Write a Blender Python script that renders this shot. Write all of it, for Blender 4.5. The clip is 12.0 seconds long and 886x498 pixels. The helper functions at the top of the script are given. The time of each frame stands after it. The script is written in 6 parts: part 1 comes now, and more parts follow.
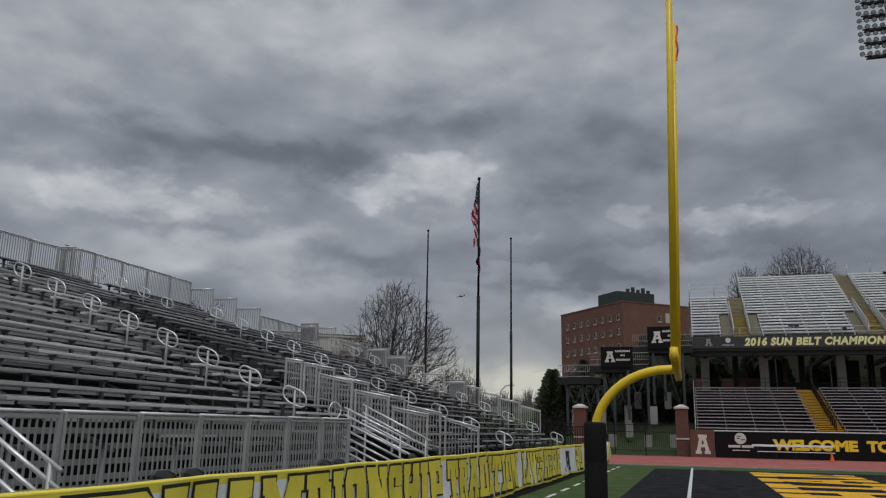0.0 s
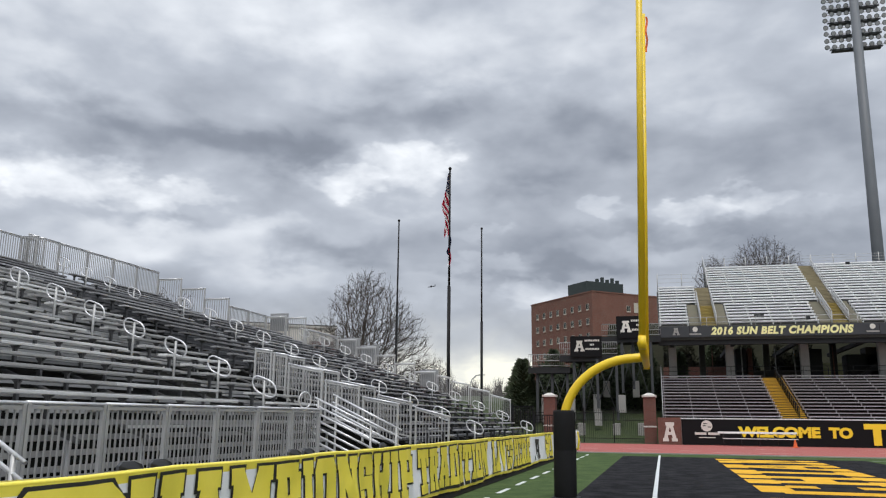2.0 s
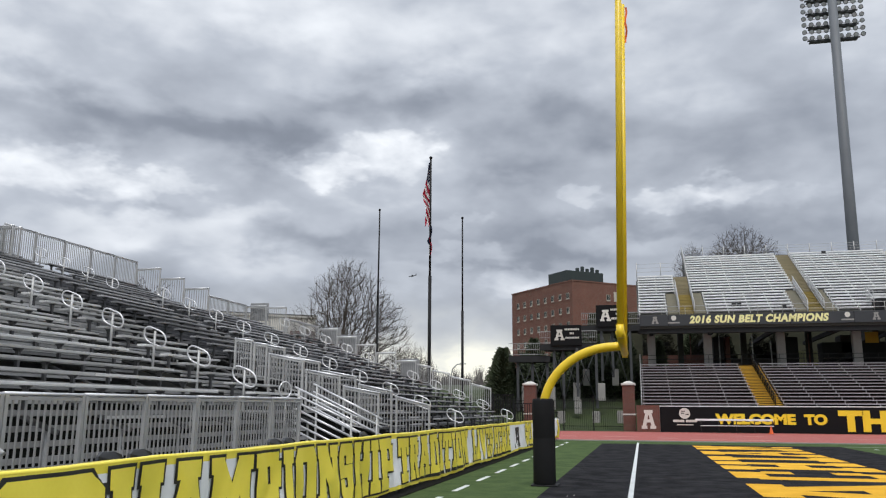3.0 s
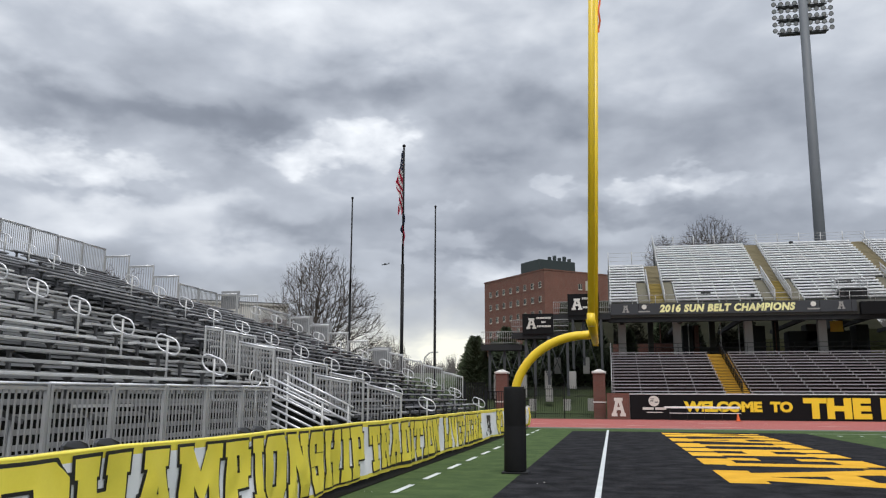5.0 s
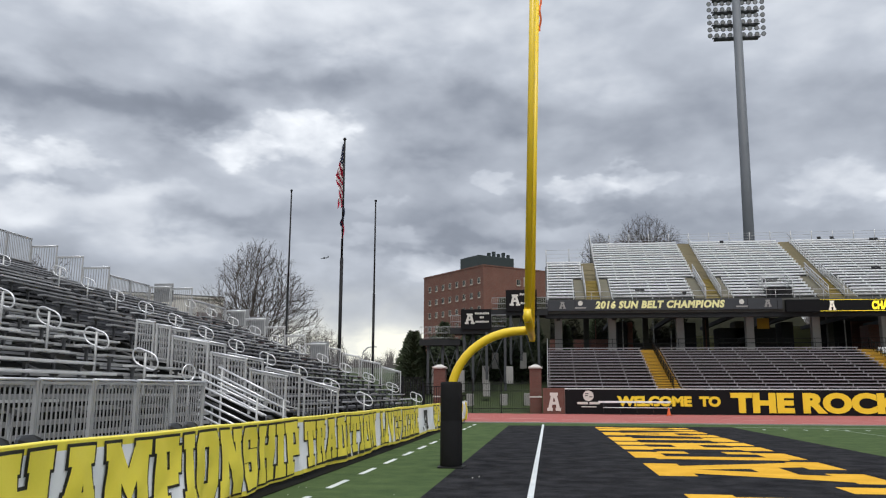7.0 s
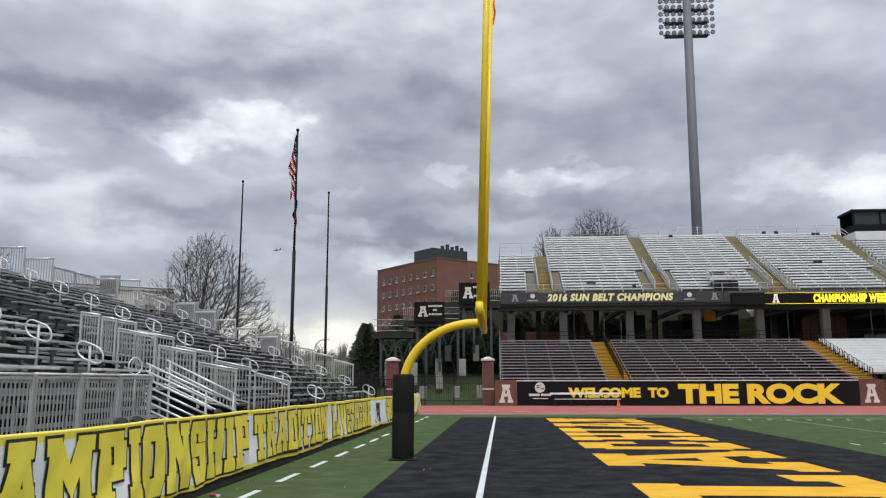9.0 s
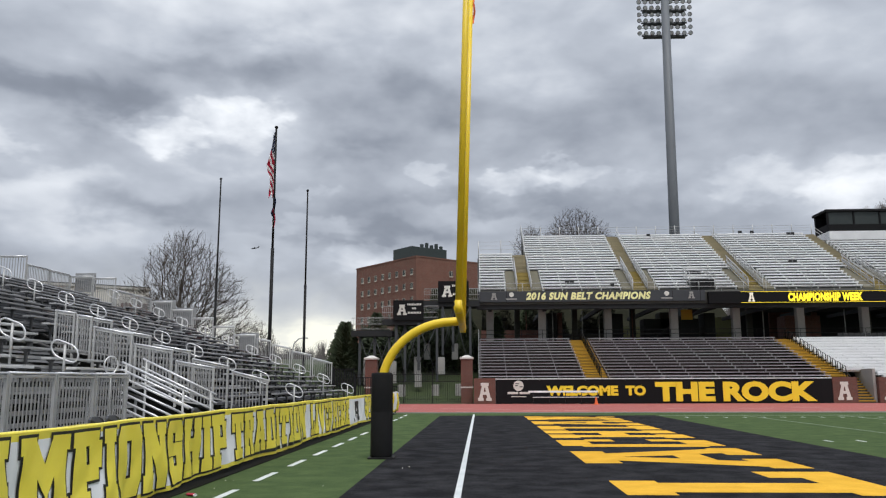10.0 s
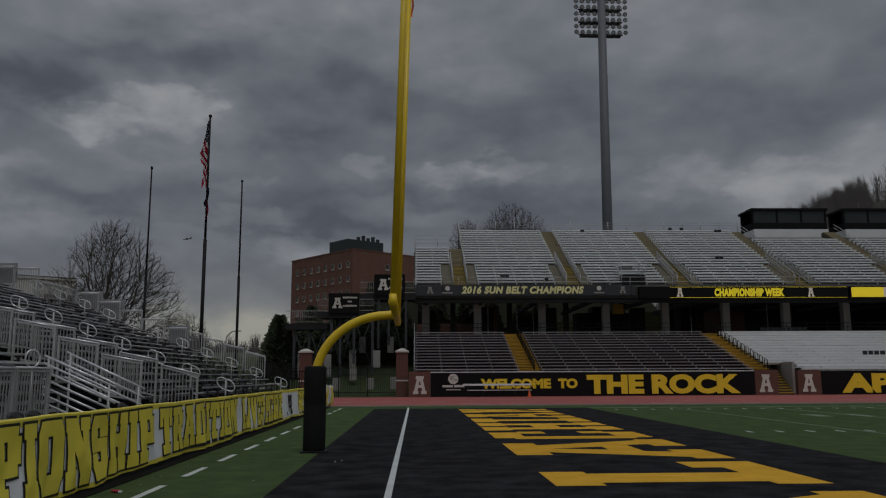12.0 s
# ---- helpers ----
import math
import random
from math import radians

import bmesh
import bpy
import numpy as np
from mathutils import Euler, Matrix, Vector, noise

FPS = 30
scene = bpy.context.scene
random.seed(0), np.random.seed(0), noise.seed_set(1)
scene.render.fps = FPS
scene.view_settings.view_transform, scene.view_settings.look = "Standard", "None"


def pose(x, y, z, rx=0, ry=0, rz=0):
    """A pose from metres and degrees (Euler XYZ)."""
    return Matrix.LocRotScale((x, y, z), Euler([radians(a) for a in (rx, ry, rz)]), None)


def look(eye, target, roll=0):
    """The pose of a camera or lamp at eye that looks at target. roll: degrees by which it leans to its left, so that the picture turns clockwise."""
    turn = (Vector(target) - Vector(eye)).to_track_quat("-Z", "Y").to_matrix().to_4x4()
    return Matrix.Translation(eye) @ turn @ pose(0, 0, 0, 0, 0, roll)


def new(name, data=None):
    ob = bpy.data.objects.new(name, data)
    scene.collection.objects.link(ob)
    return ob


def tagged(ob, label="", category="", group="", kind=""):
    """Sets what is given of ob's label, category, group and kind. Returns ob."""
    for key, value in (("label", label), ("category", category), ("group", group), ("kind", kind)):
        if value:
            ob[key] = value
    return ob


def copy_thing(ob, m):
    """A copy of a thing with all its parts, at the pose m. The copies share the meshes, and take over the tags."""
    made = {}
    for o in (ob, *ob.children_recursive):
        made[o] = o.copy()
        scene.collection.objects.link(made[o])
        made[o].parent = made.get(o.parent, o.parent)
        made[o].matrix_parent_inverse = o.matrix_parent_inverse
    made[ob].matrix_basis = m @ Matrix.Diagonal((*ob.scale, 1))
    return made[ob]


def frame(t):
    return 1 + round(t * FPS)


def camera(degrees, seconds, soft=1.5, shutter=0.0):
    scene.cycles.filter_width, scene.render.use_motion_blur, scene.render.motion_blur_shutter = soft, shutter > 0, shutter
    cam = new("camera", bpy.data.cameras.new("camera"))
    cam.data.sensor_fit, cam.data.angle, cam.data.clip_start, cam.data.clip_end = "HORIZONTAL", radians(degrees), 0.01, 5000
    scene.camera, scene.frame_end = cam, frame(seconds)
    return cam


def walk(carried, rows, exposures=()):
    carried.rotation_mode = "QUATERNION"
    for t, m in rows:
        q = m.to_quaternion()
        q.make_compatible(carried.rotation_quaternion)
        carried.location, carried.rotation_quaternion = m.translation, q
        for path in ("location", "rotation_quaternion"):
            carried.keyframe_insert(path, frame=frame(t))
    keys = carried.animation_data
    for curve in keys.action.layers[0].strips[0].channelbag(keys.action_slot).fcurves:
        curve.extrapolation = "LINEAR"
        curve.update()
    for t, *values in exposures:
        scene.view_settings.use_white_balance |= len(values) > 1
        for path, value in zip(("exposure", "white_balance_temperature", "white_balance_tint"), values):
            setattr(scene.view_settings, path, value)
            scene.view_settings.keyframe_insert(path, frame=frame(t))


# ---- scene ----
cam = camera(58.2, 12.0, soft=1.2)
PATH = [
    (0, (0.254, 0.04, 1.625), (-0.33, 1.901, 2.068), 1.0),
    (0.5, (0.26, 0.042, 1.624), (-0.313, 1.907, 2.063), 1.0),
    (1, (0.26, 0.042, 1.619), (-0.296, 1.912, 2.057), 1.0),
    (1.5, (0.263, 0.034, 1.618), (-0.277, 1.91, 2.051), 0.8),
    (2, (0.255, 0.057, 1.611), (-0.26, 1.944, 2.031), 0.6),
    (2.5, (0.283, 0.049, 1.614), (-0.209, 1.945, 2.018), 0.5),
    (3, (0.287, 0.009, 1.61), (-0.183, 1.913, 2.004), 0.3),
    (5, (0.297, 0.041, 1.611), (-0.108, 1.965, 1.977), 0.2),
    (5.5, (0.294, 0.059, 1.605), (-0.083, 1.988, 1.973), 0.2),
    (6, (0.298, 0.075, 1.614), (-0.045, 2.012, 1.978), 0.2),
    (6.5, (0.328, 0.024, 1.612), (0.025, 1.968, 1.971), 0.2),
    (7, (0.32, 0.051, 1.616), (0.063, 2.003, 1.97), 0.2),
    (9, (0.344, 0.071, 1.612), (0.202, 2.037, 1.948), -0.1),
    (9.5, (0.342, 0.083, 1.616), (0.224, 2.051, 1.951), -0.2),
    (10, (0.346, 0.06, 1.612), (0.256, 2.03, 1.944), -0.2),
    (10.5, (0.361, 0.046, 1.615), (0.302, 2.019, 1.941), -0.3),
    (11, (0.363, 0.049, 1.611), (0.347, 2.022, 1.934), -0.3),
    (11.5, (0.373, 0.039, 1.613), (0.402, 2.013, 1.933), -0.3),
    (12, (0.381, 0.034, 1.616), (0.449, 2.008, 1.931), -0.3),
]
# the clip fades up at its start and down at its end
EXPO = [(0.0, -0.88), (0.1, -0.65), (0.2, -0.42), (0.3, -0.2), (0.4, 0.0), (0.5, 0.0), (11.25, 0.0), (11.4, -0.37), (11.6, -0.73), (11.8, -1.24), (12.0, -1.85)]
walk(cam, [(t, look(eye, target, roll)) for t, eye, target, roll in PATH], EXPO)

# ---- light and sky ----


def N(tree, kind, **props):
    n = tree.nodes.new(kind)
    for k, v in props.items():
        if k == "op":
            n.operation = v
        elif k == "blend":
            n.blend_type = v
        elif k == "dtype":
            n.data_type = v
        elif k == "dims":
            n.noise_dimensions = v
        elif k == "sky":
            n.sky_type = v
    return n


def mth(tree, op, a, b=None, c=None, clamp=False):
    n = N(tree, "ShaderNodeMath", op=op)
    n.use_clamp = clamp
    for i, v in enumerate((a, b, c)):
        if v is None:
            continue
        if isinstance(v, (int, float)):
            n.inputs[i].default_value = v
        else:
            tree.links.new(v, n.inputs[i])
    return n.outputs[0]


def noise_tex(tree, vec, scale, detail=4, rough=0.55, dist=0.0):
    n = N(tree, "ShaderNodeTexNoise")
    n.inputs["Scale"].default_value, n.inputs["Detail"].default_value = scale, detail
    n.inputs["Roughness"].default_value, n.inputs["Distortion"].default_value = rough, dist
    if vec is not None:
        tree.links.new(vec, n.inputs["Vector"])
    return n.outputs["Fac"]


def ramp(tree, fac, stops):
    n = N(tree, "ShaderNodeValToRGB")
    el = n.color_ramp.elements
    while len(el) < len(stops):
        el.new(0.5)
    for e, (p, c) in zip(el, stops):
        e.position, e.color = p, (*c, 1)
    tree.links.new(fac, n.inputs[0])
    return n.outputs[0]


world = bpy.data.worlds.new("world")
scene.world = world
world.use_nodes = True
wt = world.node_tree
wt.nodes.clear()
w_out = N(wt, "ShaderNodeOutputWorld")
w_bg = N(wt, "ShaderNodeBackground")
wt.links.new(w_bg.outputs[0], w_out.inputs[0])
w_tc = N(wt, "ShaderNodeTexCoord")
w_sep = N(wt, "ShaderNodeSeparateXYZ")
wt.links.new(w_tc.outputs["Generated"], w_sep.inputs[0])
wx, wy, wz = w_sep.outputs
az = mth(wt, "MULTIPLY", mth(wt, "ARCTAN2", wx, wy), 57.2958)
elv = mth(wt, "MULTIPLY", mth(wt, "ARCSINE", wz), 57.2958)
# long flat cloud banks
w_cmb = N(wt, "ShaderNodeCombineXYZ")
wt.links.new(mth(wt, "DIVIDE", az, 14.0), w_cmb.inputs[0])
wt.links.new(mth(wt, "DIVIDE", elv, 7.6), w_cmb.inputs[1])
n_big = noise_tex(wt, w_cmb.outputs[0], 1.05, 4, 0.48, 0.2)
n_fine = noise_tex(wt, w_cmb.outputs[0], 3.2, 5, 0.48, 0.1)
n_dir = noise_tex(wt, w_cmb.outputs[0], 2.3, 4, 0.5, 0.2)
w_off = N(wt, "ShaderNodeVectorMath", op="ADD")
wt.links.new(w_cmb.outputs[0], w_off.inputs[0])
w_off.inputs[1].default_value = (5.2, 1.3, 7.7)
n_dir2 = noise_tex(wt, w_off.outputs[0], 2.6, 4, 0.5, 0.2)
az2 = mth(wt, "ADD", az, mth(wt, "MULTIPLY", mth(wt, "SUBTRACT", n_dir, 0.5), 11.0))
el2 = mth(wt, "ADD", elv, mth(wt, "MULTIPLY", mth(wt, "SUBTRACT", n_dir2, 0.5), 6.5))
n_dir3 = noise_tex(wt, w_cmb.outputs[0], 5.0, 3, 0.52, 0.0)
n_dir4 = noise_tex(wt, w_off.outputs[0], 5.0, 3, 0.52, 0.0)
az3 = mth(wt, "ADD", az, mth(wt, "MULTIPLY", mth(wt, "SUBTRACT", n_dir3, 0.5), 6.5))
el3 = mth(wt, "ADD", elv, mth(wt, "MULTIPLY", mth(wt, "SUBTRACT", n_dir4, 0.5), 3.6))
# heaped cloud tops: rounded lobes with creases between them
n_lobe = noise_tex(wt, w_off.outputs[0], 2.1, 4, 0.45, 0.0)
lobe = mth(wt, "ABSOLUTE", mth(wt, "SUBTRACT", mth(wt, "MULTIPLY", n_lobe, 2.0), 1.0))
mass = N(wt, "ShaderNodeMapRange")
mass.interpolation_type = "SMOOTHSTEP"
wt.links.new(n_big, mass.inputs[0])
mass.inputs[1].default_value, mass.inputs[2].default_value = 0.40, 0.60
lum = mth(wt, "ADD", mth(wt, "MULTIPLY", mth(wt, "SUBTRACT", mass.outputs[0], 0.5), 0.09),
          mth(wt, "MULTIPLY", mth(wt, "SUBTRACT", n_fine, 0.5), 0.24))
lum = mth(wt, "ADD", lum, mth(wt, "MULTIPLY", mth(wt, "SUBTRACT", lobe, 0.2), 0.14))
# cauliflower detail inside the heaped clouds
n_puff = noise_tex(wt, w_off.outputs[0], 4.6, 4, 0.52, 0.3)
puff = mth(wt, "ADD", mth(wt, "MULTIPLY", mth(wt, "SUBTRACT", n_puff, 0.5), 2.0), 1.0)
# cloud masses: azimuth, elevation, half width, reach above, reach below, amount, firmness of the upper edge
CLOUDS = [
    (-18.0, 18.4, 3.6, 1.5, 2.6, 0.34, 1), (-15.6, 18.6, 1.7, 1.0, 1.4, 0.12, 1), (-22.6, 16.9, 3.2, 1.1, 1.6, 0.34, 1), (-20.0, 14.6, 4.0, 1.0, 1.4, 0.14, 0),
    (-41.0, 15.2, 5.5, 1.5, 1.6, 0.36, 1), (-34.4, 15.0, 4.0, 1.0, 1.2, 0.24, 1), (-47.0, 15.2, 5.0, 1.4, 2.0, 0.30, 0),
    (-28.5, 13.0, 4.5, 0.9, 1.4, 0.20, 0), (-34.0, 11.6, 5.0, 1.2, 1.5, 0.18, 0), (-40.0, 11.0, 6.0, 1.6, 1.6, 0.14, 0), (-26.0, 10.2, 6.0, 0.9, 1.4, 0.14, 0),
    (3.0, 14.6, 2.5, 0.8, 1.3, 0.28, 1), (6.6, 14.9, 2.8, 0.8, 1.2, 0.28, 1), (10.5, 14.2, 2.6, 0.7, 1.2, 0.14, 1), (-3.9, 15.0, 1.9, 0.6, 0.9, 0.20, 1),
    (0.5, 12.0, 3.5, 0.6, 1.0, 0.12, 0), (-11.5, 11.0, 3.4, 0.8, 1.0, 0.20, 1), (-8.0, 8.8, 4.0, 1.0, 1.2, 0.26, 1), (-15.5, 9.0, 3.5, 0.8, 1.2, 0.16, 0), (-13.0, 13.6, 2.2, 0.5, 0.8, 0.14, 1),
    (19.5, 13.6, 3.6, 1.2, 1.6, 0.22, 1), (25.5, 12.6, 3.6, 1.6, 2.0, 0.36, 1), (31.0, 12.6, 4.0, 2.0, 2.0, 0.30, 0), (14.5, 12.2, 3.0, 0.8, 1.0, 0.14, 0),
    (-30.0, 27.5, 9.0, 3.0, 2.2, 0.20, 0), (-45.0, 21.8, 5.0, 1.8, 1.6, 0.20, 0), (-10.0, 25.5, 8.0, 2.0, 2.0, 0.10, 0), (2.0, 24.0, 5.0, 2.0, 2.0, 0.08, 0), (18.0, 24.0, 8.0, 3.0, 3.0, 0.04, 0),
    (-38.5, 18.9, 6.0, 1.6, 1.8, -0.24, 0), (-29.5, 18.6, 4.4, 1.6, 1.6, -0.26, 0), (-25.6, 18.9, 2.2, 1.4, 0.9, -0.16, 0), (-20.5, 21.4, 4.0, 1.0, 1.1, -0.20, 0), (-14.6, 22.2, 4.0, 1.6, 1.5, -0.20, 0),
    (-6.5, 20.2, 5.0, 1.8, 2.2, -0.18, 0), (-9.8, 17.4, 3.6, 1.4, 1.6, -0.20, 0), (2.5, 19.0, 6.0, 1.8, 2.0, -0.14, 0), (13.0, 18.0, 7.0, 2.4, 2.0, -0.10, 0), (22.0, 18.0, 7.0, 2.6, 2.2, -0.10, 0),
    (-34.8, 13.5, 3.0, 0.6, 0.7, -0.16, 0), (-24.0, 12.0, 5.0, 0.7, 0.8, -0.14, 0), (-4.5, 13.2, 4.0, 0.8, 0.9, -0.12, 0), (-6.0, 10.6, 5.0, 0.6, 0.7, -0.14, 0), (4.0, 12.9, 5.0, 0.6, 0.7, -0.10, 0), (-3.0, 11.6, 8.0, 2.0, 2.0, -0.07, 0), (8.0, 11.6, 6.0, 1.6, 1.8, -0.10, 0), (-44.0, 26.0, 10.0, 2.5, 2.5, 0.10, 0), (-20.0, 27.0, 8.0, 3.0, 2.5, 0.06, 0), (12.0, 27.0, 16.0, 4.0, 4.0, 0.02, 0),
]
for a, e, sa, s_up, s_dn, amt, firm_top in CLOUDS:
    wa, we = (az2, el2) if not firm_top else (az3, el3)
    da = mth(wt, "DIVIDE", mth(wt, "SUBTRACT", wa, float(a)), float(sa))
    rise = mth(wt, "SUBTRACT", we, float(e))
    up = mth(wt, "DIVIDE", mth(wt, "MAXIMUM", rise, 0.0), float(s_up))
    dn = mth(wt, "DIVIDE", mth(wt, "MINIMUM", rise, 0.0), float(s_dn))
    r2 = mth(wt, "ADD", mth(wt, "MULTIPLY", da, da), mth(wt, "ADD", mth(wt, "MULTIPLY", up, up), mth(wt, "MULTIPLY", dn, dn)))
    if firm_top:
        # a heaped top breaks off sharply and thins out below
        edge = N(wt, "ShaderNodeMapRange")
        edge.interpolation_type = "SMOOTHSTEP"
        wt.links.new(r2, edge.inputs[0])
        edge.inputs[1].default_value, edge.inputs[2].default_value = 1.25, 0.45
        soft_body = mth(wt, "EXPONENT", mth(wt, "MULTIPLY", r2, -0.9))
        body = mth(wt, "MULTIPLY", mth(wt, "ADD", mth(wt, "MULTIPLY", soft_body, 0.6), mth(wt, "MULTIPLY", edge.outputs[0], 0.4)), puff)
    else:
        body = mth(wt, "EXPONENT", mth(wt, "MULTIPLY", r2, -1.0))
    lum = mth(wt, "ADD", lum, mth(wt, "MULTIPLY", body, float(amt * (0.64 if firm_top else 0.85))))
# the overcast thins out a little with height
lum = mth(wt, "ADD", lum, mth(wt, "MINIMUM", mth(wt, "MAXIMUM", mth(wt, "MULTIPLY", mth(wt, "SUBTRACT", elv, 17.5), 0.0065), -0.06), 0.06))
fac = mth(wt, "ADD", lum, 0.50, clamp=True)
sky_col = ramp(wt, fac, [(0.0, (0.125, 0.142, 0.178)), (0.3, (0.213, 0.238, 0.287)), (0.55, (0.387, 0.42, 0.478)), (0.8, (0.66, 0.69, 0.735)), (1.0, (0.90, 0.91, 0.92))])
# pale break under the clouds along the skyline
low = mth(wt, "MULTIPLY", mth(wt, "EXPONENT", mth(wt, "MULTIPLY", mth(wt, "MAXIMUM", mth(wt, "SUBTRACT", el2, 3.2), 0.0), -0.7)), 0.85, clamp=True)
w_mix = N(wt, "ShaderNodeMixRGB")
wt.links.new(low, w_mix.inputs[0])
wt.links.new(sky_col, w_mix.inputs[1])
w_mix.inputs[2].default_value = (0.84, 0.83, 0.72, 1)
wt.links.new(w_mix.outputs[0], w_bg.inputs[0])
# an overcast sky is brightest overhead
zen = mth(wt, "MULTIPLY", mth(wt, "SUBTRACT", wz, 0.52), 2.6, clamp=True)
wt.links.new(mth(wt, "ADD", mth(wt, "MULTIPLY", zen, 1.5), 1.36), w_bg.inputs[1])

sun = new("sun", bpy.data.lights.new("sun", "SUN"))
sun.data.energy, sun.data.angle, sun.data.color = 2.0, radians(25), (1.0, 0.97, 0.92)
sun.matrix_world = look((0, 0, 60), (-9, 32, 0))


# ---- materials ----
def mat(name, col, col2=None, rough=0.6, metal=0.0, scale=3.0, bump=0.1, fine=40.0, amount=0.5, spec=0.5, streak=None, coords="Object"):
    m = bpy.data.materials.new(name)
    m.use_nodes = True
    t = m.node_tree
    b = t.nodes["Principled BSDF"]
    tc = N(t, "ShaderNodeTexCoord")
    vec = tc.outputs[coords]
    if streak:
        mp = N(t, "ShaderNodeMapping")
        mp.inputs["Scale"].default_value = streak
        t.links.new(vec, mp.inputs[0])
        vec = mp.outputs[0]
    col2 = col2 or tuple(c * 0.72 for c in col)
    a = noise_tex(t, vec, scale, 5, 0.6)
    f = noise_tex(t, vec, fine, 3, 0.6)
    info = N(t, "ShaderNodeObjectInfo")
    both = mth(t, "ADD", mth(t, "MULTIPLY", a, 0.65), mth(t, "MULTIPLY", f, 0.35))
    both = mth(t, "ADD", both, mth(t, "MULTIPLY", mth(t, "SUBTRACT", info.outputs["Random"], 0.5), 0.16))
    c = ramp(t, both, [(0.5 - 0.25 / max(amount, 0.05) * 0.5, col2), (0.5 + 0.25 / max(amount, 0.05) * 0.5, col)])
    t.links.new(c, b.inputs["Base Color"])
    t.links.new(mth(t, "ADD", mth(t, "MULTIPLY", mth(t, "SUBTRACT", a, 0.5), 0.3), rough, clamp=True), b.inputs["Roughness"])
    b.inputs["Metallic"].default_value = metal
    b.inputs["Specular IOR Level"].default_value = spec
    if bump:
        bp = N(t, "ShaderNodeBump")
        bp.inputs["Strength"].default_value, bp.inputs["Distance"].default_value = bump, 0.02
        t.links.new(f, bp.inputs["Height"])
        t.links.new(bp.outputs[0], b.inputs["Normal"])
    return m


def brick_mat(name, c1, c2, mortar, width=0.22, height=0.075):
    m = bpy.data.materials.new(name)
    m.use_nodes = True
    t = m.node_tree
    b = t.nodes["Principled BSDF"]
    tc = N(t, "ShaderNodeTexCoord")
    sp = N(t, "ShaderNodeSeparateXYZ")
    t.links.new(tc.outputs["Object"], sp.inputs[0])
    cb = N(t, "ShaderNodeCombineXYZ")
    t.links.new(mth(t, "ADD", sp.outputs[0], sp.outputs[1]), cb.inputs[0])
    t.links.new(sp.outputs[2], cb.inputs[1])
    br = N(t, "ShaderNodeTexBrick")
    t.links.new(cb.outputs[0], br.inputs["Vector"])
    br.inputs["Color1"].default_value, br.inputs["Color2"].default_value, br.inputs["Mortar"].default_value = (*c1, 1), (*c2, 1), (*mortar, 1)
    br.inputs["Scale"].default_value, br.inputs["Mortar Size"].default_value = 1.0, 0.01
    br.inputs["Brick Width"].default_value, br.inputs["Row Height"].default_value = width, height
    n = noise_tex(t, tc.outputs["Object"], 0.5, 5, 0.6)
    mx = N(t, "ShaderNodeMixRGB", blend="MULTIPLY")
    mx.inputs[0].default_value = 0.6
    t.links.new(br.outputs["Color"], mx.inputs[1])
    t.links.new(ramp(t, n, [(0.3, (0.62, 0.6, 0.6)), (0.7, (1, 1, 1))]), mx.inputs[2])
    t.links.new(mx.outputs[0], b.inputs["Base Color"])
    b.inputs["Roughness"].default_value = 0.85
    return m


def glow_mat(name, col, strength):
    m = bpy.data.materials.new(name)
    m.use_nodes = True
    b = m.node_tree.nodes["Principled BSDF"]
    b.inputs["Base Color"].default_value = (*[c * 0.4 for c in col], 1)
    b.inputs["Emission Color"].default_value, b.inputs["Emission Strength"].default_value = (*col, 1), strength
    return m


def turf_mat(name, col, col2, stripe=0.0):
    m = mat(name, col, col2, rough=1.0, scale=1.6, bump=1.0, fine=34, amount=0.8, spec=0.04)
    return m


M_ALU = mat("aluminium_mill", (0.64, 0.64, 0.64), (0.46, 0.46, 0.46), rough=0.45, metal=0.35, scale=2.0, fine=60, bump=0.05)
M_ALU_SEAT = mat("aluminium_weathered", (0.50, 0.50, 0.50), (0.31, 0.31, 0.31), rough=0.55, metal=0.3, scale=1.3, fine=30, bump=0.08)
M_ALU_BRIGHT = mat("aluminium_bright", (0.88, 0.88, 0.89), (0.72, 0.72, 0.73), rough=0.4, metal=0.3, scale=1.0, fine=30, bump=0.03)
M_RAIL = mat("rail_tube", (0.78, 0.78, 0.79), (0.60, 0.60, 0.61), rough=0.35, metal=0.5, scale=4, fine=60, bump=0.02)
M_SUPP = mat("support_steel", (0.13, 0.13, 0.131), (0.075, 0.075, 0.077), rough=0.6, scale=3, bump=0.05, spec=0.25)
M_GALV = mat("galvanised_steel", (0.53, 0.53, 0.525), (0.37, 0.372, 0.37), rough=0.5, metal=0.3, scale=3, fine=50, bump=0.05)
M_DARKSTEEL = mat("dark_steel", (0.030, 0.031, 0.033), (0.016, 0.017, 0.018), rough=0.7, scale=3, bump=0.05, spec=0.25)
M_BLACKPOLE = mat("black_paint", (0.014, 0.014, 0.015), (0.009, 0.009, 0.010), rough=0.6, scale=5, bump=0.02, spec=0.2)
M_YPOLE = mat("yellow_powder_coat", (0.88, 0.63, 0.025), (0.78, 0.53, 0.02), rough=0.38, scale=2.2, fine=70, bump=0.03)
M_ORANGE = mat("orange_ribbon", (0.85, 0.16, 0.04), rough=0.7, scale=5)
M_PAD = mat("black_vinyl", (0.016, 0.016, 0.017), (0.010, 0.010, 0.011), rough=0.7, scale=5, fine=90, bump=0.15, spec=0.12)
M_TURF = turf_mat("green_turf", (0.085, 0.122, 0.050), (0.040, 0.066, 0.028))
M_TURF_BLACK = turf_mat("black_turf", (0.050, 0.050, 0.054), (0.012, 0.012, 0.0135))
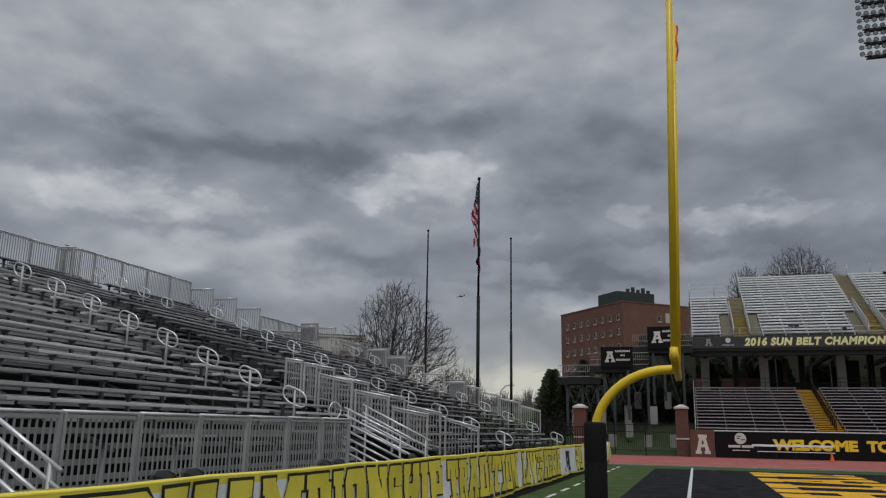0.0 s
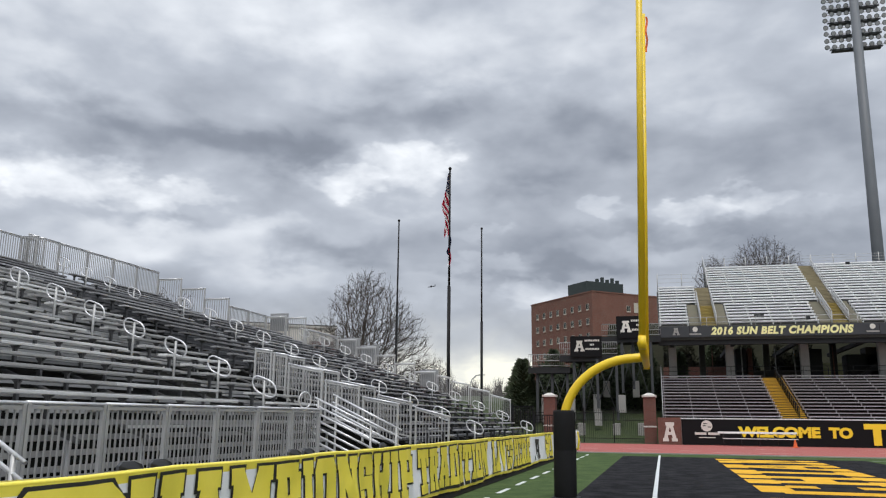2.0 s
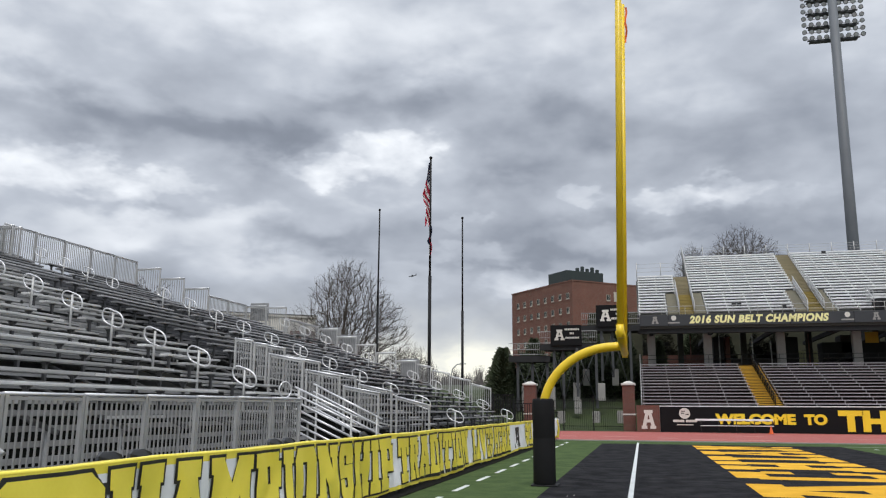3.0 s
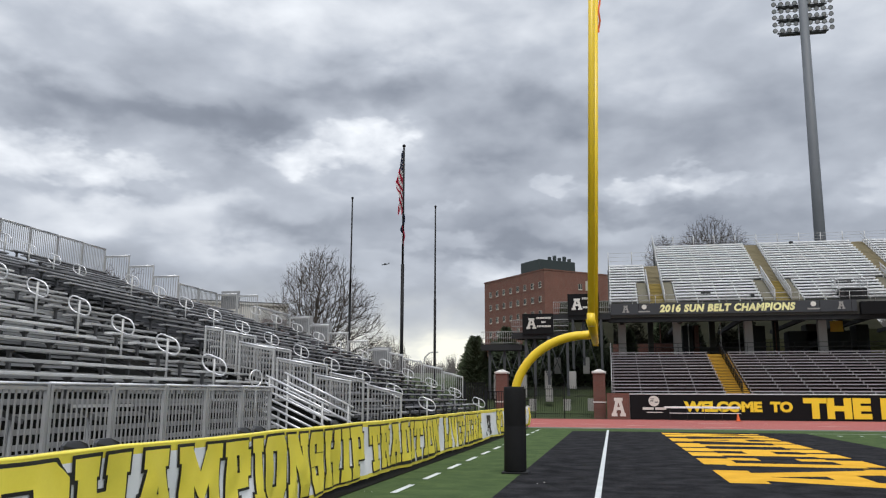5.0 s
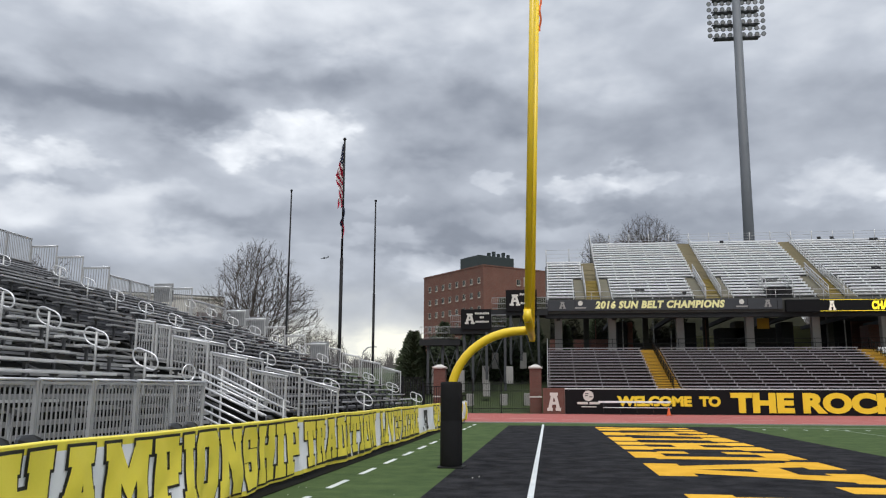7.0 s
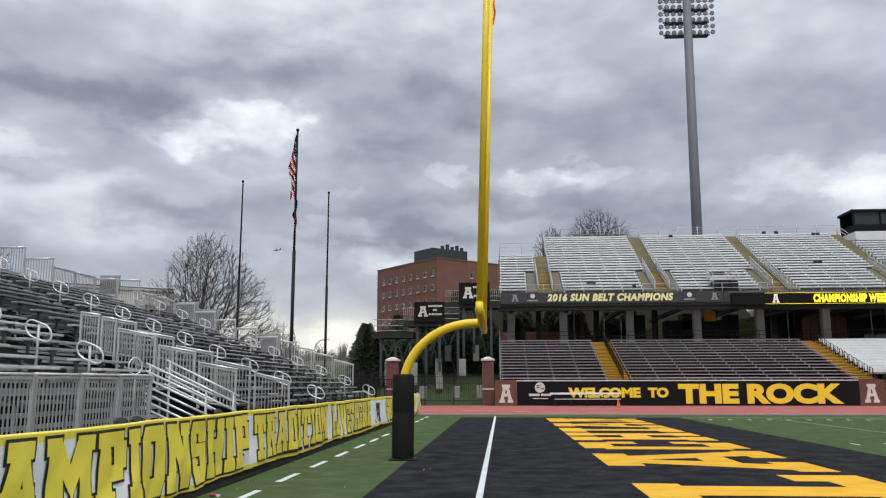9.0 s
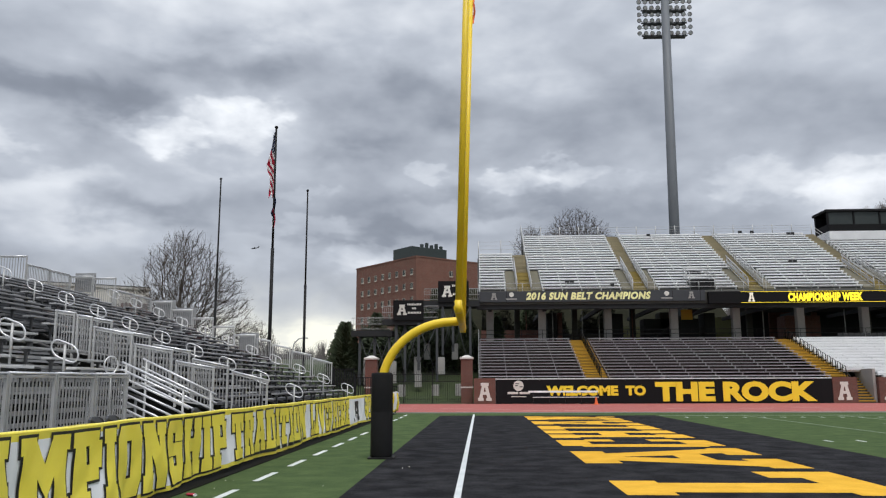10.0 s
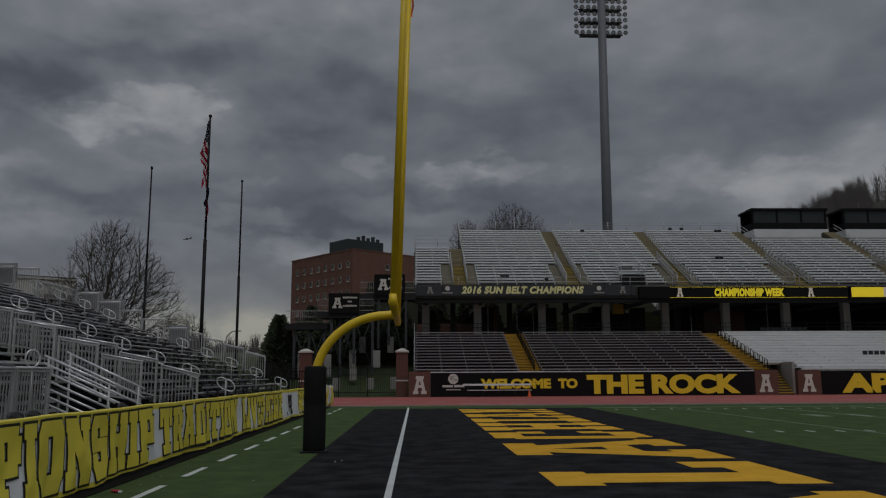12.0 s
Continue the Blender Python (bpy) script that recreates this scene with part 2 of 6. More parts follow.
M_TURF_YEL = turf_mat("gold_turf", (0.82, 0.47, 0.06), (0.64, 0.345, 0.035))
M_TURF_WHITE = turf_mat("white_turf", (0.72, 0.74, 0.74), (0.52, 0.55, 0.55))
M_TURF_FAINT = turf_mat("worn_white_turf", (0.30, 0.34, 0.28), (0.17, 0.21, 0.15))
M_TRACK_FAINT = mat("worn_track_paint", (0.52, 0.30, 0.27), (0.42, 0.20, 0.17), rough=0.9, scale=1.5, fine=40, bump=0.1)
M_TRACK = mat("red_track", (0.39, 0.102, 0.085), (0.29, 0.076, 0.066), rough=0.9, scale=0.5, fine=50, bump=0.2)
M_GRASS = mat("lawn", (0.040, 0.060, 0.014), (0.014, 0.022, 0.008), rough=0.95, scale=0.9, fine=18, bump=0.8)
M_EARTH = mat("far_ground", (0.075, 0.085, 0.05), (0.045, 0.05, 0.03), rough=0.95, scale=0.05, fine=2, bump=0.4)
M_B_WHITE = mat("banner_white", (0.92, 0.92, 0.94), (0.82, 0.83, 0.86), rough=0.55, scale=3, fine=30, bump=0.05)
M_B_YEL = mat("banner_yellow", (0.96, 0.82, 0.10), (0.88, 0.73, 0.075), rough=0.38, scale=2.0, fine=30, bump=0.05)
M_B_BLK = mat("banner_black", (0.022, 0.021, 0.02), rough=0.6, scale=3, bump=0.03)
M_SIGN_BLK = mat("sign_black", (0.010, 0.010, 0.011), (0.006, 0.006, 0.007), rough=0.7, scale=1, bump=0.02, spec=0.15)
M_SIGN_YEL = mat("sign_yellow", (0.93, 0.66, 0.03), (0.86, 0.60, 0.025), rough=0.5, scale=1, bump=0.02)
M_SIGN_WHT = mat("sign_white", (0.74, 0.72, 0.66), rough=0.5, scale=1, bump=0.02)
M_SIGN_GRY = mat("sign_grey", (0.062, 0.065, 0.072), (0.045, 0.048, 0.053), rough=0.7, scale=1, bump=0.02, spec=0.2)
M_PALE = mat("sign_pale_gold", (1.0, 0.95, 0.46), rough=0.5, scale=1, bump=0.02)
M_BRICK = brick_mat("red_brick", (0.17, 0.060, 0.042), (0.125, 0.042, 0.031), (0.15, 0.105, 0.085))
M_BRICKFAR = brick_mat("brick_facade", (0.215, 0.085, 0.058), (0.165, 0.062, 0.045), (0.20, 0.13, 0.10))
M_CONC = mat("concrete", (0.36, 0.35, 0.33), (0.25, 0.245, 0.23), rough=0.85, scale=0.8, fine=14, bump=0.2)
# darker concrete copy; puts the under-deck shade into the colour of recessed parts
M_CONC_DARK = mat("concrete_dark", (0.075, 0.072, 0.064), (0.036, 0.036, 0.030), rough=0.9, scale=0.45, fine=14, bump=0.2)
M_TAN = mat("tan_step", (0.34, 0.29, 0.18), (0.23, 0.20, 0.13), rough=0.85, scale=1.2, fine=14, bump=0.1)
M_STEP_YEL = mat("yellow_step", (0.55, 0.325, 0.032), (0.36, 0.21, 0.025), rough=0.8, scale=1.2, fine=14, bump=0.1)
M_STEP_UP = mat("worn_yellow_step", (0.40, 0.30, 0.085), (0.26, 0.21, 0.08), rough=0.85, scale=1.2, fine=14, bump=0.1)
M_SEAT_LOW = mat("bench_plank", (0.44, 0.41, 0.43), (0.31, 0.29, 0.31), rough=0.5, metal=0.2, scale=1, fine=20, bump=0.04)
M_RISER_LOW = mat("riser_plum", (0.115, 0.070, 0.072), (0.068, 0.043, 0.045), rough=0.8, scale=0.7, fine=14, bump=0.1)
M_RISER_UP = mat("riser_grey", (0.22, 0.22, 0.225), (0.15, 0.15, 0.155), rough=0.8, scale=0.7, fine=14, bump=0.1)
M_CAP = mat("cap_stone", (0.62, 0.60, 0.56), rough=0.8, scale=2, bump=0.1)
M_BARK = mat("bark", (0.085, 0.072, 0.06), (0.05, 0.043, 0.037), rough=0.95, scale=3, fine=20, bump=0.4)
M_MAST = mat("mast_steel", (0.145, 0.158, 0.175), (0.108, 0.118, 0.132), rough=0.6, scale=0.6, fine=8, bump=0.02)
M_LAND = mat("landing_grey", (0.15, 0.135, 0.09), (0.085, 0.078, 0.055), rough=0.85, scale=1.5, fine=14, bump=0.1)
M_TWIG = mat("twig", (0.105, 0.09, 0.078), (0.06, 0.052, 0.046), rough=0.95, scale=3, fine=20, bump=0.0)
M_NEEDLE = mat("evergreen", (0.048, 0.064, 0.028), (0.018, 0.028, 0.012), rough=0.9, scale=1.5, fine=20, bump=0.2)
M_WHITEWALL = mat("white_wall", (0.66, 0.64, 0.58), (0.55, 0.53, 0.48), rough=0.8, scale=0.5, fine=8, bump=0.05)
M_ROOFDARK = mat("dark_roof", (0.05, 0.055, 0.055), rough=0.8, scale=0.8, bump=0.1)
M_GLASS = mat("window_glass", (0.05, 0.06, 0.058), (0.03, 0.036, 0.036), rough=0.15, scale=0.6, bump=0.0, spec=0.3)
M_FRAME = mat("window_frame", (0.58, 0.54, 0.46), rough=0.6, scale=2, bump=0.02)
M_LAMP = mat("lamp_glass", (0.50, 0.52, 0.54), (0.36, 0.38, 0.40), rough=0.2, metal=0.2, scale=2, bump=0.0)
M_GREENMETAL = mat("green_metal", (0.026, 0.040, 0.040), (0.018, 0.027, 0.027), rough=0.6, scale=1, bump=0.05)
M_LED = glow_mat("led_gold", (1.0, 0.78, 0.03), 1.25)
M_LEDW = glow_mat("led_white", (0.9, 0.82, 0.7), 0.6)
M_FLAG_R = mat("flag_red", (0.50, 0.022, 0.065), rough=0.8, scale=3)
M_FLAG_W = mat("flag_white", (0.86, 0.84, 0.84), rough=0.8, scale=3)
M_FLAG_B = mat("flag_blue", (0.018, 0.03, 0.085), rough=0.8, scale=3)
M_DRYGRASS = mat("dry_grass", (0.17, 0.165, 0.06), (0.10, 0.10, 0.035), rough=0.95, scale=0.7, fine=9, bump=0.3)
M_SHEET = mat("expanded_sheet", (0.34, 0.345, 0.35), (0.25, 0.255, 0.26), rough=0.6, metal=0.2, scale=3, fine=50, bump=0.1)
M_SLAT = mat("slat_galvanised", (0.42, 0.42, 0.415), (0.29, 0.29, 0.288), rough=0.5, metal=0.3, scale=3, fine=50, bump=0.05)
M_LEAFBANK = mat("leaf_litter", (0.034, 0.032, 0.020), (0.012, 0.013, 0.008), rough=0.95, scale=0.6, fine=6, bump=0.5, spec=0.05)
M_LEG = mat("platform_steel", (0.075, 0.08, 0.086), (0.045, 0.048, 0.052), rough=0.6, scale=1.5, fine=20, bump=0.04, spec=0.25)
M_RUBBER = mat("black_plastic", (0.02, 0.021, 0.023), rough=0.4, scale=4, bump=0.05)
# near-black for dark ground strips and the backing that shades the bleacher gaps
M_NEAR_BLACK = mat("worn_strip", (0.016, 0.0165, 0.0145), (0.008, 0.008, 0.007), rough=0.95, scale=1, fine=25, bump=0.4, spec=0.05)


def vary(m, low, high):
    """Each object of this material is a little lighter or darker than the next."""
    nt = m.node_tree
    bsdf = next(n for n in nt.nodes if n.type == "BSDF_PRINCIPLED")
    src = bsdf.inputs["Base Color"].links[0].from_socket
    info = nt.nodes.new("ShaderNodeObjectInfo")
    rng_map = nt.nodes.new("ShaderNodeMapRange")
    nt.links.new(info.outputs["Random"], rng_map.inputs[0])
    rng_map.inputs[3].default_value, rng_map.inputs[4].default_value = low, high
    mul = nt.nodes.new("ShaderNodeVectorMath")
    mul.operation = "MULTIPLY"
    nt.links.new(src, mul.inputs[0])
    nt.links.new(rng_map.outputs[0], mul.inputs[1])
    nt.links.new(mul.outputs[0], bsdf.inputs["Base Color"])


M_PLANK = mat("plank_weathered", (0.70, 0.70, 0.69), (0.44, 0.44, 0.44), rough=0.5, metal=0.3, scale=1.3, fine=30, bump=0.08)
M_FOOT = mat("footboard_weathered", (0.52, 0.515, 0.505), (0.30, 0.30, 0.30), rough=0.65, metal=0.2, scale=1.3, fine=30, bump=0.1)
# darker footboards and duller planks for the far bleacher sections
M_FOOT_DARK = mat("footboard_dark", (0.22, 0.22, 0.225), (0.11, 0.11, 0.118), rough=0.7, metal=0.1, scale=1.3, fine=30, bump=0.1, spec=0.2)
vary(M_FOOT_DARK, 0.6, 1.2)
M_PLANK_DULL = mat("plank_dull", (0.50, 0.50, 0.505), (0.30, 0.30, 0.31), rough=0.55, metal=0.3, scale=1.3, fine=30, bump=0.08)
vary(M_PLANK_DULL, 0.55, 1.2)
vary(M_PLANK, 0.62, 1.2)
vary(M_FOOT, 0.6, 1.15)


# ---- mesh helpers ----
def box(bm, x0, y0, z0, x1, y1, z1, bevel=0.0):
    vs = [bm.verts.new((x, y, z)) for x in (x0, x1) for y in (y0, y1) for z in (z0, z1)]
    fs = [bm.faces.new([vs[i] for i in f]) for f in ((0, 1, 3, 2), (4, 6, 7, 5), (0, 4, 5, 1), (2, 3, 7, 6), (0, 2, 6, 4), (1, 5, 7, 3))]
    if bevel:
        bmesh.ops.bevel(bm, geom=list({e for f in fs for e in f.edges}), offset=bevel, segments=2, profile=0.5, affect="EDGES")
    return bm


def prism(bm, pts, y0, y1, flip=False):
    """A polygon in x, z, pushed from y0 to y1."""
    a = [bm.verts.new((x, y0, z)) for x, z in pts]
    b = [bm.verts.new((x, y1, z)) for x, z in pts]
    n = len(pts)
    bm.faces.new(a)
    bm.faces.new(b[::-1])
    for i in range(n):
        bm.faces.new((a[i], b[i], b[(i + 1) % n], a[(i + 1) % n]))
    return bm


def tube(bm, pts, r, sides=8, closed=False, r_end=None):
    """A round tube along points."""
    pts = [Vector(p) for p in pts]
    n = len(pts)
    rings = []
    ref = None
    for i, p in enumerate(pts):
        d = (pts[(i + 1) % n] - pts[i - 1]) if closed else (pts[min(i + 1, n - 1)] - pts[max(i - 1, 0)])
        d.normalize()
        if ref is None:
            ref = d.orthogonal().normalized()
        ref = (ref - d * ref.dot(d)).normalized()
        side = d.cross(ref)
        rr = r if r_end is None else r + (r_end - r) * i / (n - 1)
        rings.append([bm.verts.new(p + (ref * math.cos(2 * math.pi * k / sides) + side * math.sin(2 * math.pi * k / sides)) * rr) for k in range(sides)])
    for i in range(n if closed else n - 1):
        a, b = rings[i], rings[(i + 1) % n]
        for k in range(sides):
            bm.faces.new((a[k], a[(k + 1) % sides], b[(k + 1) % sides], b[k])).smooth = True
    if not closed:
        bm.faces.new(rings[0][::-1])
        bm.faces.new(rings[-1])
    return bm


def mesh_of(name, bm, material):
    bmesh.ops.recalc_face_normals(bm, faces=bm.faces)
    me = bpy.data.meshes.new(name)
    bm.to_mesh(me)
    bm.free()
    for m in (material if isinstance(material, (list, tuple)) else [material]):
        me.materials.append(m)
    return me


def part(name, bm, material, parent=None, label=""):
    ob = new(name, mesh_of(name, bm, material))
    if parent is not None:
        ob.parent = parent
    if label:
        ob["label"] = label
    return ob


def shared(name, me, parent, loc=(0, 0, 0), rz=0.0):
    ob = new(name, me)
    ob.parent = parent
    ob.matrix_local = pose(*loc, 0, 0, rz)
    return ob


def thing(name, label, category, group="", at=(0, 0, 0), kind=""):
    ob = new(name)
    ob.location = at
    ob.empty_display_size = 0.3
    return tagged(ob, label, category, group, kind)


def setting(name, bm, material, label="", category=""):
    ob = part(name, bm, material)
    return tagged(ob, label, category, kind="structure")


def text_mesh(name, words, width, height, depth, material, bold=0.03, shear=0.0, space=1.0):
    """Lettering from the built-in font in x, z, fitted to a box that begins at the origin; faces -y."""
    cu = bpy.data.curves.new(name, "FONT")
    cu.body, cu.offset, cu.shear, cu.extrude, cu.space_character, cu.resolution_u = words, bold, shear, 0.5, space, 4
    tmp = bpy.data.objects.new(name, cu)
    scene.collection.objects.link(tmp)
    me = bpy.data.meshes.new_from_object(tmp.evaluated_get(bpy.context.evaluated_depsgraph_get()))
    bpy.data.objects.remove(tmp)
    co = np.empty(len(me.vertices) * 3)
    me.vertices.foreach_get("co", co)
    co = co.reshape(-1, 3)
    lo, hi = co.min(0), co.max(0)
    s = (co - lo) / (hi - lo)
    out = np.stack([s[:, 0] * width, -s[:, 2] * depth, s[:, 1] * height], 1)
    me.vertices.foreach_set("co", out.ravel())
    me.name = name
    me.materials.clear()
    me.materials.append(material)
    me.update()
    return me


def block_a(bm, x, y, z, w, h, depth=0.03):
    """The slab-footed block letter as a plain shape."""
    u = lambda a, b: (x + a * w, z + b * h)
    for poly in ([u(0, 0), u(0.40, 0), u(0.40, 0.17), u(0, 0.17)], [u(0.60, 0), u(1, 0), u(1, 0.17), u(0.60, 0.17)],
                 [u(0.08, 0.17), u(0.33, 0.17), u(0.37, 0.34), u(0.13, 0.34)], [u(0.67, 0.17), u(0.92, 0.17), u(0.87, 0.34), u(0.63, 0.34)],
                 [u(0.13, 0.34), u(0.87, 0.34), u(0.82, 0.50), u(0.18, 0.50)], [u(0.18, 0.50), u(0.42, 0.50), u(0.47, 0.72), u(0.25, 0.72)],
                 [u(0.58, 0.50), u(0.82, 0.50), u(0.75, 0.72), u(0.53, 0.72)], [u(0.25, 0.72), u(0.75, 0.72), u(0.72, 0.83), u(0.28, 0.83)],
                 [u(0.20, 0.83), u(0.80, 0.83), u(0.80, 1), u(0.20, 1)]):
        prism(bm, poly, y - depth, y)
    return bm


# ---- ground, field and track ----
def sheet(name, x0, y0, x1, y1, z, material, label, thick=0.004, nx=1, ny=1):
    bm = bmesh.new()
    box(bm, x0, y0, z - thick, x1, y1, z)
    return setting(name, bm, material, label, "ground")


def ground_z(x, y):
    """The far side rises a little to the stand, then a bank climbs behind the iron fence."""
    z = 0.15 * min(max((y - 44) / 12.0, 0), 1)
    if x < 2:
        z += 3.2 * min(max((y - 60) / 18.0, 0), 1) * min(max((2 - x) / 3.0, 0), 1)
    if y > 90:
        z += min((y - 90) / 60.0, 1) * 3
    if x > 60 and y > 100:
        d = math.hypot((x - 185) / 120.0, (y - 260) / 130.0)
        z += 60 * max(0.0, 1 - d * d) ** 1.2
    return z


bm = bmesh.new()
gx = [-3000, -800, -300, -150, -80, -50, -30, -20, -14, -10, -7, -4, -2, 0, 1, 2, 4, 8, 20, 40, 60, 80, 100, 120, 140, 160, 180, 200, 220, 250, 300, 350, 420, 800, 3000]
gy = [-3000, -600, -100, -30, 0, 30, 44, 47, 50, 53, 56, 58, 60, 63, 66, 69, 72, 75, 78, 82, 90, 105, 120, 140, 160, 180, 200, 220, 240, 260, 290, 320, 360, 420, 800, 3000]
gv = [[bm.verts.new((x, y, ground_z(x, y) - 0.03)) for y in gy] for x in gx]
for i in range(len(gx) - 1):
    for j in range(len(gy) - 1):
        bm.faces.new((gv[i][j], gv[i + 1][j], gv[i + 1][j + 1], gv[i][j + 1])).smooth = True
setting("ground", bm, M_EARTH, "dull winter grass and earth around the stadium", "ground")

sheet("turf_field", -4.62, -30, 110, 44.1, 0.0, M_TURF, "green artificial turf with worn pile", 0.02)
sheet("worn_strip", -9.5, -30, -4.62, 44.1, -0.004, M_NEAR_BLACK, "dark ground behind the banner fence", 0.016)
sheet("end_zone_border", -1.69, -12, 8.95, 40.6, 0.004, M_TURF_BLACK, "black painted turf of the end zone")
sheet("end_line", -0.05, -12, 0.05, 41.9, 0.008, M_TURF_WHITE, "white painted end line on black turf")
sheet("side_line", 9.13, 40.35, 110, 40.6, 0.004, M_TURF_FAINT, "white painted side line")
for k in range(-4, 12):
    y0 = 13.72 + 2.41 * k
    sheet("dash_line", -3.49, y0, -3.38, y0 + 1.3, 0.004, M_TURF_WHITE, "white painted dash of the limit line")
for k in range(5):
    sheet("yard_line", 13.1 + 4.572 * k, 30.0 - 60, 13.19 + 4.572 * k, 40.3, 0.004, M_TURF_FAINT, "white painted yard line")
for k in range(16):
    for yy in (22.75, 38.0):
        sheet("hash_mark", 9.86 + 0.88 * k, yy, 9.94 + 0.88 * k, yy + 0.52, 0.004, M_TURF_WHITE, "short white painted hash mark")
for xa, xb in ((15.95, 16.5), (17.75, 18.1)):
    sheet("field_number_bar", xa, 30.8, xb, 32.5, 0.006, M_TURF_FAINT, "white painted bar of a worn field number")

# gold slab letters laid on the black turf; they read along +y with their feet towards +x
SLAB = {
    "L": [(0, 0, 1, .2), (.0, .82, .55, 1), (.10, .2, .46, .82), (.70, .2, 1, .33)],
    "H": [(0, 0, .42, .2), (.58, 0, 1, .2), (0, .8, .42, 1), (.58, .8, 1, 1), (.1, .2, .34, .8), (.66, .2, .9, .8), (.34, .4, .66, .6)],
    "I": [(0, 0, 1, .2), (0, .8, 1, 1), (.3, .2, .7, .8)],
    "C": [(.12, 0, .88, .2), (.12, .8, .88, 1), (0, .12, .12, .88), (.12, .2, .32, .8), (.7, .2, 1, .38), (.7, .62, 1, .8)],
    "A": None, "N": None,
}


def slab_polys(ch):
    if ch == "A":
        return [[(0, 0), (.40, 0), (.40, .18), (0, .18)], [(.60, 0), (1, 0), (1, .18), (.60, .18)], [(.06, .18), (.30, .18), (.335, .32), (.12, .32)],
                [(.70, .18), (.94, .18), (.88, .32), (.665, .32)], [(.12, .32), (.88, .32), (.81, .48), (.19, .48)],
                [(.19, .48), (.42, .48), (.5, .78), (.5, .82), (.32, .82)], [(.58, .48), (.81, .48), (.68, .82), (.5, .82), (.5, .78)], [(.2, .82), (.8, .82), (.8, 1), (.2, 1)]]
    if ch == "N":
        return [[(0, 0), (.42, 0), (.42, .2), (0, .2)], [(0, .8), (.34, .8), (.34, 1), (0, 1)], [(.62, .8), (1, .8), (1, 1), (.62, 1)],
                [(.1, .2), (.32, .2), (.32, .8), (.1, .8)], [(.68, .2), (.9, .2), (.9, .8), (.68, .8)], [(.34, .62), (.34, 1), (.46, 1), (.9, .2), (.9, 0), (.68, 0)]]
    return [[(a, b), (c, b), (c, d), (a, d)] for a, b, c, d in SLAB[ch]]


for ch, y0, y1 in (("A", 6.4, 11.3), ("L", 12.1, 15.2), ("A", 15.8, 20.5), ("C", 20.9, 23.6), ("H", 24.2, 27.9), ("I", 28.5, 30.8), ("A", 31.2, 35.3), ("N", 35.9, 39.4)):
    bm = bmesh.new()
    for poly in slab_polys(ch):
        lo = [bm.verts.new((6.60 - v * 4.15, y0 + u * (y1 - y0), 0.005)) for u, v in poly]
        hi = [bm.verts.new((6.60 - v * 4.15, y0 + u * (y1 - y0), 0.009)) for u, v in poly]
        bm.faces.new(hi)
        bm.faces.new(lo[::-1])
        for i in range(len(lo)):
            bm.faces.new((lo[i], lo[(i + 1) % len(lo)], hi[(i + 1) % len(lo)], hi[i]))
    setting("painted_letter", bm, M_TURF_YEL, "gold slab letter painted on black turf", "field marking")

# running track with lane lines
bm = bmesh.new()
rows_t = [(44.1, 0.004), (46, 0.03), (50, 0.08), (54, 0.13), (57.2, 0.155)]
for (ya, za), (yb, zb) in zip(rows_t, rows_t[1:]):
    bm.faces.new([bm.verts.new(p) for p in ((-60, ya, za), (110, ya, za), (110, yb, zb), (-60, yb, zb))])
bmesh.ops.remove_doubles(bm, verts=bm.verts, dist=0.001)
bmesh.ops.solidify(bm, geom=bm.faces[:], thickness=0.03)
setting("running_track", bm, M_TRACK, "red rubber running track beside the turf", "track")
for k in range(9):
    yy = 45.0 + 1.22 * k
    zz = 0.15 * (yy - 44.1) / 12.6 + 0.006
    bm = bmesh.new()
    box(bm, -60, yy, zz, 110, yy + 0.05, zz + 0.006)
    setting("lane_line", bm, M_TRACK_FAINT, "thin white lane line on the track", "track marking")
random.seed(5)
for k in range(26):
    yy = 45.3 + 1.22 * random.randint(0, 8)
    xx = -9 + 38 * random.random()
    zz = 0.15 * (yy - 44.1) / 12.6 + 0.008
    bm = bmesh.new()
    box(bm, xx, yy, zz, xx + random.uniform(0.5, 2.2), yy + 0.28, zz + 0.006)
    setting("lane_mark", bm, M_TRACK_FAINT, "pale painted exchange mark on the track", "track marking")
sheet("track_kerb", -60, 43.95, 110, 44.1, 0.05, M_CONC, "low concrete kerb between turf and track", 0.06)

# ---- goal post ----
goal = thing("goal_post", "yellow gooseneck goal post with a padded black base", "goal post", at=(-1.83, 17.83, 0))
LEAN = 0.031
goal.rotation_euler = (0, 0, 0.0065)
bm = bmesh.new()
path = [(0, 0, 0.05), (0, 0, 1.52)]
for k in range(13):
    a = math.pi / 2 * k / 12
    path.append((1.60 - 1.60 * math.cos(a), 0, 1.52 + 1.44 * math.sin(a)))
path.append((1.70, 0, 2.97))
tube(bm, path, 0.098, 20)
part("gooseneck", bm, M_YPOLE, goal)
bm = bmesh.new()
tube(bm, [(1.762, -2.9, 3.0), (1.762, 2.9, 3.0)], 0.088, 20)
part("crossbar", bm, M_YPOLE, goal)
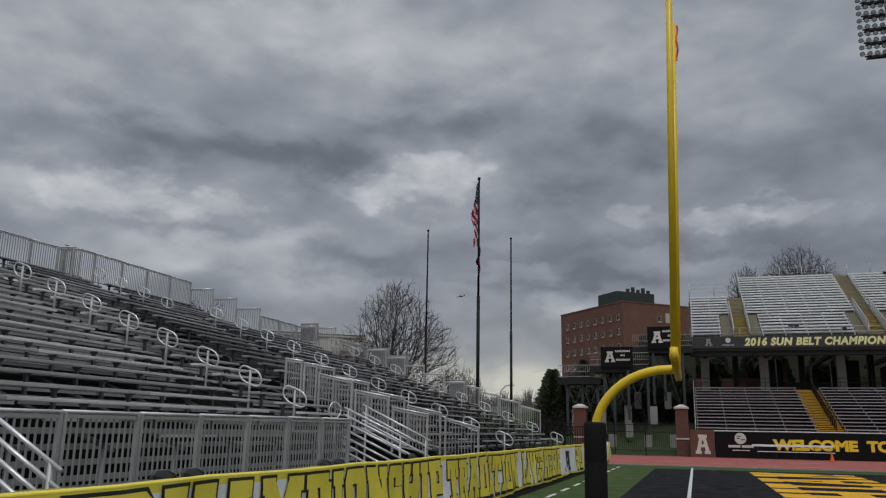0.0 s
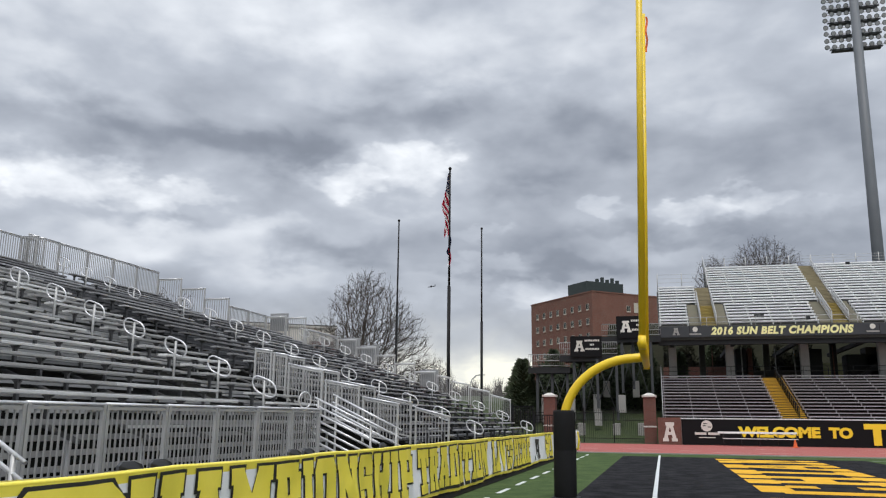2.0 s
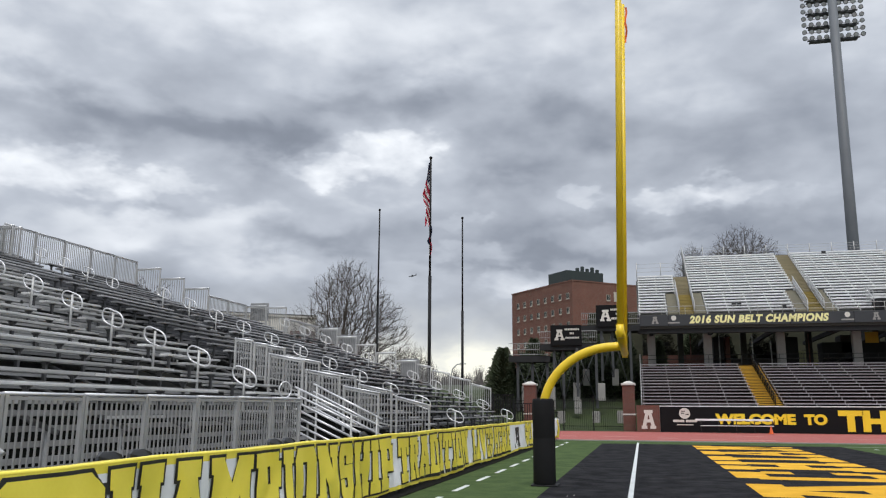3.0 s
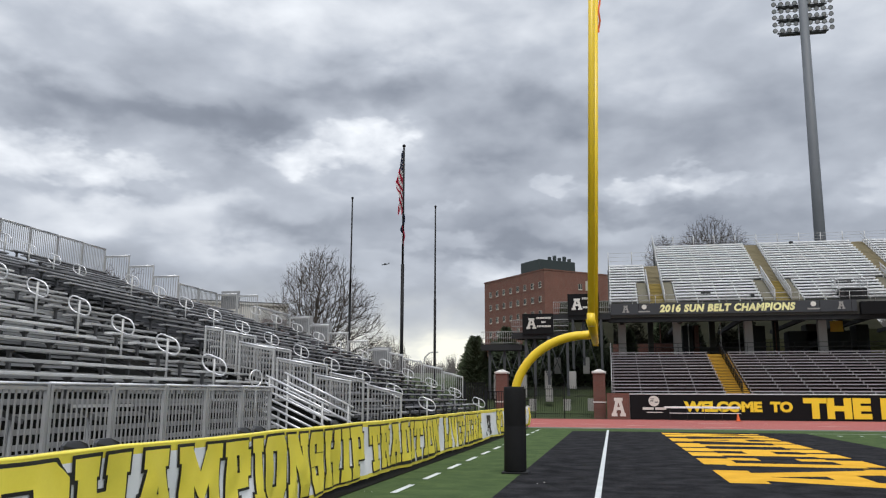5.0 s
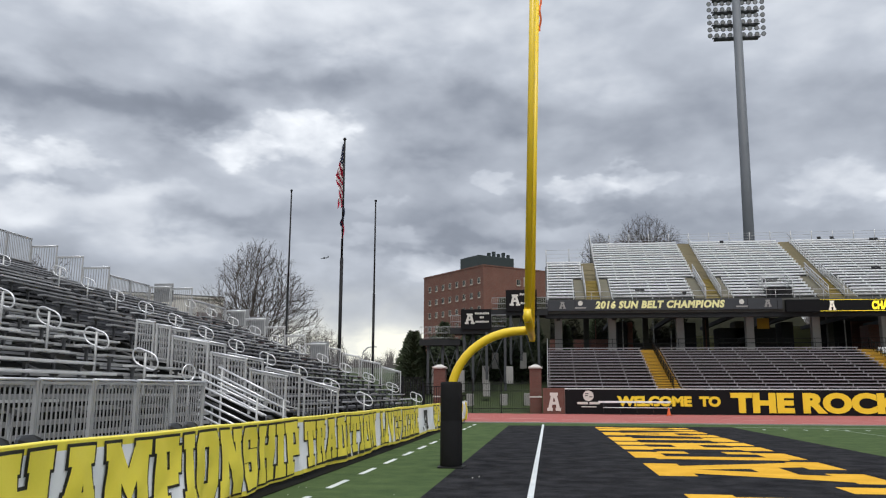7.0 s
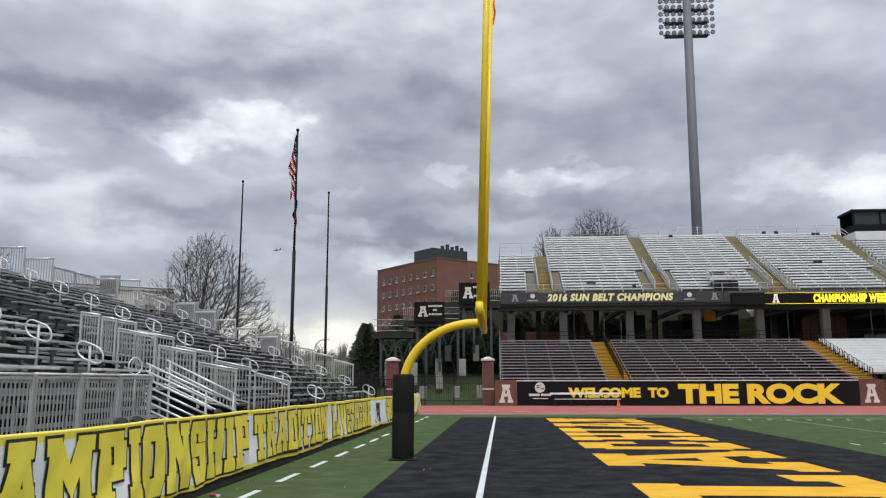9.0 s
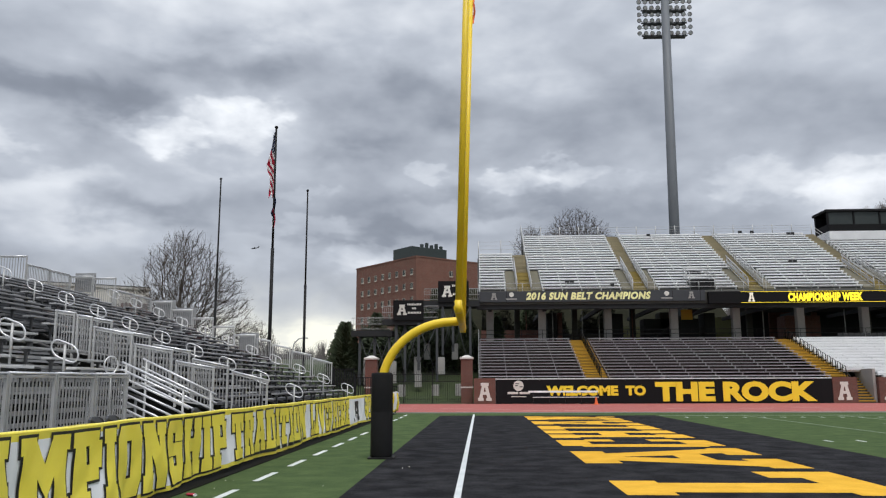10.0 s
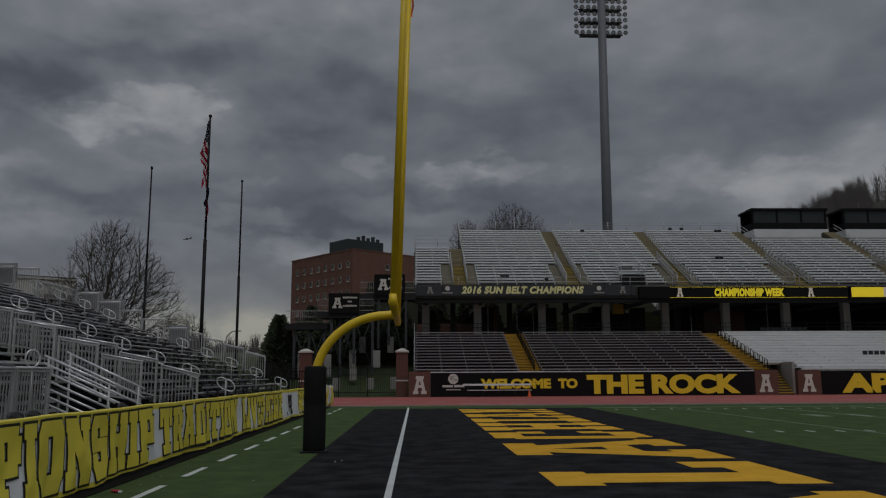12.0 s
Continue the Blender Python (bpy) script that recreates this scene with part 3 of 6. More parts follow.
for s in (-1, 1):
    bm = bmesh.new()
    tube(bm, [(1.762, 2.9 * s, 2.93), (1.762 + LEAN * 9.6, 2.9 * s, 12.53)], 0.064, 18)
    up_ob = part("upright", bm, M_YPOLE, goal)
    bm = bmesh.new()
    tube(bm, [(1.762, 2.9 * s, 2.90), (1.762, 2.9 * s, 3.14)], 0.072, 18)
    part("collar", bm, M_YPOLE, up_ob)
    bm = bmesh.new()
    n = 9
    pts = [(1.762 + LEAN * (9.53 - 1.05 * k / n) + 0.066 + 0.02 * math.sin(k * 1.3), 2.9 * s + 0.03 * math.sin(k), 12.46 - 1.05 * k / n) for k in range(n + 1)]
    for i, (x, y, z) in enumerate(pts):
        pts[i] = [bm.verts.new((x, y - 0.006, z)), bm.verts.new((x + 0.055, y + 0.02 * math.cos(i), z)), bm.verts.new((x + 0.055, y + 0.02 * math.cos(i) + 0.006, z)), bm.verts.new((x, y, z))]
    for a, b in zip(pts, pts[1:]):
        for k in range(4):
            bm.faces.new((a[k], a[(k + 1) % 4], b[(k + 1) % 4], b[k]))
    part("ribbon", bm, M_ORANGE, up_ob, "orange wind ribbon")
bm = bmesh.new()
rings = []
for z, r in ((0.03, 0.225), (0.06, 0.236), (0.5, 0.238), (0.98, 0.234), (1.0, 0.229), (1.02, 0.234), (1.5, 0.234), (1.80, 0.232), (1.84, 0.215), (1.845, 0.10)):
    rings.append([bm.verts.new(((r + 0.004 * math.sin(3 * k + z * 5)) * math.cos(2 * math.pi * k / 28), (r + 0.004 * math.sin(5 * k + z * 3)) * math.sin(2 * math.pi * k / 28), z)) for k in range(28)])
for a, b in zip(rings, rings[1:]):
    for k in range(28):
        bm.faces.new((a[k], a[(k + 1) % 28], b[(k + 1) % 28], b[k])).smooth = True
bm.faces.new(rings[0][::-1])
pad = part("pad", bm, M_PAD, goal, "black vinyl base pad")
bm = bmesh.new()
box(bm, 0.231, -0.03, 0.06, 0.245, 0.03, 1.8, 0.003)
part("seam_flap", bm, M_PAD, pad)
bm = bmesh.new()
box(bm, -0.27, -0.27, 0.0, 0.30, 0.27, 0.035, 0.01)
part("base_plate", bm, M_BLACKPOLE, goal)

# ---- banner on a low chain fence ----
BX, BZ0, BZ1 = -4.42, 0.10, 1.12


def wave(y, z):
    """How far the vinyl hangs out from its fence."""
    f = max(0.0, min(1.0, (BZ1 - z) / 0.9))
    far = 0.75 if y < 13 else 0.5
    fold = (0.045 * math.sin(y * 1.35) + 0.034 * math.sin(y * 3.1 + 1.2 + z * 1.4) + 0.02 * math.sin(y * 7.3 + z * 3)) * (0.35 + 0.65 * f)
    drag = f * (0.05 * math.sin(y * 2.15 + z * 2.6) ** 3 + 0.03 * math.sin(y * 4.6 - z * 4.2 + 0.7) ** 3)
    return 0.05 + 0.045 * f ** 1.5 + far * (fold + drag) + 0.008 * math.sin(y * 11 + z * 6)


def sag(y, z):
    """The hem droops between ties."""
    return z - 0.018 * abs(math.sin(y * 0.86)) * (z > 1.0) - 0.05 * (math.sin(y * 0.41) ** 2) * (z < 0.2)


banner = thing("banner", "yellow and white vinyl banner with outlined letters on a low fence", "banner")
ny, nz = 830, 14
bm = bmesh.new()
grid = []
for i in range(ny + 1):
    y = 1.0 + 41.5 * i / ny
    grid.append([bm.verts.new((BX + wave(y, BZ0 + (BZ1 - BZ0) * j / nz), y, sag(y, BZ0 + (BZ1 - BZ0) * j / nz))) for j in range(nz + 1)])
for i in range(ny):
    for j in range(nz):
        f = bm.faces.new((grid[i][j], grid[i + 1][j], grid[i + 1][j + 1], grid[i][j + 1]))
        f.smooth = True
        f.material_index = 1 if (j == 0 or j == nz - 1) else 0
me_ob = part("vinyl", bm, [M_B_WHITE, M_B_YEL], banner)
bm = bmesh.new()
hem = []
for i in range(0, 261):
    y = 1.0 + 41.5 * i / 260
    hem.append((BX + wave(y, BZ1) - 0.03, y, sag(y, BZ1) + 0.006))
tube(bm, hem, 0.026, 6)
part("hem", bm, M_B_YEL, banner)
# top flap that folds back over the fence
bm = bmesh.new()
prev = None
for i in range(0, 261):
    y = 1.0 + 41.5 * i / 260
    row = [bm.verts.new((BX + wave(y, BZ1) - 0.03, y, sag(y, BZ1) + 0.028)), bm.verts.new((BX - 0.12, y, 1.125 + 0.006 * math.sin(y * 4))), bm.verts.new((BX - 0.22, y, 1.10 + 0.01 * math.sin(y * 2.3))), bm.verts.new((BX - 0.24, y, 1.02))]
    if prev:
        for k in range(3):
            bm.faces.new((prev[k], prev[k + 1], row[k + 1], row[k])).smooth = True
    prev = row
bmesh.ops.solidify(bm, geom=bm.faces[:], thickness=0.004)
part("top_flap", bm, M_B_YEL, banner)


R = lambda a, b, c, d: [(a, b), (c, b), (c, d), (a, d)]
STEM = [R(.07, .16, .41, .84), R(0, 0, .5, .16), R(0, .84, .41, 1)]
TOPBAR = [(.14, 1), (0, .88), (0, .82), (1, .82), (1, .88), (.86, 1)]
LOWBAR = [(0, .18), (0, .12), (.14, 0), (.86, 0), (1, .12), (1, .18)]
BLOCK = {
    "C": [TOPBAR, LOWBAR, R(0, .18, .36, .82), R(.66, .62, 1, .82), R(.66, .18, 1, .38)],
    "O": [TOPBAR, LOWBAR, R(0, .18, .35, .82), R(.65, .18, 1, .82)],
    "S": [TOPBAR, LOWBAR, R(0, .58, .35, .82), R(.65, .66, 1, .82), R(0, .42, 1, .58), R(.65, .18, 1, .42), R(0, .18, .35, .34)],
    "H": [R(0, 0, .40, .16), R(.60, 0, 1, .16), R(0, .84, .40, 1), R(.60, .84, 1, 1), R(.05, .16, .36, .84), R(.64, .16, .95, .84), R(.36, .42, .64, .60)],
    "A": [R(0, 0, .42, .16), R(.58, 0, 1, .16), [(.05, .16), (.33, .16), (.37, .30), (.10, .30)], [(.67, .16), (.95, .16), (.90, .30), (.63, .30)],
          [(.10, .30), (.90, .30), (.84, .46), (.16, .46)], [(.16, .46), (.42, .46), (.5, .72), (.5, .84), (.30, .84)], [(.58, .46), (.84, .46), (.70, .84), (.5, .84), (.5, .72)], R(.2, .84, .8, 1)],
    "M": [R(0, 0, .34, .16), R(.66, 0, 1, .16), R(.05, .16, .29, .84), R(.71, .16, .95, .84), R(0, .84, .29, 1), R(.71, .84, 1, 1),
          [(.29, .62), (.29, 1), (.33, 1), (.5, .64), (.5, .22)], [(.71, .62), (.5, .22), (.5, .64), (.67, 1), (.71, 1)]],
    "N": [R(0, 0, .40, .16), R(.60, .84, 1, 1), R(.06, .16, .32, .84), R(.68, .16, .94, .84), R(0, .84, .32, 1), [(.32, .62), (.32, 1), (.46, 1), (.68, .5), (.68, .02)], R(.68, 0, .94, .16)],
    "P": STEM + [R(.41, .84, .88, 1), R(.64, .52, 1, .84), R(.41, .36, .9, .52)],
    "R": STEM + [R(.41, .84, .88, 1), R(.64, .56, 1, .84), R(.41, .40, .9, .56), [(.5, .40), (.82, .40), (1, .0), (.66, 0)]],
    "D": [R(.07, .16, .41, .84), R(0, 0, .86, .16), R(0, .84, .86, 1), R(.64, .16, 1, .84)],
    "I": [R(0, 0, 1, .16), R(0, .84, 1, 1), R(.18, .16, .82, .84)],
    "T": [R(0, .82, 1, 1), R(0, .62, .2, .82), R(.8, .62, 1, .82), R(.32, .16, .68, .82), R(.18, 0, .82, .16)],
    "L": [R(0, 0, 1, .16), R(0, .84, .6, 1), R(.12, .16, .48, .84), R(.74, .16, 1, .38)],
    "V": [[(0, 1), (.38, 0), (.5, 0), (.5, .34), (.36, 1)], [(.64, 1), (.5, .34), (.5, 0), (.62, 0), (1, 1)]],
    "E": [R(.07, .16, .41, .84), R(0, .84, 1, 1), R(.76, .66, 1, .84), R(.41, .42, .72, .58), R(0, 0, 1, .16), R(.76, .16, 1, .34)],
}


def block_letter(ch, y0, y1, z0, z1, parent):
    """One outlined block letter that follows the folds of the vinyl."""
    y0, y1 = y0 + 0.03, y1 - 0.03
    near = y0 < 15.0
    cell = 0.05 if near else 0.09
    for nm, m, grow, out in (("letter_outline", M_B_BLK, 0.062 if near else 0.054, 0.010), ("letter_fill", M_B_YEL, 0.028 if near else 0.020, 0.018)):
        b2 = bmesh.new()
        for q, poly in enumerate(BLOCK[ch]):
            pts = [(y0 + u * (y1 - y0), z0 + v * (z1 - z0)) for u, v in poly]
            cy, cz = sum(p[0] for p in pts) / len(pts), sum(p[1] for p in pts) / len(pts)
            pts = [(a + grow * (1 if a > cy else -1), b + grow * (1 if b > cz else -1)) for a, b in pts]
            b2.faces.new([b2.verts.new((0.0003 * q, a, b)) for a, b in pts])
        n = max(2, int((y1 - y0) / cell))
        for k in range(n + 1):
            bmesh.ops.bisect_plane(b2, geom=b2.verts[:] + b2.edges[:] + b2.faces[:], plane_co=(0, y0 + (y1 - y0) * k / n, 0), plane_no=(0, 1, 0))
        nv = 14 if near else 9
        for k in range(1, nv):
            bmesh.ops.bisect_plane(b2, geom=b2.verts[:] + b2.edges[:] + b2.faces[:], plane_co=(0, 0, z0 + (z1 - z0) * k / nv), plane_no=(0, 0, 1))
        for f2 in b2.faces:
            f2.smooth = True
        for v in b2.verts:
            v.co = (BX + wave(v.co.y, v.co.z) + out + v.co.x, v.co.y, sag(v.co.y, v.co.z))
        part(nm, b2, m, parent)


def block_word(word, y0, y1, z0, z1, parent, gap=0.04):
    wide = {"I": 0.5, "M": 1.35, "N": 1.1, "A": 1.1, "S": 0.85, "L": 0.85, "E": 0.9}
    unit = (y1 - y0 - gap * (len(word) - 1)) / sum(wide.get(c, 1.0) for c in word)
    y = y0
    for c in word:
        block_letter(c, y, y + unit * wide.get(c, 1.0), z0, z1, parent)
        y += unit * wide.get(c, 1.0) + gap


WORDS_B = [("TRADITION", 15.2, 21.75), ("LIVES", 22.3, 25.5), ("HERE", 25.65, 28.8), ("SO", 32.7, 34.6)]

# loose end of the vinyl, bunched over the last post
bm = bmesh.new()
prev = None
for i in range(41):
    u = i / 40
    row = []
    for j in range(13):
        v = j / 12
        x = -4.62 + 0.62 * u + 0.03 * math.sin(v * 7 + u * 5)
        y = 42.75 + 0.30 * u + (0.07 * math.sin(u * 19 + v * 1.5) + 0.04 * math.sin(u * 41)) * (0.4 + 0.6 * (1 - v))
        z = 0.13 + 0.05 * math.sin(u * 9) + (1.08 + 0.05 * math.sin(u * 6) - 0.10 * max(0.0, u - 0.8) * 5 * v) * v
        y += 0.16 * max(0.0, v - 0.86) / 0.14
        row.append(bm.verts.new((x, y, z)))
    if prev:
        for j in range(12):
            f = bm.faces.new((prev[j], row[j], row[j + 1], prev[j + 1]))
            f.smooth = True
            f.material_index = 1 if (j == 0 or (i // 5) % 3 == 1 and j < 11) else 0
    prev = row
bmesh.ops.solidify(bm, geom=bm.faces[:], thickness=0.006)
part("loose_end", bm, [M_B_WHITE, M_B_YEL], banner, "bunched white and yellow end of the vinyl")
part("end_post", tube(bmesh.new(), [(-4.2, 43.25, 0), (-4.2, 43.25, 1.12)], 0.03, 8), M_GALV, banner)
# dark ground strip under the banner; its colour includes the banner's shadow
sheet("worn_strip", BX - 0.6, 0.5, BX + 0.30, 43.0, 0.012, M_NEAR_BLACK, "dark ground strip with the banner's shadow in its colour")
# low fence behind the banner
fence_low = thing("low_fence", "low galvanised fence that carries the banner", "fence")
post_me = mesh_of("post", tube(bmesh.new(), [(0, 0, 0), (0, 0, 1.08)], 0.03, 8), M_GALV)
for k in range(15):
    shared("post", post_me, fence_low, (BX - 0.1, 1.2 + 2.9 * k, 0))
part("top_rail", tube(bmesh.new(), [(BX - 0.1, 1.0, 1.08), (BX - 0.1, 42.4, 1.08)], 0.022, 8), M_GALV, fence_low)
for wds, stops in (("CHAMPIONSHIP", (5.0, 6.41, 7.35, 8.18, 9.23, 9.98, 10.37, 11.17, 12.04, 12.81, 13.6, 14.05, 14.92)),):
    for c, ya, yb in zip(wds, stops, stops[1:]):
        block_letter(c, ya + 0.03, yb - 0.03, 0.20, 1.045, banner)
for wds, ya, yb in WORDS_B:
    block_word(wds, ya, yb, 0.22, 1.03, banner)
# block letter shape on white between the words
bm = bmesh.new()
block_a(bm, 0, 0, 0, 0.85, 0.72, 0.004)
for v in bm.verts:
    y, z = 29.9 + v.co.x * 1.9, 0.22 + v.co.z
    v.co = (BX + wave(y, z) + 0.01 - v.co.y * 0.5, y, z)
part("letter_shape", bm, M_B_BLK, banner, "black block letter shape")


# ---- far grandstand ----
def bench_rows(parent, x0, x1, rows, y0, z0, dy, dz, seat_m, riser_m, cut=None, gap=1.83, thick=0.05, wide=0.02):
    """Rows of bench planks on stepped treads; cut(i) gives the free stretch of row i."""
    for i in range(rows):
        a, b = cut(i, x0, x1) if cut else (x0, x1)
        if b - a < 0.3:
            continue
        y, z = y0 + dy * i, z0 + dz * i
        bm = bmesh.new()
        box(bm, a, y + 0.06, z - dz - 0.02, b, y + dy + 0.06, z - 0.16)
        part("tread", bm, riser_m, parent)
        bm = bmesh.new()
        box(bm, a + 0.02, y - 0.14, z - thick, b - 0.02, y + 0.13, z, 0.008)
        part("bench_plank", bm, seat_m, parent)
        n = max(2, round((b - a) / gap) + 1)
        bm = bmesh.new()
        for k in range(n):
            xx = a + 0.1 + (b - a - 0.2) * k / (n - 1)
            box(bm, xx - wide, y - 0.10, z - dz + 0.0, xx + wide, y + 0.06, z - thick)
        ob = part("bench_bracket", bm, seat_m, parent)
        ob["kind"] = "stuff"


def stair_run(parent, x0, x1, rows, y0, z0, dy, dz, m):
    me = mesh_of("step", box(bmesh.new(), x0, 0, -dz * 0.27, x1, dy / 2 + 0.02, 0), m)
    for i in range(rows * 2):
        shared("step", me, parent, (0, y0 + dy / 2 * i, z0 + dz / 2 * i))
    bm = bmesh.new()
    vs = [(y0 + 0.08, z0 - dz * 0.55), (y0 + 0.08 + dy * rows, z0 + dz * rows - dz * 0.55), (y0 + 0.3 + dy * rows, z0 + dz * rows - dz * 1.6), (y0 + 0.3, z0 - dz * 1.6)]
    a = [bm.verts.new((x0, y, z)) for y, z in vs]
    b = [bm.verts.new((x1, y, z)) for y, z in vs]
    bm.faces.new(a), bm.faces.new(b[::-1])
    for i in range(4):
        bm.faces.new((a[i], b[i], b[(i + 1) % 4], a[(i + 1) % 4]))
    part("stringer", bm, M_LAND, parent)


W = 57.0
lower = thing("lower_stand", "lower grandstand of aluminium bench rows with yellow aisle steps", "grandstand")
LY, LZ, LDY, LDZ, LN = 57.55, 2.08, 0.78, 0.245, 14
bench_rows(lower, 0.30, 7.85, LN, LY, LZ, LDY, LDZ, M_SEAT_LOW, M_RISER_LOW, thick=0.055)
bench_rows(lower, 9.40, 24.8, LN, LY, LZ, LDY, LDZ, M_SEAT_LOW, M_RISER_LOW, thick=0.055)
stair_run(lower, 7.85, 9.40, LN, 57.3, 1.80, LDY, LDZ, M_STEP_YEL)
stair_run(lower, 24.8, 26.2, LN, 57.3, 1.80, LDY, LDZ, M_STEP_YEL)
light_stand = thing("light_bench_stand", "lower grandstand of pale aluminium bench rows with pale risers", "grandstand")
bench_rows(light_stand, 26.3, 62, 14, LY, LZ, LDY, LDZ, M_ALU_BRIGHT, M_ALU_BRIGHT, cut=lambda i, a, b: (a + (2.0 if i < 2 else 0), b), thick=0.15)
for x0, lab in ((8.9, ""), (25.9, "")):
    rail = thing("aisle_handrail", "short black handrails up the yellow aisle steps", "handrail")
    for k in range(0, LN, 1):
        bm = bmesh.new()
        yb, zb = 57.6 + LDY * k, 1.9 + LDZ * k
        tube(bm, [(x0, yb, zb), (x0, yb, zb + 0.75), (x0, yb + 0.5, zb + 0.75 + 0.16), (x0, yb + 0.5, zb + 0.15)], 0.03, 6)
        part("hoop", bm, M_BLACKPOLE, rail)
# front wall, sign panels and brick piers
bm = bmesh.new()
box(bm, 1.4, W, 0.1, 24.62, W + 0.3, 1.84)
setting("wall_front", bm, M_CONC, "low concrete wall along the front of the stand", "wall")
bm = bmesh.new()
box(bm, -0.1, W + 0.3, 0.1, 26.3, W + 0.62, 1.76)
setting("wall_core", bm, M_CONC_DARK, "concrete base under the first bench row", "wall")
bm = bmesh.new()
box(bm, 29.5, W, 0.1, 62, W + 0.3, 1.84)
setting("wall_front_east", bm, M_CONC, "low concrete wall along the pale stand", "wall")
bm = bmesh.new()
box(bm, -0.1, W - 0.02, 1.84, 24.62, W + 0.4, 1.90, 0.01)
setting("wall_coping", bm, M_ALU_BRIGHT, "bright metal edge on the front wall", "trim")


def wall_sign(x0, x1, words, label):
    s = thing("wall_sign", label, "sign")
    bm = bmesh.new()
    box(bm, x0, W - 0.05, 0.17, x1, W - 0.002, 1.83, 0.006)
    part("panel", bm, M_SIGN_BLK, s)
    for wds, a, b, za, zb in words:
        me = text_mesh("lettering", wds, b - a, zb - za, 0.02, M_SIGN_YEL, 0.058)
        shared("lettering", me, s, (a, W - 0.052, za))
    return s


sgn = wall_sign(1.42, 23.9, [("WELCOME", 4.96, 9.95, 0.70, 1.40), ("TO", 10.45, 11.85, 0.70, 1.40), ("THE", 12.5, 16.6, 0.30, 1.64), ("ROCK", 17.15, 23.55, 0.28, 1.66)], "long black wall sign with yellow capital lettering")
bm = bmesh.new()
box(bm, 1.42, W - 0.056, 0.17, 1.95, W - 0.051, 1.83)
part("end_strip", bm, M_SIGN_BLK, sgn)
bm = bmesh.new()
box(bm, 23.9, W - 0.05, 0.17, 24.6, W - 0.002, 1.83)
part("end_strip", bm, M_SIGN_BLK, sgn)
bm = bmesh.new()
bmesh.ops.create_cone(bm, cap_ends=True, segments=28, radius1=0.36, radius2=0.36, depth=0.02, matrix=Matrix.Translation((3.02, W - 0.062, 1.40)) @ Matrix.Rotation(math.pi / 2, 4, "X"))
part("round_emblem", bm, M_SIGN_WHT, sgn)
for a, b, za, zb in ((2.78, 2.98, 1.38, 1.44), (3.08, 3.30, 1.30, 1.36), (2.8, 3.05, 1.52, 1.57)):
    part("emblem_mark", box(bmesh.new(), a, W - 0.078, za, b, W - 0.073, zb), M_SIGN_BLK, sgn)
for a, b, za, zb in ((2.25, 2.98, 0.82, 0.98), (3.08, 3.80, 0.82, 0.98), (2.5, 3.55, 0.62, 0.68)):
    part("text_bar", box(bmesh.new(), a, W - 0.07, za, b, W - 0.052, zb), M_SIGN_WHT, sgn)
wall_sign(29.5, 40, [("APP", 30.9, 36.2, 0.28, 1.66)], "black wall sign with yellow capital lettering beside the stair")
for x0 in (-0.12, 24.62, 27.75):
    pier = thing("brick_pier", "brick wall block with a cream block letter", "wall block", "lettered brick blocks")
    part("body", box(bmesh.new(), x0, W - 0.06, 0.1, x0 + 1.52 + (0.16 if x0 > 1 else 0), W + 0.298, 1.92, 0.01), M_BRICK, pier)
    part("letter_shape", block_a(bmesh.new(), x0 + 0.30, W - 0.062, 0.36, 0.95, 1.25, 0.03), M_SIGN_WHT, pier, "cream block letter shape")
st = thing("wall_stair", "narrow yellow-edged stair between two brick blocks", "stair")
me = mesh_of("step", box(bmesh.new(), 26.35, 0.02, -0.19, 27.52, 0.3, -0.004), M_CONC_DARK)
edge_me = mesh_of("step_edge", box(bmesh.new(), 26.35, -0.01, -0.075, 27.52, 0.09, 0), M_STEP_YEL)
for k in range(9):
    stp = shared("step", me, st, (0, 57.1 + 0.28 * k, 0.34 + 0.19 * k))
    shared("step_edge", edge_me, stp)
for h in (0.55, 0.9):
    part("stair_rail", tube(bmesh.new(), [(26.45, 57.2, 0.35 + h), (26.45, 59.4, 1.85 + h)], 0.025, 6), M_DARKSTEEL, st)
part("side_wall", prism(bmesh.new(), [(27.55, 0.2), (27.74, 0.2), (27.74, 2.5), (27.55, 2.5)], W + 0.32, W + 3.0), M_CONC, st)
# grandstand sides and the floor of the concourse
bm = bmesh.new()
n0 = len(bm.verts)
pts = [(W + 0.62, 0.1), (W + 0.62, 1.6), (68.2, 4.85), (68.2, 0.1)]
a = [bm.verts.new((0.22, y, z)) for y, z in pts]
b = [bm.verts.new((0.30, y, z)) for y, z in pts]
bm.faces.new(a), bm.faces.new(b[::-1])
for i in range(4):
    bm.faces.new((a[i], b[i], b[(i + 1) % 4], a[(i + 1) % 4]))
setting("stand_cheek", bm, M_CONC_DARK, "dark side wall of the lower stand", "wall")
part_rail = thing("stand_side_rail", "sloping grey guard rail at the stand's end", "railing")
for h in (0.35, 0.7, 1.05):
    part("rail", tube(bmesh.new(), [(0.26, W + 0.7, 1.85 + h - 0.2), (0.26, 68.2, 5.25 + h - 0.2)], 0.025, 6), M_GALV, part_rail)
post_me = mesh_of("post", tube(bmesh.new(), [(0, 0, -0.3), (0, 0, 0.95)], 0.025, 6), M_GALV)
for k in range(7):
    shared("post", post_me, part_rail, (0.26, W + 0.75 + 1.75 * k, 1.75 + 0.53 * k))
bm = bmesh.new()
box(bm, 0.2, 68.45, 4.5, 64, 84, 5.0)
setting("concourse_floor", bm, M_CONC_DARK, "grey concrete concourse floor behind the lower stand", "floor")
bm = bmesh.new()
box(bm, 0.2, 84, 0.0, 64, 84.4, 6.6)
setting("concourse_wall", bm, M_CONC_DARK, "back wall of the concourse with shade in its dark colour", "wall")
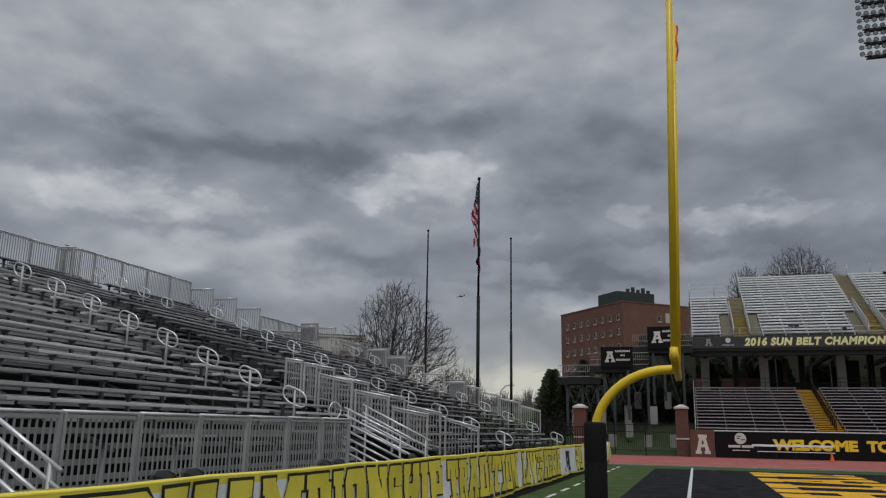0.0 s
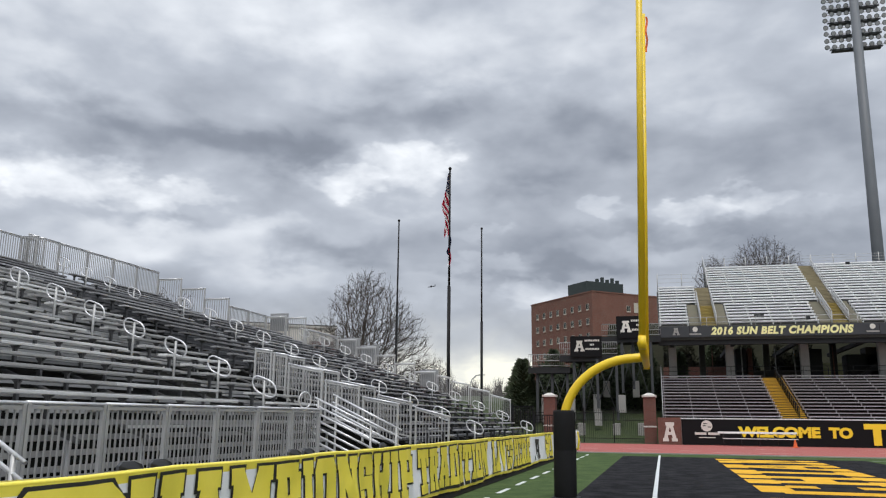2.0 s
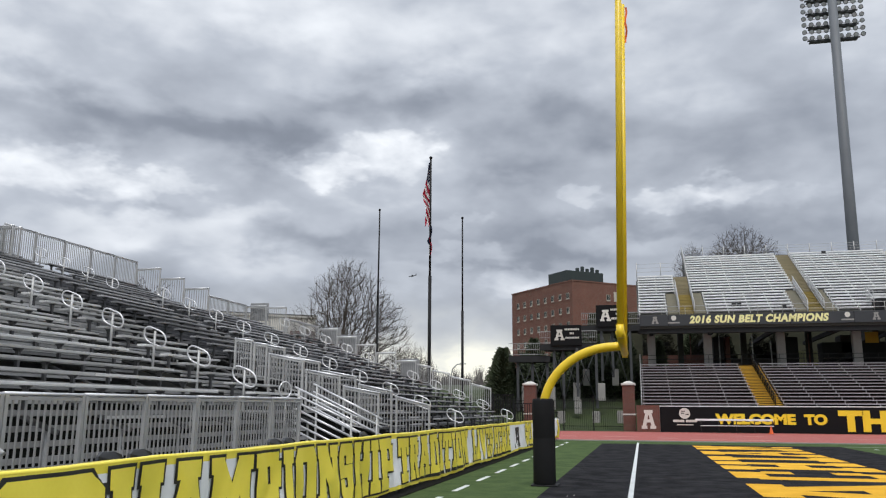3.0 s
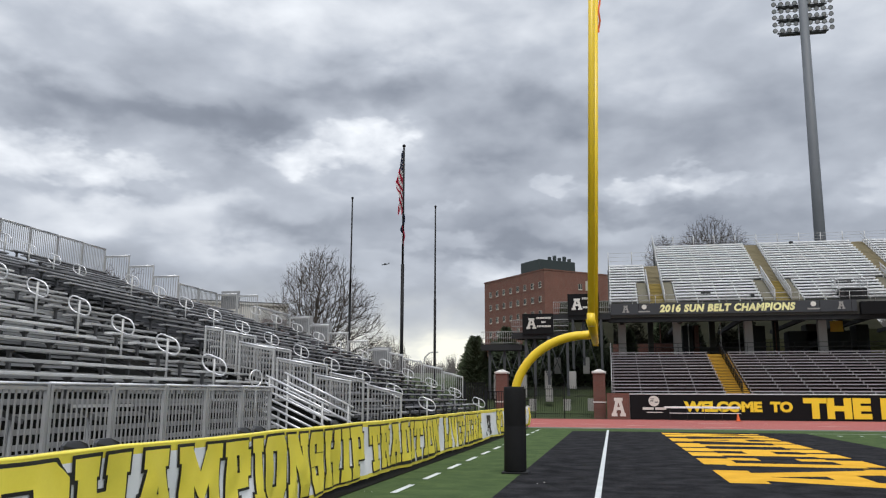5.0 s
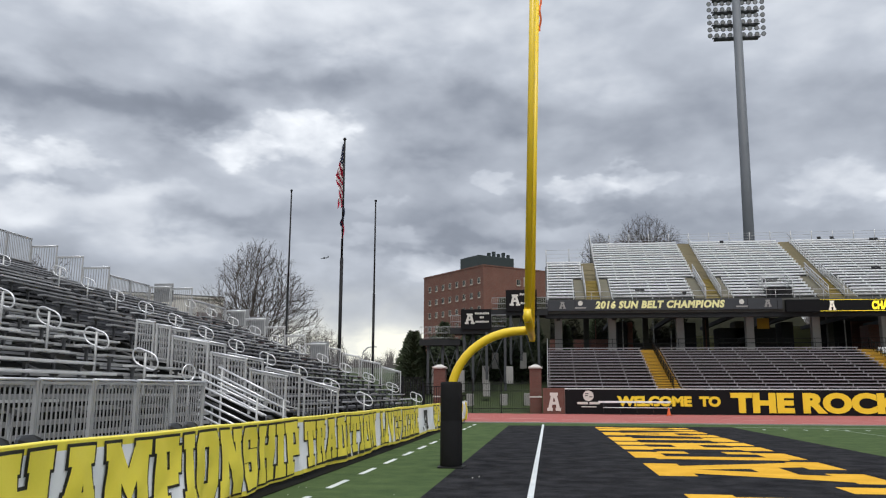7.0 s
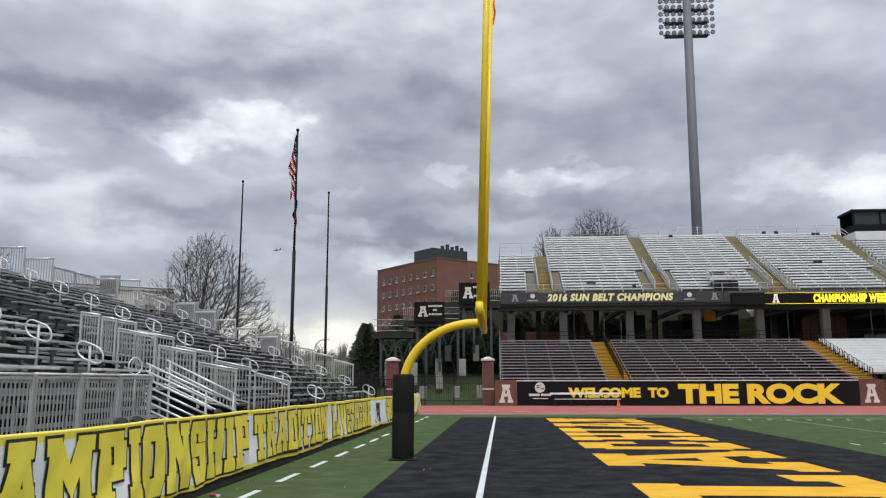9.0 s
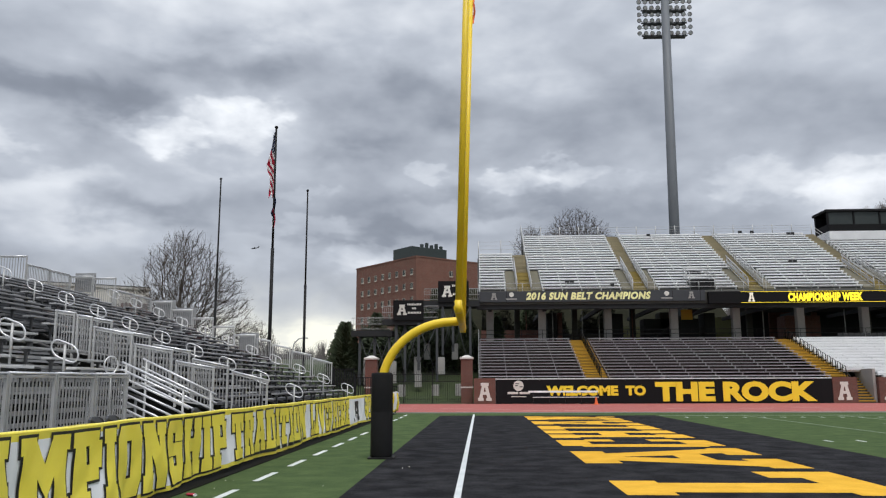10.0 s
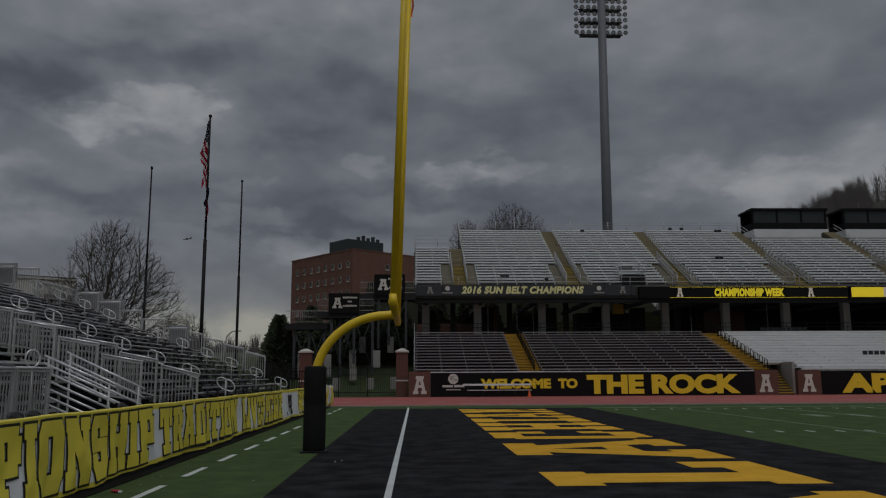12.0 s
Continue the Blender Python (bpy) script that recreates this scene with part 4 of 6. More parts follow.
conc_rail = thing("concourse_rail", "thin dark railing above the top bench row", "railing")
for h in (0.35, 0.7, 1.05):
    part("rail", tube(bmesh.new(), [(0.3, 68.6, 5.0 + h), (64, 68.6, 5.0 + h)], 0.02, 6), M_DARKSTEEL, conc_rail)
post_me = mesh_of("post", tube(bmesh.new(), [(0, 0, 0), (0, 0, 1.05)], 0.02, 6), M_DARKSTEEL)
for k in range(36):
    shared("post", post_me, conc_rail, (0.3 + 1.8 * k, 68.6, 5.0))
# columns
col_bm = bmesh.new()
box(col_bm, -0.32, -0.32, 5.0, 0.32, 0.32, 8.1, 0.03)
col0 = tagged(new("column", mesh_of("column", col_bm, M_CONC)), "square grey concrete column on the concourse", "column", "concourse columns")
col0.location = (1.25, 70.2, 0)
for cx in (5.8, 11.5, 17.2, 22.5, 27.95, 33.4, 38.85, 44.3, 49.75, 55.2, 60.65):
    copy_thing(col0, pose(cx, 70.2, 0))
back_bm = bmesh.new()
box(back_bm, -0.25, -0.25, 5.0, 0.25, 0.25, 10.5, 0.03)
col1 = tagged(new("column", mesh_of("column", back_bm, M_CONC_DARK)), "rear concrete column with the deck's shade in its dark colour", "column", "rear columns")
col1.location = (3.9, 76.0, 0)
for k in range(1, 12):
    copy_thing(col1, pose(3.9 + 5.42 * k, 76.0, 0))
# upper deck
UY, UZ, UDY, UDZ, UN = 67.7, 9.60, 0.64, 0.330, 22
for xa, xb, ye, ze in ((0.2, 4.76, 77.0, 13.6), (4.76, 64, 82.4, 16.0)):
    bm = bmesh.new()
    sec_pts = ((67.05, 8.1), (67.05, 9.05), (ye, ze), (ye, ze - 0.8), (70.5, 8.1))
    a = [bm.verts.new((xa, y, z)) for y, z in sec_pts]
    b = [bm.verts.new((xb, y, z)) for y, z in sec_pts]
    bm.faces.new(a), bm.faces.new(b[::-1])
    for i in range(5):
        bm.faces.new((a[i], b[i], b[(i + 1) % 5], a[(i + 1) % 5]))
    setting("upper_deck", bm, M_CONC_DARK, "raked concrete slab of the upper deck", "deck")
bm = bmesh.new()
box(bm, 0.15, 67.2, 7.72, 64, 67.75, 8.09, 0.02)
setting("deck_beam", bm, M_DARKSTEEL, "dark steel edge beam under the upper deck", "beam")
for k in range(14):
    bm = bmesh.new()
    box(bm, 1.1 + 4.75 * k, 67.78, 7.75, 1.4 + 4.75 * k, 82, 8.07)
    setting("deck_rib", bm, M_DARKSTEEL, "dark steel rib under the upper deck", "beam")
UA = [(3.55, 4.75), (13.3, 14.5), (22.9, 24.1), (33.2, 34.4), (43.3, 44.5), (53.0, 54.2)]
edges = [0.30] + [v for p in UA for v in p] + [61.0]
upper_secs = []
for s in range(len(UA) + 1):
    xa, xb = edges[2 * s], edges[2 * s + 1]
    sec = thing("upper_seating", "bright aluminium bench rows on the upper deck", "grandstand", "upper deck sections")

    def cut(i, a, b, s=s):
        if i < 7:
            return (a + (0.9 if s > 0 else 0), b - (0.9 if s < len(UA) else 0))
        return (a, b)
    bench_rows(sec, xa, xb, 14 if s == 0 else (UN if s < 4 else UN - 4), UY, UZ, UDY, UDZ, M_ALU_BRIGHT, M_RISER_UP, cut, thick=0.12, wide=0.04)
for s, (xa, xb) in enumerate(UA):
    st = thing("upper_aisle", "tan aisle steps with grey side rails on the upper deck", "stair", "upper aisles")
    stair_run(st, xa, xb, 7, UY - 0.3, UZ - 0.33, UDY, UDZ, M_STEP_UP)
    stair_run(st, xa, xb, (14 if s == 0 else UN) - 7, UY - 0.3 + 7 * UDY, UZ - 0.33 + 7 * UDZ, UDY, UDZ, M_TAN)
    for sx in (xa, xb):
        for h in (0.1, 0.35, 0.6, 0.85):
            part("side_rail", tube(bmesh.new(), [(sx, UY - 0.2, UZ - 0.25 + h), (sx, UY + 8.2 * UDY, UZ - 0.25 + h + 8.2 * UDZ)], 0.035, 6), M_GALV, st)
        for k in range(6):
            part("side_post", tube(bmesh.new(), [(sx, UY - 0.2 + 1.66 * k * UDY, UZ - 0.5 + 1.66 * k * UDZ), (sx, UY - 0.2 + 1.66 * k * UDY, UZ + 0.6 + 1.66 * k * UDZ)], 0.035, 6), M_GALV, st)
    for sx in (xa - 0.9, xb):
        bm = bmesh.new()
        aa = [bm.verts.new((sx + 0.02, y, z)) for y, z in ((UY - 0.3, UZ - 0.6), (UY - 0.3, UZ - 0.25), (UY + 7 * UDY, UZ - 0.25 + 7 * UDZ), (UY + 7 * UDY, UZ - 0.7 + 7 * UDZ))]
        bb = [bm.verts.new((sx + 0.88, v.co.y, v.co.z)) for v in aa]
        bm.faces.new(aa), bm.faces.new(bb[::-1])
        for i in range(4):
            bm.faces.new((aa[i], bb[i], bb[(i + 1) % 4], aa[(i + 1) % 4]))
        part("landing", bm, M_LAND, st)
    for sx in (xa, xb):
        for h in (0.5, 0.95):
            part("side_rail", tube(bmesh.new(), [(sx, UY - 0.2, UZ + h - 0.3), (sx, UY + 8.4 * UDY, UZ + h - 0.3 + 8.4 * UDZ)], 0.035, 6), M_GALV, st)
        for k in range(5):
            part("rail_post", tube(bmesh.new(), [(sx, UY - 0.1 + 1.3 * k, UZ - 0.4 + 0.65 * k), (sx, UY - 0.1 + 1.3 * k, UZ + 0.67 + 0.65 * k)], 0.025, 6), M_GALV, st)
    if 0 < s:
        for h in (0.6, 0.95):
            part("side_rail", tube(bmesh.new(), [(xb - 0.1, UY + 9 * UDY, UZ + h - 0.3 + 9 * UDZ), (xb - 0.1, UY + 21 * UDY, UZ + h - 0.3 + 21 * UDZ)], 0.03, 6), M_GALV, st)
# small seat backs dotted on some benches
random.seed(11)
for x, i in ((11.6, 0), (18.8, 4), (19.2, 4), (19.6, 4), (28.6, 8), (29.0, 8), (17.6, 20), (27.0, 21), (28.2, 21), (31.6, 20), (32.0, 20), (7.9, 1), (8.3, 1)):
    sb = thing("seat_back", "small folding dark seat back clipped to a bench", "seat", "seat backs", (x, UY + UDY * i, UZ + UDZ * i))
    part("back", box(bmesh.new(), -0.19, 0.10, 0.0, 0.19, 0.14, 0.32, 0.015), M_RUBBER, sb)
    part("base", box(bmesh.new(), -0.19, -0.14, 0.0, 0.19, 0.099, 0.04, 0.01), M_RUBBER, sb)
for x0, n, i in ((34.8, 9, 13), (35.0, 11, 4), (48, 8, 8)):
    for k in range(n):
        sb = thing("seat_back", "small folding dark seat back clipped to a bench", "seat", "seat backs", (x0 + 0.46 * k - (4.6 if i == 13 else 0), LY + LDY * i, LZ + LDZ * i))
        part("back", box(bmesh.new(), -0.19, 0.10, 0.0, 0.19, 0.14, 0.32, 0.015), M_RUBBER, sb)
# railed opening at the front of the upper deck
vom = thing("deck_opening", "dark railed opening among the front bench rows", "opening")
# near-black solid boxes stand for the shaded inside of the opening
part("well", box(bmesh.new(), 18.1, 67.5, 9.3, 20.1, 69.4, 10.15, 0.02), M_DARKSTEEL, vom)
part("hatch", box(bmesh.new(), 18.5, 67.42, 9.55, 19.7, 67.49, 10.1, 0.01), M_BLACKPOLE, vom)
for sx in (18.05, 20.15):
    for h in (0.35, 0.7, 1.05):
        part("rail", tube(bmesh.new(), [(sx, 67.45, 9.75 + h), (sx, 69.5, 10.3 + h)], 0.03, 6), M_GALV, vom)
    for yy, zz in ((67.45, 9.75), (68.5, 10.0), (69.5, 10.3)):
        part("post", tube(bmesh.new(), [(sx, yy, zz - 0.5), (sx, yy, zz + 1.05)], 0.03, 6), M_GALV, vom)
for h in (0.35, 0.7, 1.05):
    part("rail", tube(bmesh.new(), [(18.05, 69.5, 10.3 + h), (20.15, 69.5, 10.3 + h)], 0.03, 6), M_GALV, vom)
# facade boards
fac_s = thing("facade_sign", "dark grey facade board with pale yellow slanted lettering", "sign")
part("board", box(bmesh.new(), 0.2, 66.92, 8.30, 19.1, 67.04, 9.20, 0.01), M_SIGN_GRY, fac_s)
shared("lettering", text_mesh("lettering", "2016 SUN BELT CHAMPIONS", 10.4, 0.66, 0.02, M_PALE, 0.055, 0.22, 1.12), fac_s, (4.24, 66.915, 8.45))
for x0 in (1.3, 17.7):
    part("letter_shape", block_a(bmesh.new(), x0 + (0 if x0 < 5 else 0), 66.915, 8.48, 0.55, 0.58, 0.015), M_CONC, fac_s)
for x0 in (3.05, 15.95):
    bm = bmesh.new()
    bmesh.ops.create_cone(bm, cap_ends=True, segments=18, radius1=0.2, radius2=0.2, depth=0.015, matrix=Matrix.Translation((x0, 66.91, 8.92)) @ Matrix.Rotation(math.pi / 2, 4, "X"))
    part("round_emblem", bm, M_SIGN_WHT, fac_s)
    part("text_bar", box(bmesh.new(), x0 - 0.45, 66.9, 8.48, x0 + 0.45, 66.915, 8.60), M_CONC, fac_s)
for k in range(9):
    part("board_joint", box(bmesh.new(), 0.3 + 2.3 * k, 66.905, 8.30, 0.33 + 2.3 * k, 66.916, 9.20), M_SIGN_BLK, fac_s)
for x0, x1, words, gl in ((19.3, 37.3, "CHAMPIONSHIP WEEK", 1), (37.5, 58, "", 2)):
    led = thing("led_board", "lit electronic ribbon board on the upper deck edge", "display")
    part("housing", box(bmesh.new(), x0, 66.6, 8.02, x1, 67.04, 9.02, 0.02), M_SIGN_BLK, led)
    if gl == 1:
        shared("lettering", text_mesh("lettering", words, 6.0, 0.70, 0.01, M_LED, 0.06, 0.06, 1.1), led, (25.75, 66.59, 8.16))
        part("edge_light", box(bmesh.new(), x0 + 2.6, 66.585, 8.95, x1 - 0.1, 66.598, 8.975), M_LED, led, "thin lit gold line")
        part("edge_light", box(bmesh.new(), x0 + 2.6, 66.585, 8.06, x1 - 0.1, 66.598, 8.085), M_LED, led, "thin lit gold line")
        for xx in (22.2, 33.5):
            part("letter_shape", block_a(bmesh.new(), xx + 0.3, 66.598, 8.13, 0.55, 0.76, 0.012), M_LEDW, led)
    else:
        part("lit_field", box(bmesh.new(), x0 + 0.1, 66.588, 8.10, x0 + 2.9, 66.598, 8.94), M_LED, led)
        part("lit_field", box(bmesh.new(), x0 + 2.9, 66.588, 8.10, x1 - 0.2, 66.598, 8.94), M_LEDW, led)
front_rail = thing("upper_front_rail", "thin grey railing along the front of the upper deck", "railing")
for h in (0.45, 0.85):
    part("rail", tube(bmesh.new(), [(0.3, 67.15, 9.05 + h), (61, 67.15, 9.05 + h)], 0.022, 6), M_GALV, front_rail)
post_me = mesh_of("post", tube(bmesh.new(), [(0, 0, 0), (0, 0, 0.85)], 0.022, 6), M_GALV)
for k in range(34):
    shared("post", post_me, front_rail, (0.3 + 1.84 * k, 67.15, 9.05))


def back_rail(x0, x1, y, z, h):
    r = thing("back_guard_rail", "thin grey guard fence along the top of the upper deck", "railing")
    for k in range(1, 4):
        part("rail", tube(bmesh.new(), [(x0, y, z + h * k / 3), (x1, y, z + h * k / 3)], 0.014, 5), M_GALV, r)
    n = max(2, round((x1 - x0) / 2.0) + 1)
    pm = mesh_of("post", tube(bmesh.new(), [(0, 0, -0.4), (0, 0, h + 0.12)], 0.04, 6), M_GALV)
    for k in range(n):
        shared("post", pm, r, (x0 + (x1 - x0) * k / (n - 1), y, z))


back_rail(0.3, 4.7, UY + 14.4 * UDY, UZ + 13.5 * UDZ, 1.15)
back_rail(4.8, 34.5, UY + 22.4 * UDY, UZ + 21.5 * UDZ, 0.8)
bm = bmesh.new()
for sx in (4.72,):
    for k in range(9):
        tube(bm, [(sx, UY + (14 + k) * UDY, UZ + (13.4 + k) * UDZ), (sx, UY + (14 + k) * UDY, UZ + (13.4 + k) * UDZ + 1.15)], 0.03, 6)
    tube(bm, [(sx, UY + 14 * UDY, UZ + 13.4 * UDZ + 1.15), (sx, UY + 22 * UDY, UZ + 21.4 * UDZ + 1.15)], 0.04, 6)
tagged(part("side_guard_rail", bm, M_GALV), "grey guard rail up the open side of the deck", "railing")


def press_box(x0, x1):
    p = thing("press_box", "black press box with a band of dark windows", "press box", "press boxes")
    y0 = 83.0
    part("body", box(bmesh.new(), x0, y0, 17.0, x1, y0 + 3.2, 17.75, 0.03), M_SIGN_BLK, p)
    part("roof", box(bmesh.new(), x0 - 0.15, y0 - 0.12, 19.05, x1 + 0.15, y0 + 3.4, 19.32, 0.03), M_SIGN_BLK, p)
    part("back_wall", box(bmesh.new(), x0, y0 + 2.9, 17.76, x1, y0 + 3.2, 19.04), M_SIGN_BLK, p)
    n = max(2, int((x1 - x0) / 2.6))
    for k in range(n + 1):
        xx = x0 + (x1 - x0 - 0.16) * k / n
        part("mullion", box(bmesh.new(), xx, y0, 17.76, xx + 0.16, y0 + 0.25, 19.04), M_SIGN_BLK, p)
    for k in range(n):
        xa, xb = x0 + 0.16 + (x1 - x0 - 0.16) * k / n, x0 + (x1 - x0 - 0.16) * (k + 1) / n
        part("pane", box(bmesh.new(), xa, y0 + 0.1, 17.76, xb, y0 + 0.14, 19.04), M_GLASS, p)
    part("light_panel", box(bmesh.new(), x0, y0 - 0.25, 15.2, x1, y0 + 2.8, 16.98), M_ALU_BRIGHT, p, "pale metal skirt panel")


press_box(36.6, 44.7)
press_box(46.6, 60.0)

# ---- light mast ----
mast = thing("light_mast", "tall grey floodlight mast with banks of round lamps", "floodlight", at=(22.38, 90, 0))
part("pole", tube(bmesh.new(), [(0, 0, 0), (0, 0, 24), (0, 0, 50)], 0.66, 16, r_end=0.46), M_MAST, mast)
lamp_bm = bmesh.new()
bmesh.ops.create_cone(lamp_bm, cap_ends=True, segments=14, radius1=0.14, radius2=0.27, depth=0.34, matrix=Matrix.Rotation(math.pi / 2 + 0.35, 4, "X"))
lamp_me = mesh_of("lamp_shell", lamp_bm, M_MAST)
glass_bm = bmesh.new()
bmesh.ops.create_cone(glass_bm, cap_ends=True, segments=14, radius1=0.20, radius2=0.19, depth=0.03, matrix=Matrix.Rotation(math.pi / 2 + 0.35, 4, "X") @ Matrix.Translation((0, 0, 0.178)))
glass_me = mesh_of("lamp_face", glass_bm, M_LAMP)
mast.rotation_euler = (0, 0.010, 0)
for r in range(6):
    z = 42.4 + 1.62 * r
    part("crossarm", box(bmesh.new(), -2.7, 0.72, z, 2.7, 0.92, z + 0.14), M_LEG, mast)
    part("catwalk", box(bmesh.new(), -2.5, 0.66, z - 0.12, 2.5, 1.3, z - 0.05), M_LEG, mast)
    for up in (0.30, 1.05):
        for k in range(9):
            if k == 4:
                continue
            xx = -3.0 + 0.75 * k
            lamp = shared("lamp", lamp_me, mast, (xx, 0.62, z + up))
            shared("lamp_face", glass_me, lamp)
        part("lamp_bar", tube(bmesh.new(), [(-3.0, 0.82, z + up), (3.0, 0.82, z + up)], 0.04, 6), M_GALV, mast)


# ---- bleachers behind the end line ----
def deck_z(x):
    """Footboard height at a place of the raked bleachers."""
    return 1.56 + 0.395 * (-8.7 - x) - min(0.46, max(0.0, 0.395 * (-19.2 - x)))


CROSS = (18, 19)  # flat cross aisle between the lower and the upper rows
ROWX, ROWZ = 0.61, 0.241
AISLES = [(16.4, 17.9), (27.8, 29.2), (39.3, 40.7)]
BLOCKS = [(-6.0, 16.4, 0, 26), (17.9, 20.9, 0, 26), (23.3, 27.8, -3, 26), (29.2, 36.0, -3, 26), (36.0, 39.3, -3, 19), (40.7, 44.5, -3, 15)]


def bleacher(y0, y1, first, last, open_rows=None):
    b = thing("bleacher", "weathered aluminium bleacher section with open plank rows", "bleacher", "bleacher sections")
    n = max(2, round((y1 - y0) / 1.83) + 1)
    rng = random.Random(int(y0 * 10) + 7)
    supp = mesh_of("seat_support", box(bmesh.new(), -0.035, -0.03, -0.40, 0.035, 0.03, 0.0), M_SUPP)
    gus = mesh_of("seat_bracket", prism(bmesh.new(), [(-0.13, 0.0), (0.13, 0.0), (0.04, -0.08), (-0.04, -0.08)], -0.02, 0.02), M_SUPP)
    for i in range(first, last + 1):
        x = -8.7 - ROWX * i
        z = deck_z(x)
        ya, yb = y0, y1
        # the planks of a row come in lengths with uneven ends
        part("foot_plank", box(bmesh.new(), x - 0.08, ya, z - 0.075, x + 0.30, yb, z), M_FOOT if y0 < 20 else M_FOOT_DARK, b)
        yr = ya + rng.uniform(-0.5, 0.0)
        while yr < yb - 0.4:
            yn = yr + rng.choice((1.8, 3.6, 3.6, 4.5))
            if rng.random() < 0.64 and z - 0.2 > 0.3:
                drop = rng.uniform(0.0, 0.02)
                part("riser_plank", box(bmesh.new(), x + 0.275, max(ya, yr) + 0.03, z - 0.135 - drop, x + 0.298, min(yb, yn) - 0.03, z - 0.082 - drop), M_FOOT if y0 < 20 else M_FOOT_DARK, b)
            yr = yn
        if i in CROSS:
            continue
        jog = rng.choice((0.0, 0.0, 0.12, 0.25))
        cuts = [ya + jog * 0.5]
        while cuts[-1] + 7.5 < yb:
            cuts.append(cuts[-1] + rng.uniform(3.4, 6.6))
        cuts.append(yb - jog)
        for ca, cb in zip(cuts, cuts[1:]):
            dz, dx = rng.uniform(-0.008, 0.008), rng.uniform(-0.012, 0.012)
            part("seat_plank", box(bmesh.new(), x - 0.41 + dx, ca + 0.006, z + 0.375 + dz, x - 0.15 + dx, cb - 0.006, z + 0.43 + dz, 0.008), M_PLANK if y0 < 20 else M_PLANK_DULL, b)
        for k in range(n):
            yy = ya + 0.35 + (yb - ya - 0.7) * k / (n - 1)
            sp = shared("seat_support", supp, b, (x - 0.285, yy, z + 0.39))
            shared("seat_bracket", gus, sp, (0, 0, 0))
    for k in range(n):
        yy = ya + 0.2 + (yb - ya - 0.4) * k / (n - 1)
        xa, xb = -8.7 - ROWX * first + 0.3, -8.7 - ROWX * last - 0.4
        bm = bmesh.new()
        tube(bm, [(xa, yy, deck_z(xa) - 0.22), (xb, yy, deck_z(xb) - 0.22)], 0.05, 4)
        part("stringer", bm, M_SUPP, b)
        for xx in (xa - 0.2, (xa + xb) / 2, xb + 0.2):
            part("leg", tube(bmesh.new(), [(xx, yy, 0), (xx, yy, deck_z(xx) - 0.22)], 0.035, 4), M_GALV, b)
    return b


for blk in BLOCKS:
    bleacher(*blk)
# aisle treads with hoop rails
oval_pts = []
for k in range(8):
    a = -math.pi / 2 + math.pi * k / 7
    oval_pts.append((0.125 + 0.185 * math.cos(a), 0, 0.185 * math.sin(a)))
for k in range(8):
    a = math.pi / 2 + math.pi * k / 7
    oval_pts.append((-0.125 + 0.185 * math.cos(a), 0, 0.185 * math.sin(a)))
hoop_me = mesh_of("hoop", tube(bmesh.new(), [(x, y, z - 0.395 * x * 0.95) for x, y, z in oval_pts], 0.020, 8, closed=True), M_RAIL)
stem_me = mesh_of("stem", tube(bmesh.new(), [(0, 0, -0.80), (0, 0, 0.14)], 0.03, 8), M_GALV)
for (ya, yb), first, last in zip(AISLES, (0, -4, -4), (26, 26, 17)):
    ais = thing("bleacher_aisle", "aluminium aisle treads up the bleachers", "aisle", "bleacher aisles")
    for i in range(first, last + 1):
        x = -8.7 - ROWX * i
        part("aisle_tread", box(bmesh.new(), x - 0.30, ya, deck_z(x) - 0.05, x + 0.30, yb, deck_z(x), 0.006), M_ALU_SEAT, ais)
    ym = (ya + yb) / 2
    for i in range(first, last + 1, 2):
        if i in CROSS:
            continue
        x = -8.7 - ROWX * i
        h = thing("hoop_rail", "bright oval hoop handrail on a post in the bleacher aisle", "handrail", "hoop rails", (x, ym, deck_z(x) + 0.77))
        shared("hoop", hoop_me, h)
        shared("stem", stem_me, h)


lh = thing("hoop_rail", "small bright loop handrail at the head of the stair", "handrail", "hoop rails", (-8.0, 17.9, 2.04))
part("hoop", tube(bmesh.new(), [(0.08 * math.cos(2 * math.pi * k / 16), 0.16 * math.cos(2 * math.pi * k / 16), 0.19 * math.sin(2 * math.pi * k / 16)) for k in range(16)], 0.02, 8, closed=True), M_RAIL, lh)
part("stem", tube(bmesh.new(), [(0, 0, -1.36), (0, 0, -0.18)], 0.026, 8), M_GALV, lh)


def fence_panel(length, h, n, name="fence_panel", label="galvanised guard panel with upright slats", drop=0.0):
    """A panel along +y from the origin: two end posts, top and bottom rails, slats; drop: how far its far end lies lower."""
    f = thing(name, label, "fence", "bleacher guard panels")
    pm = mesh_of("post", box(bmesh.new(), -0.03, -0.028, -0.12, 0.03, 0.028, h + 0.02), M_GALV)
    shared("post", pm, f, (0, 0.04, 0))
    shared("post", pm, f, (0, length - 0.04, -drop))
    part("top_rail", tube(bmesh.new(), [(0, 0, h + 0.02), (0, length, h + 0.02 - drop)], 0.028, 8), M_RAIL, f)
    for z in (0.06, h - 0.06):
        bm = bmesh.new()
        box(bm, -0.02, 0.075, z, 0.02, length - 0.075, z + 0.045)
        for v in bm.verts:
            v.co.z -= drop * v.co.y / length
        part("rail", bm, M_GALV, f)
    sm = mesh_of("slat", box(bmesh.new(), -0.011, -0.0125, 0.106, 0.011, 0.0125, h - 0.061), M_SLAT)
    for k in range(n):
        yy = 0.11 + (length - 0.22) * (k + 0.5) / n
        shared("slat", sm, f, (0, yy, -drop * yy / length))
    return f


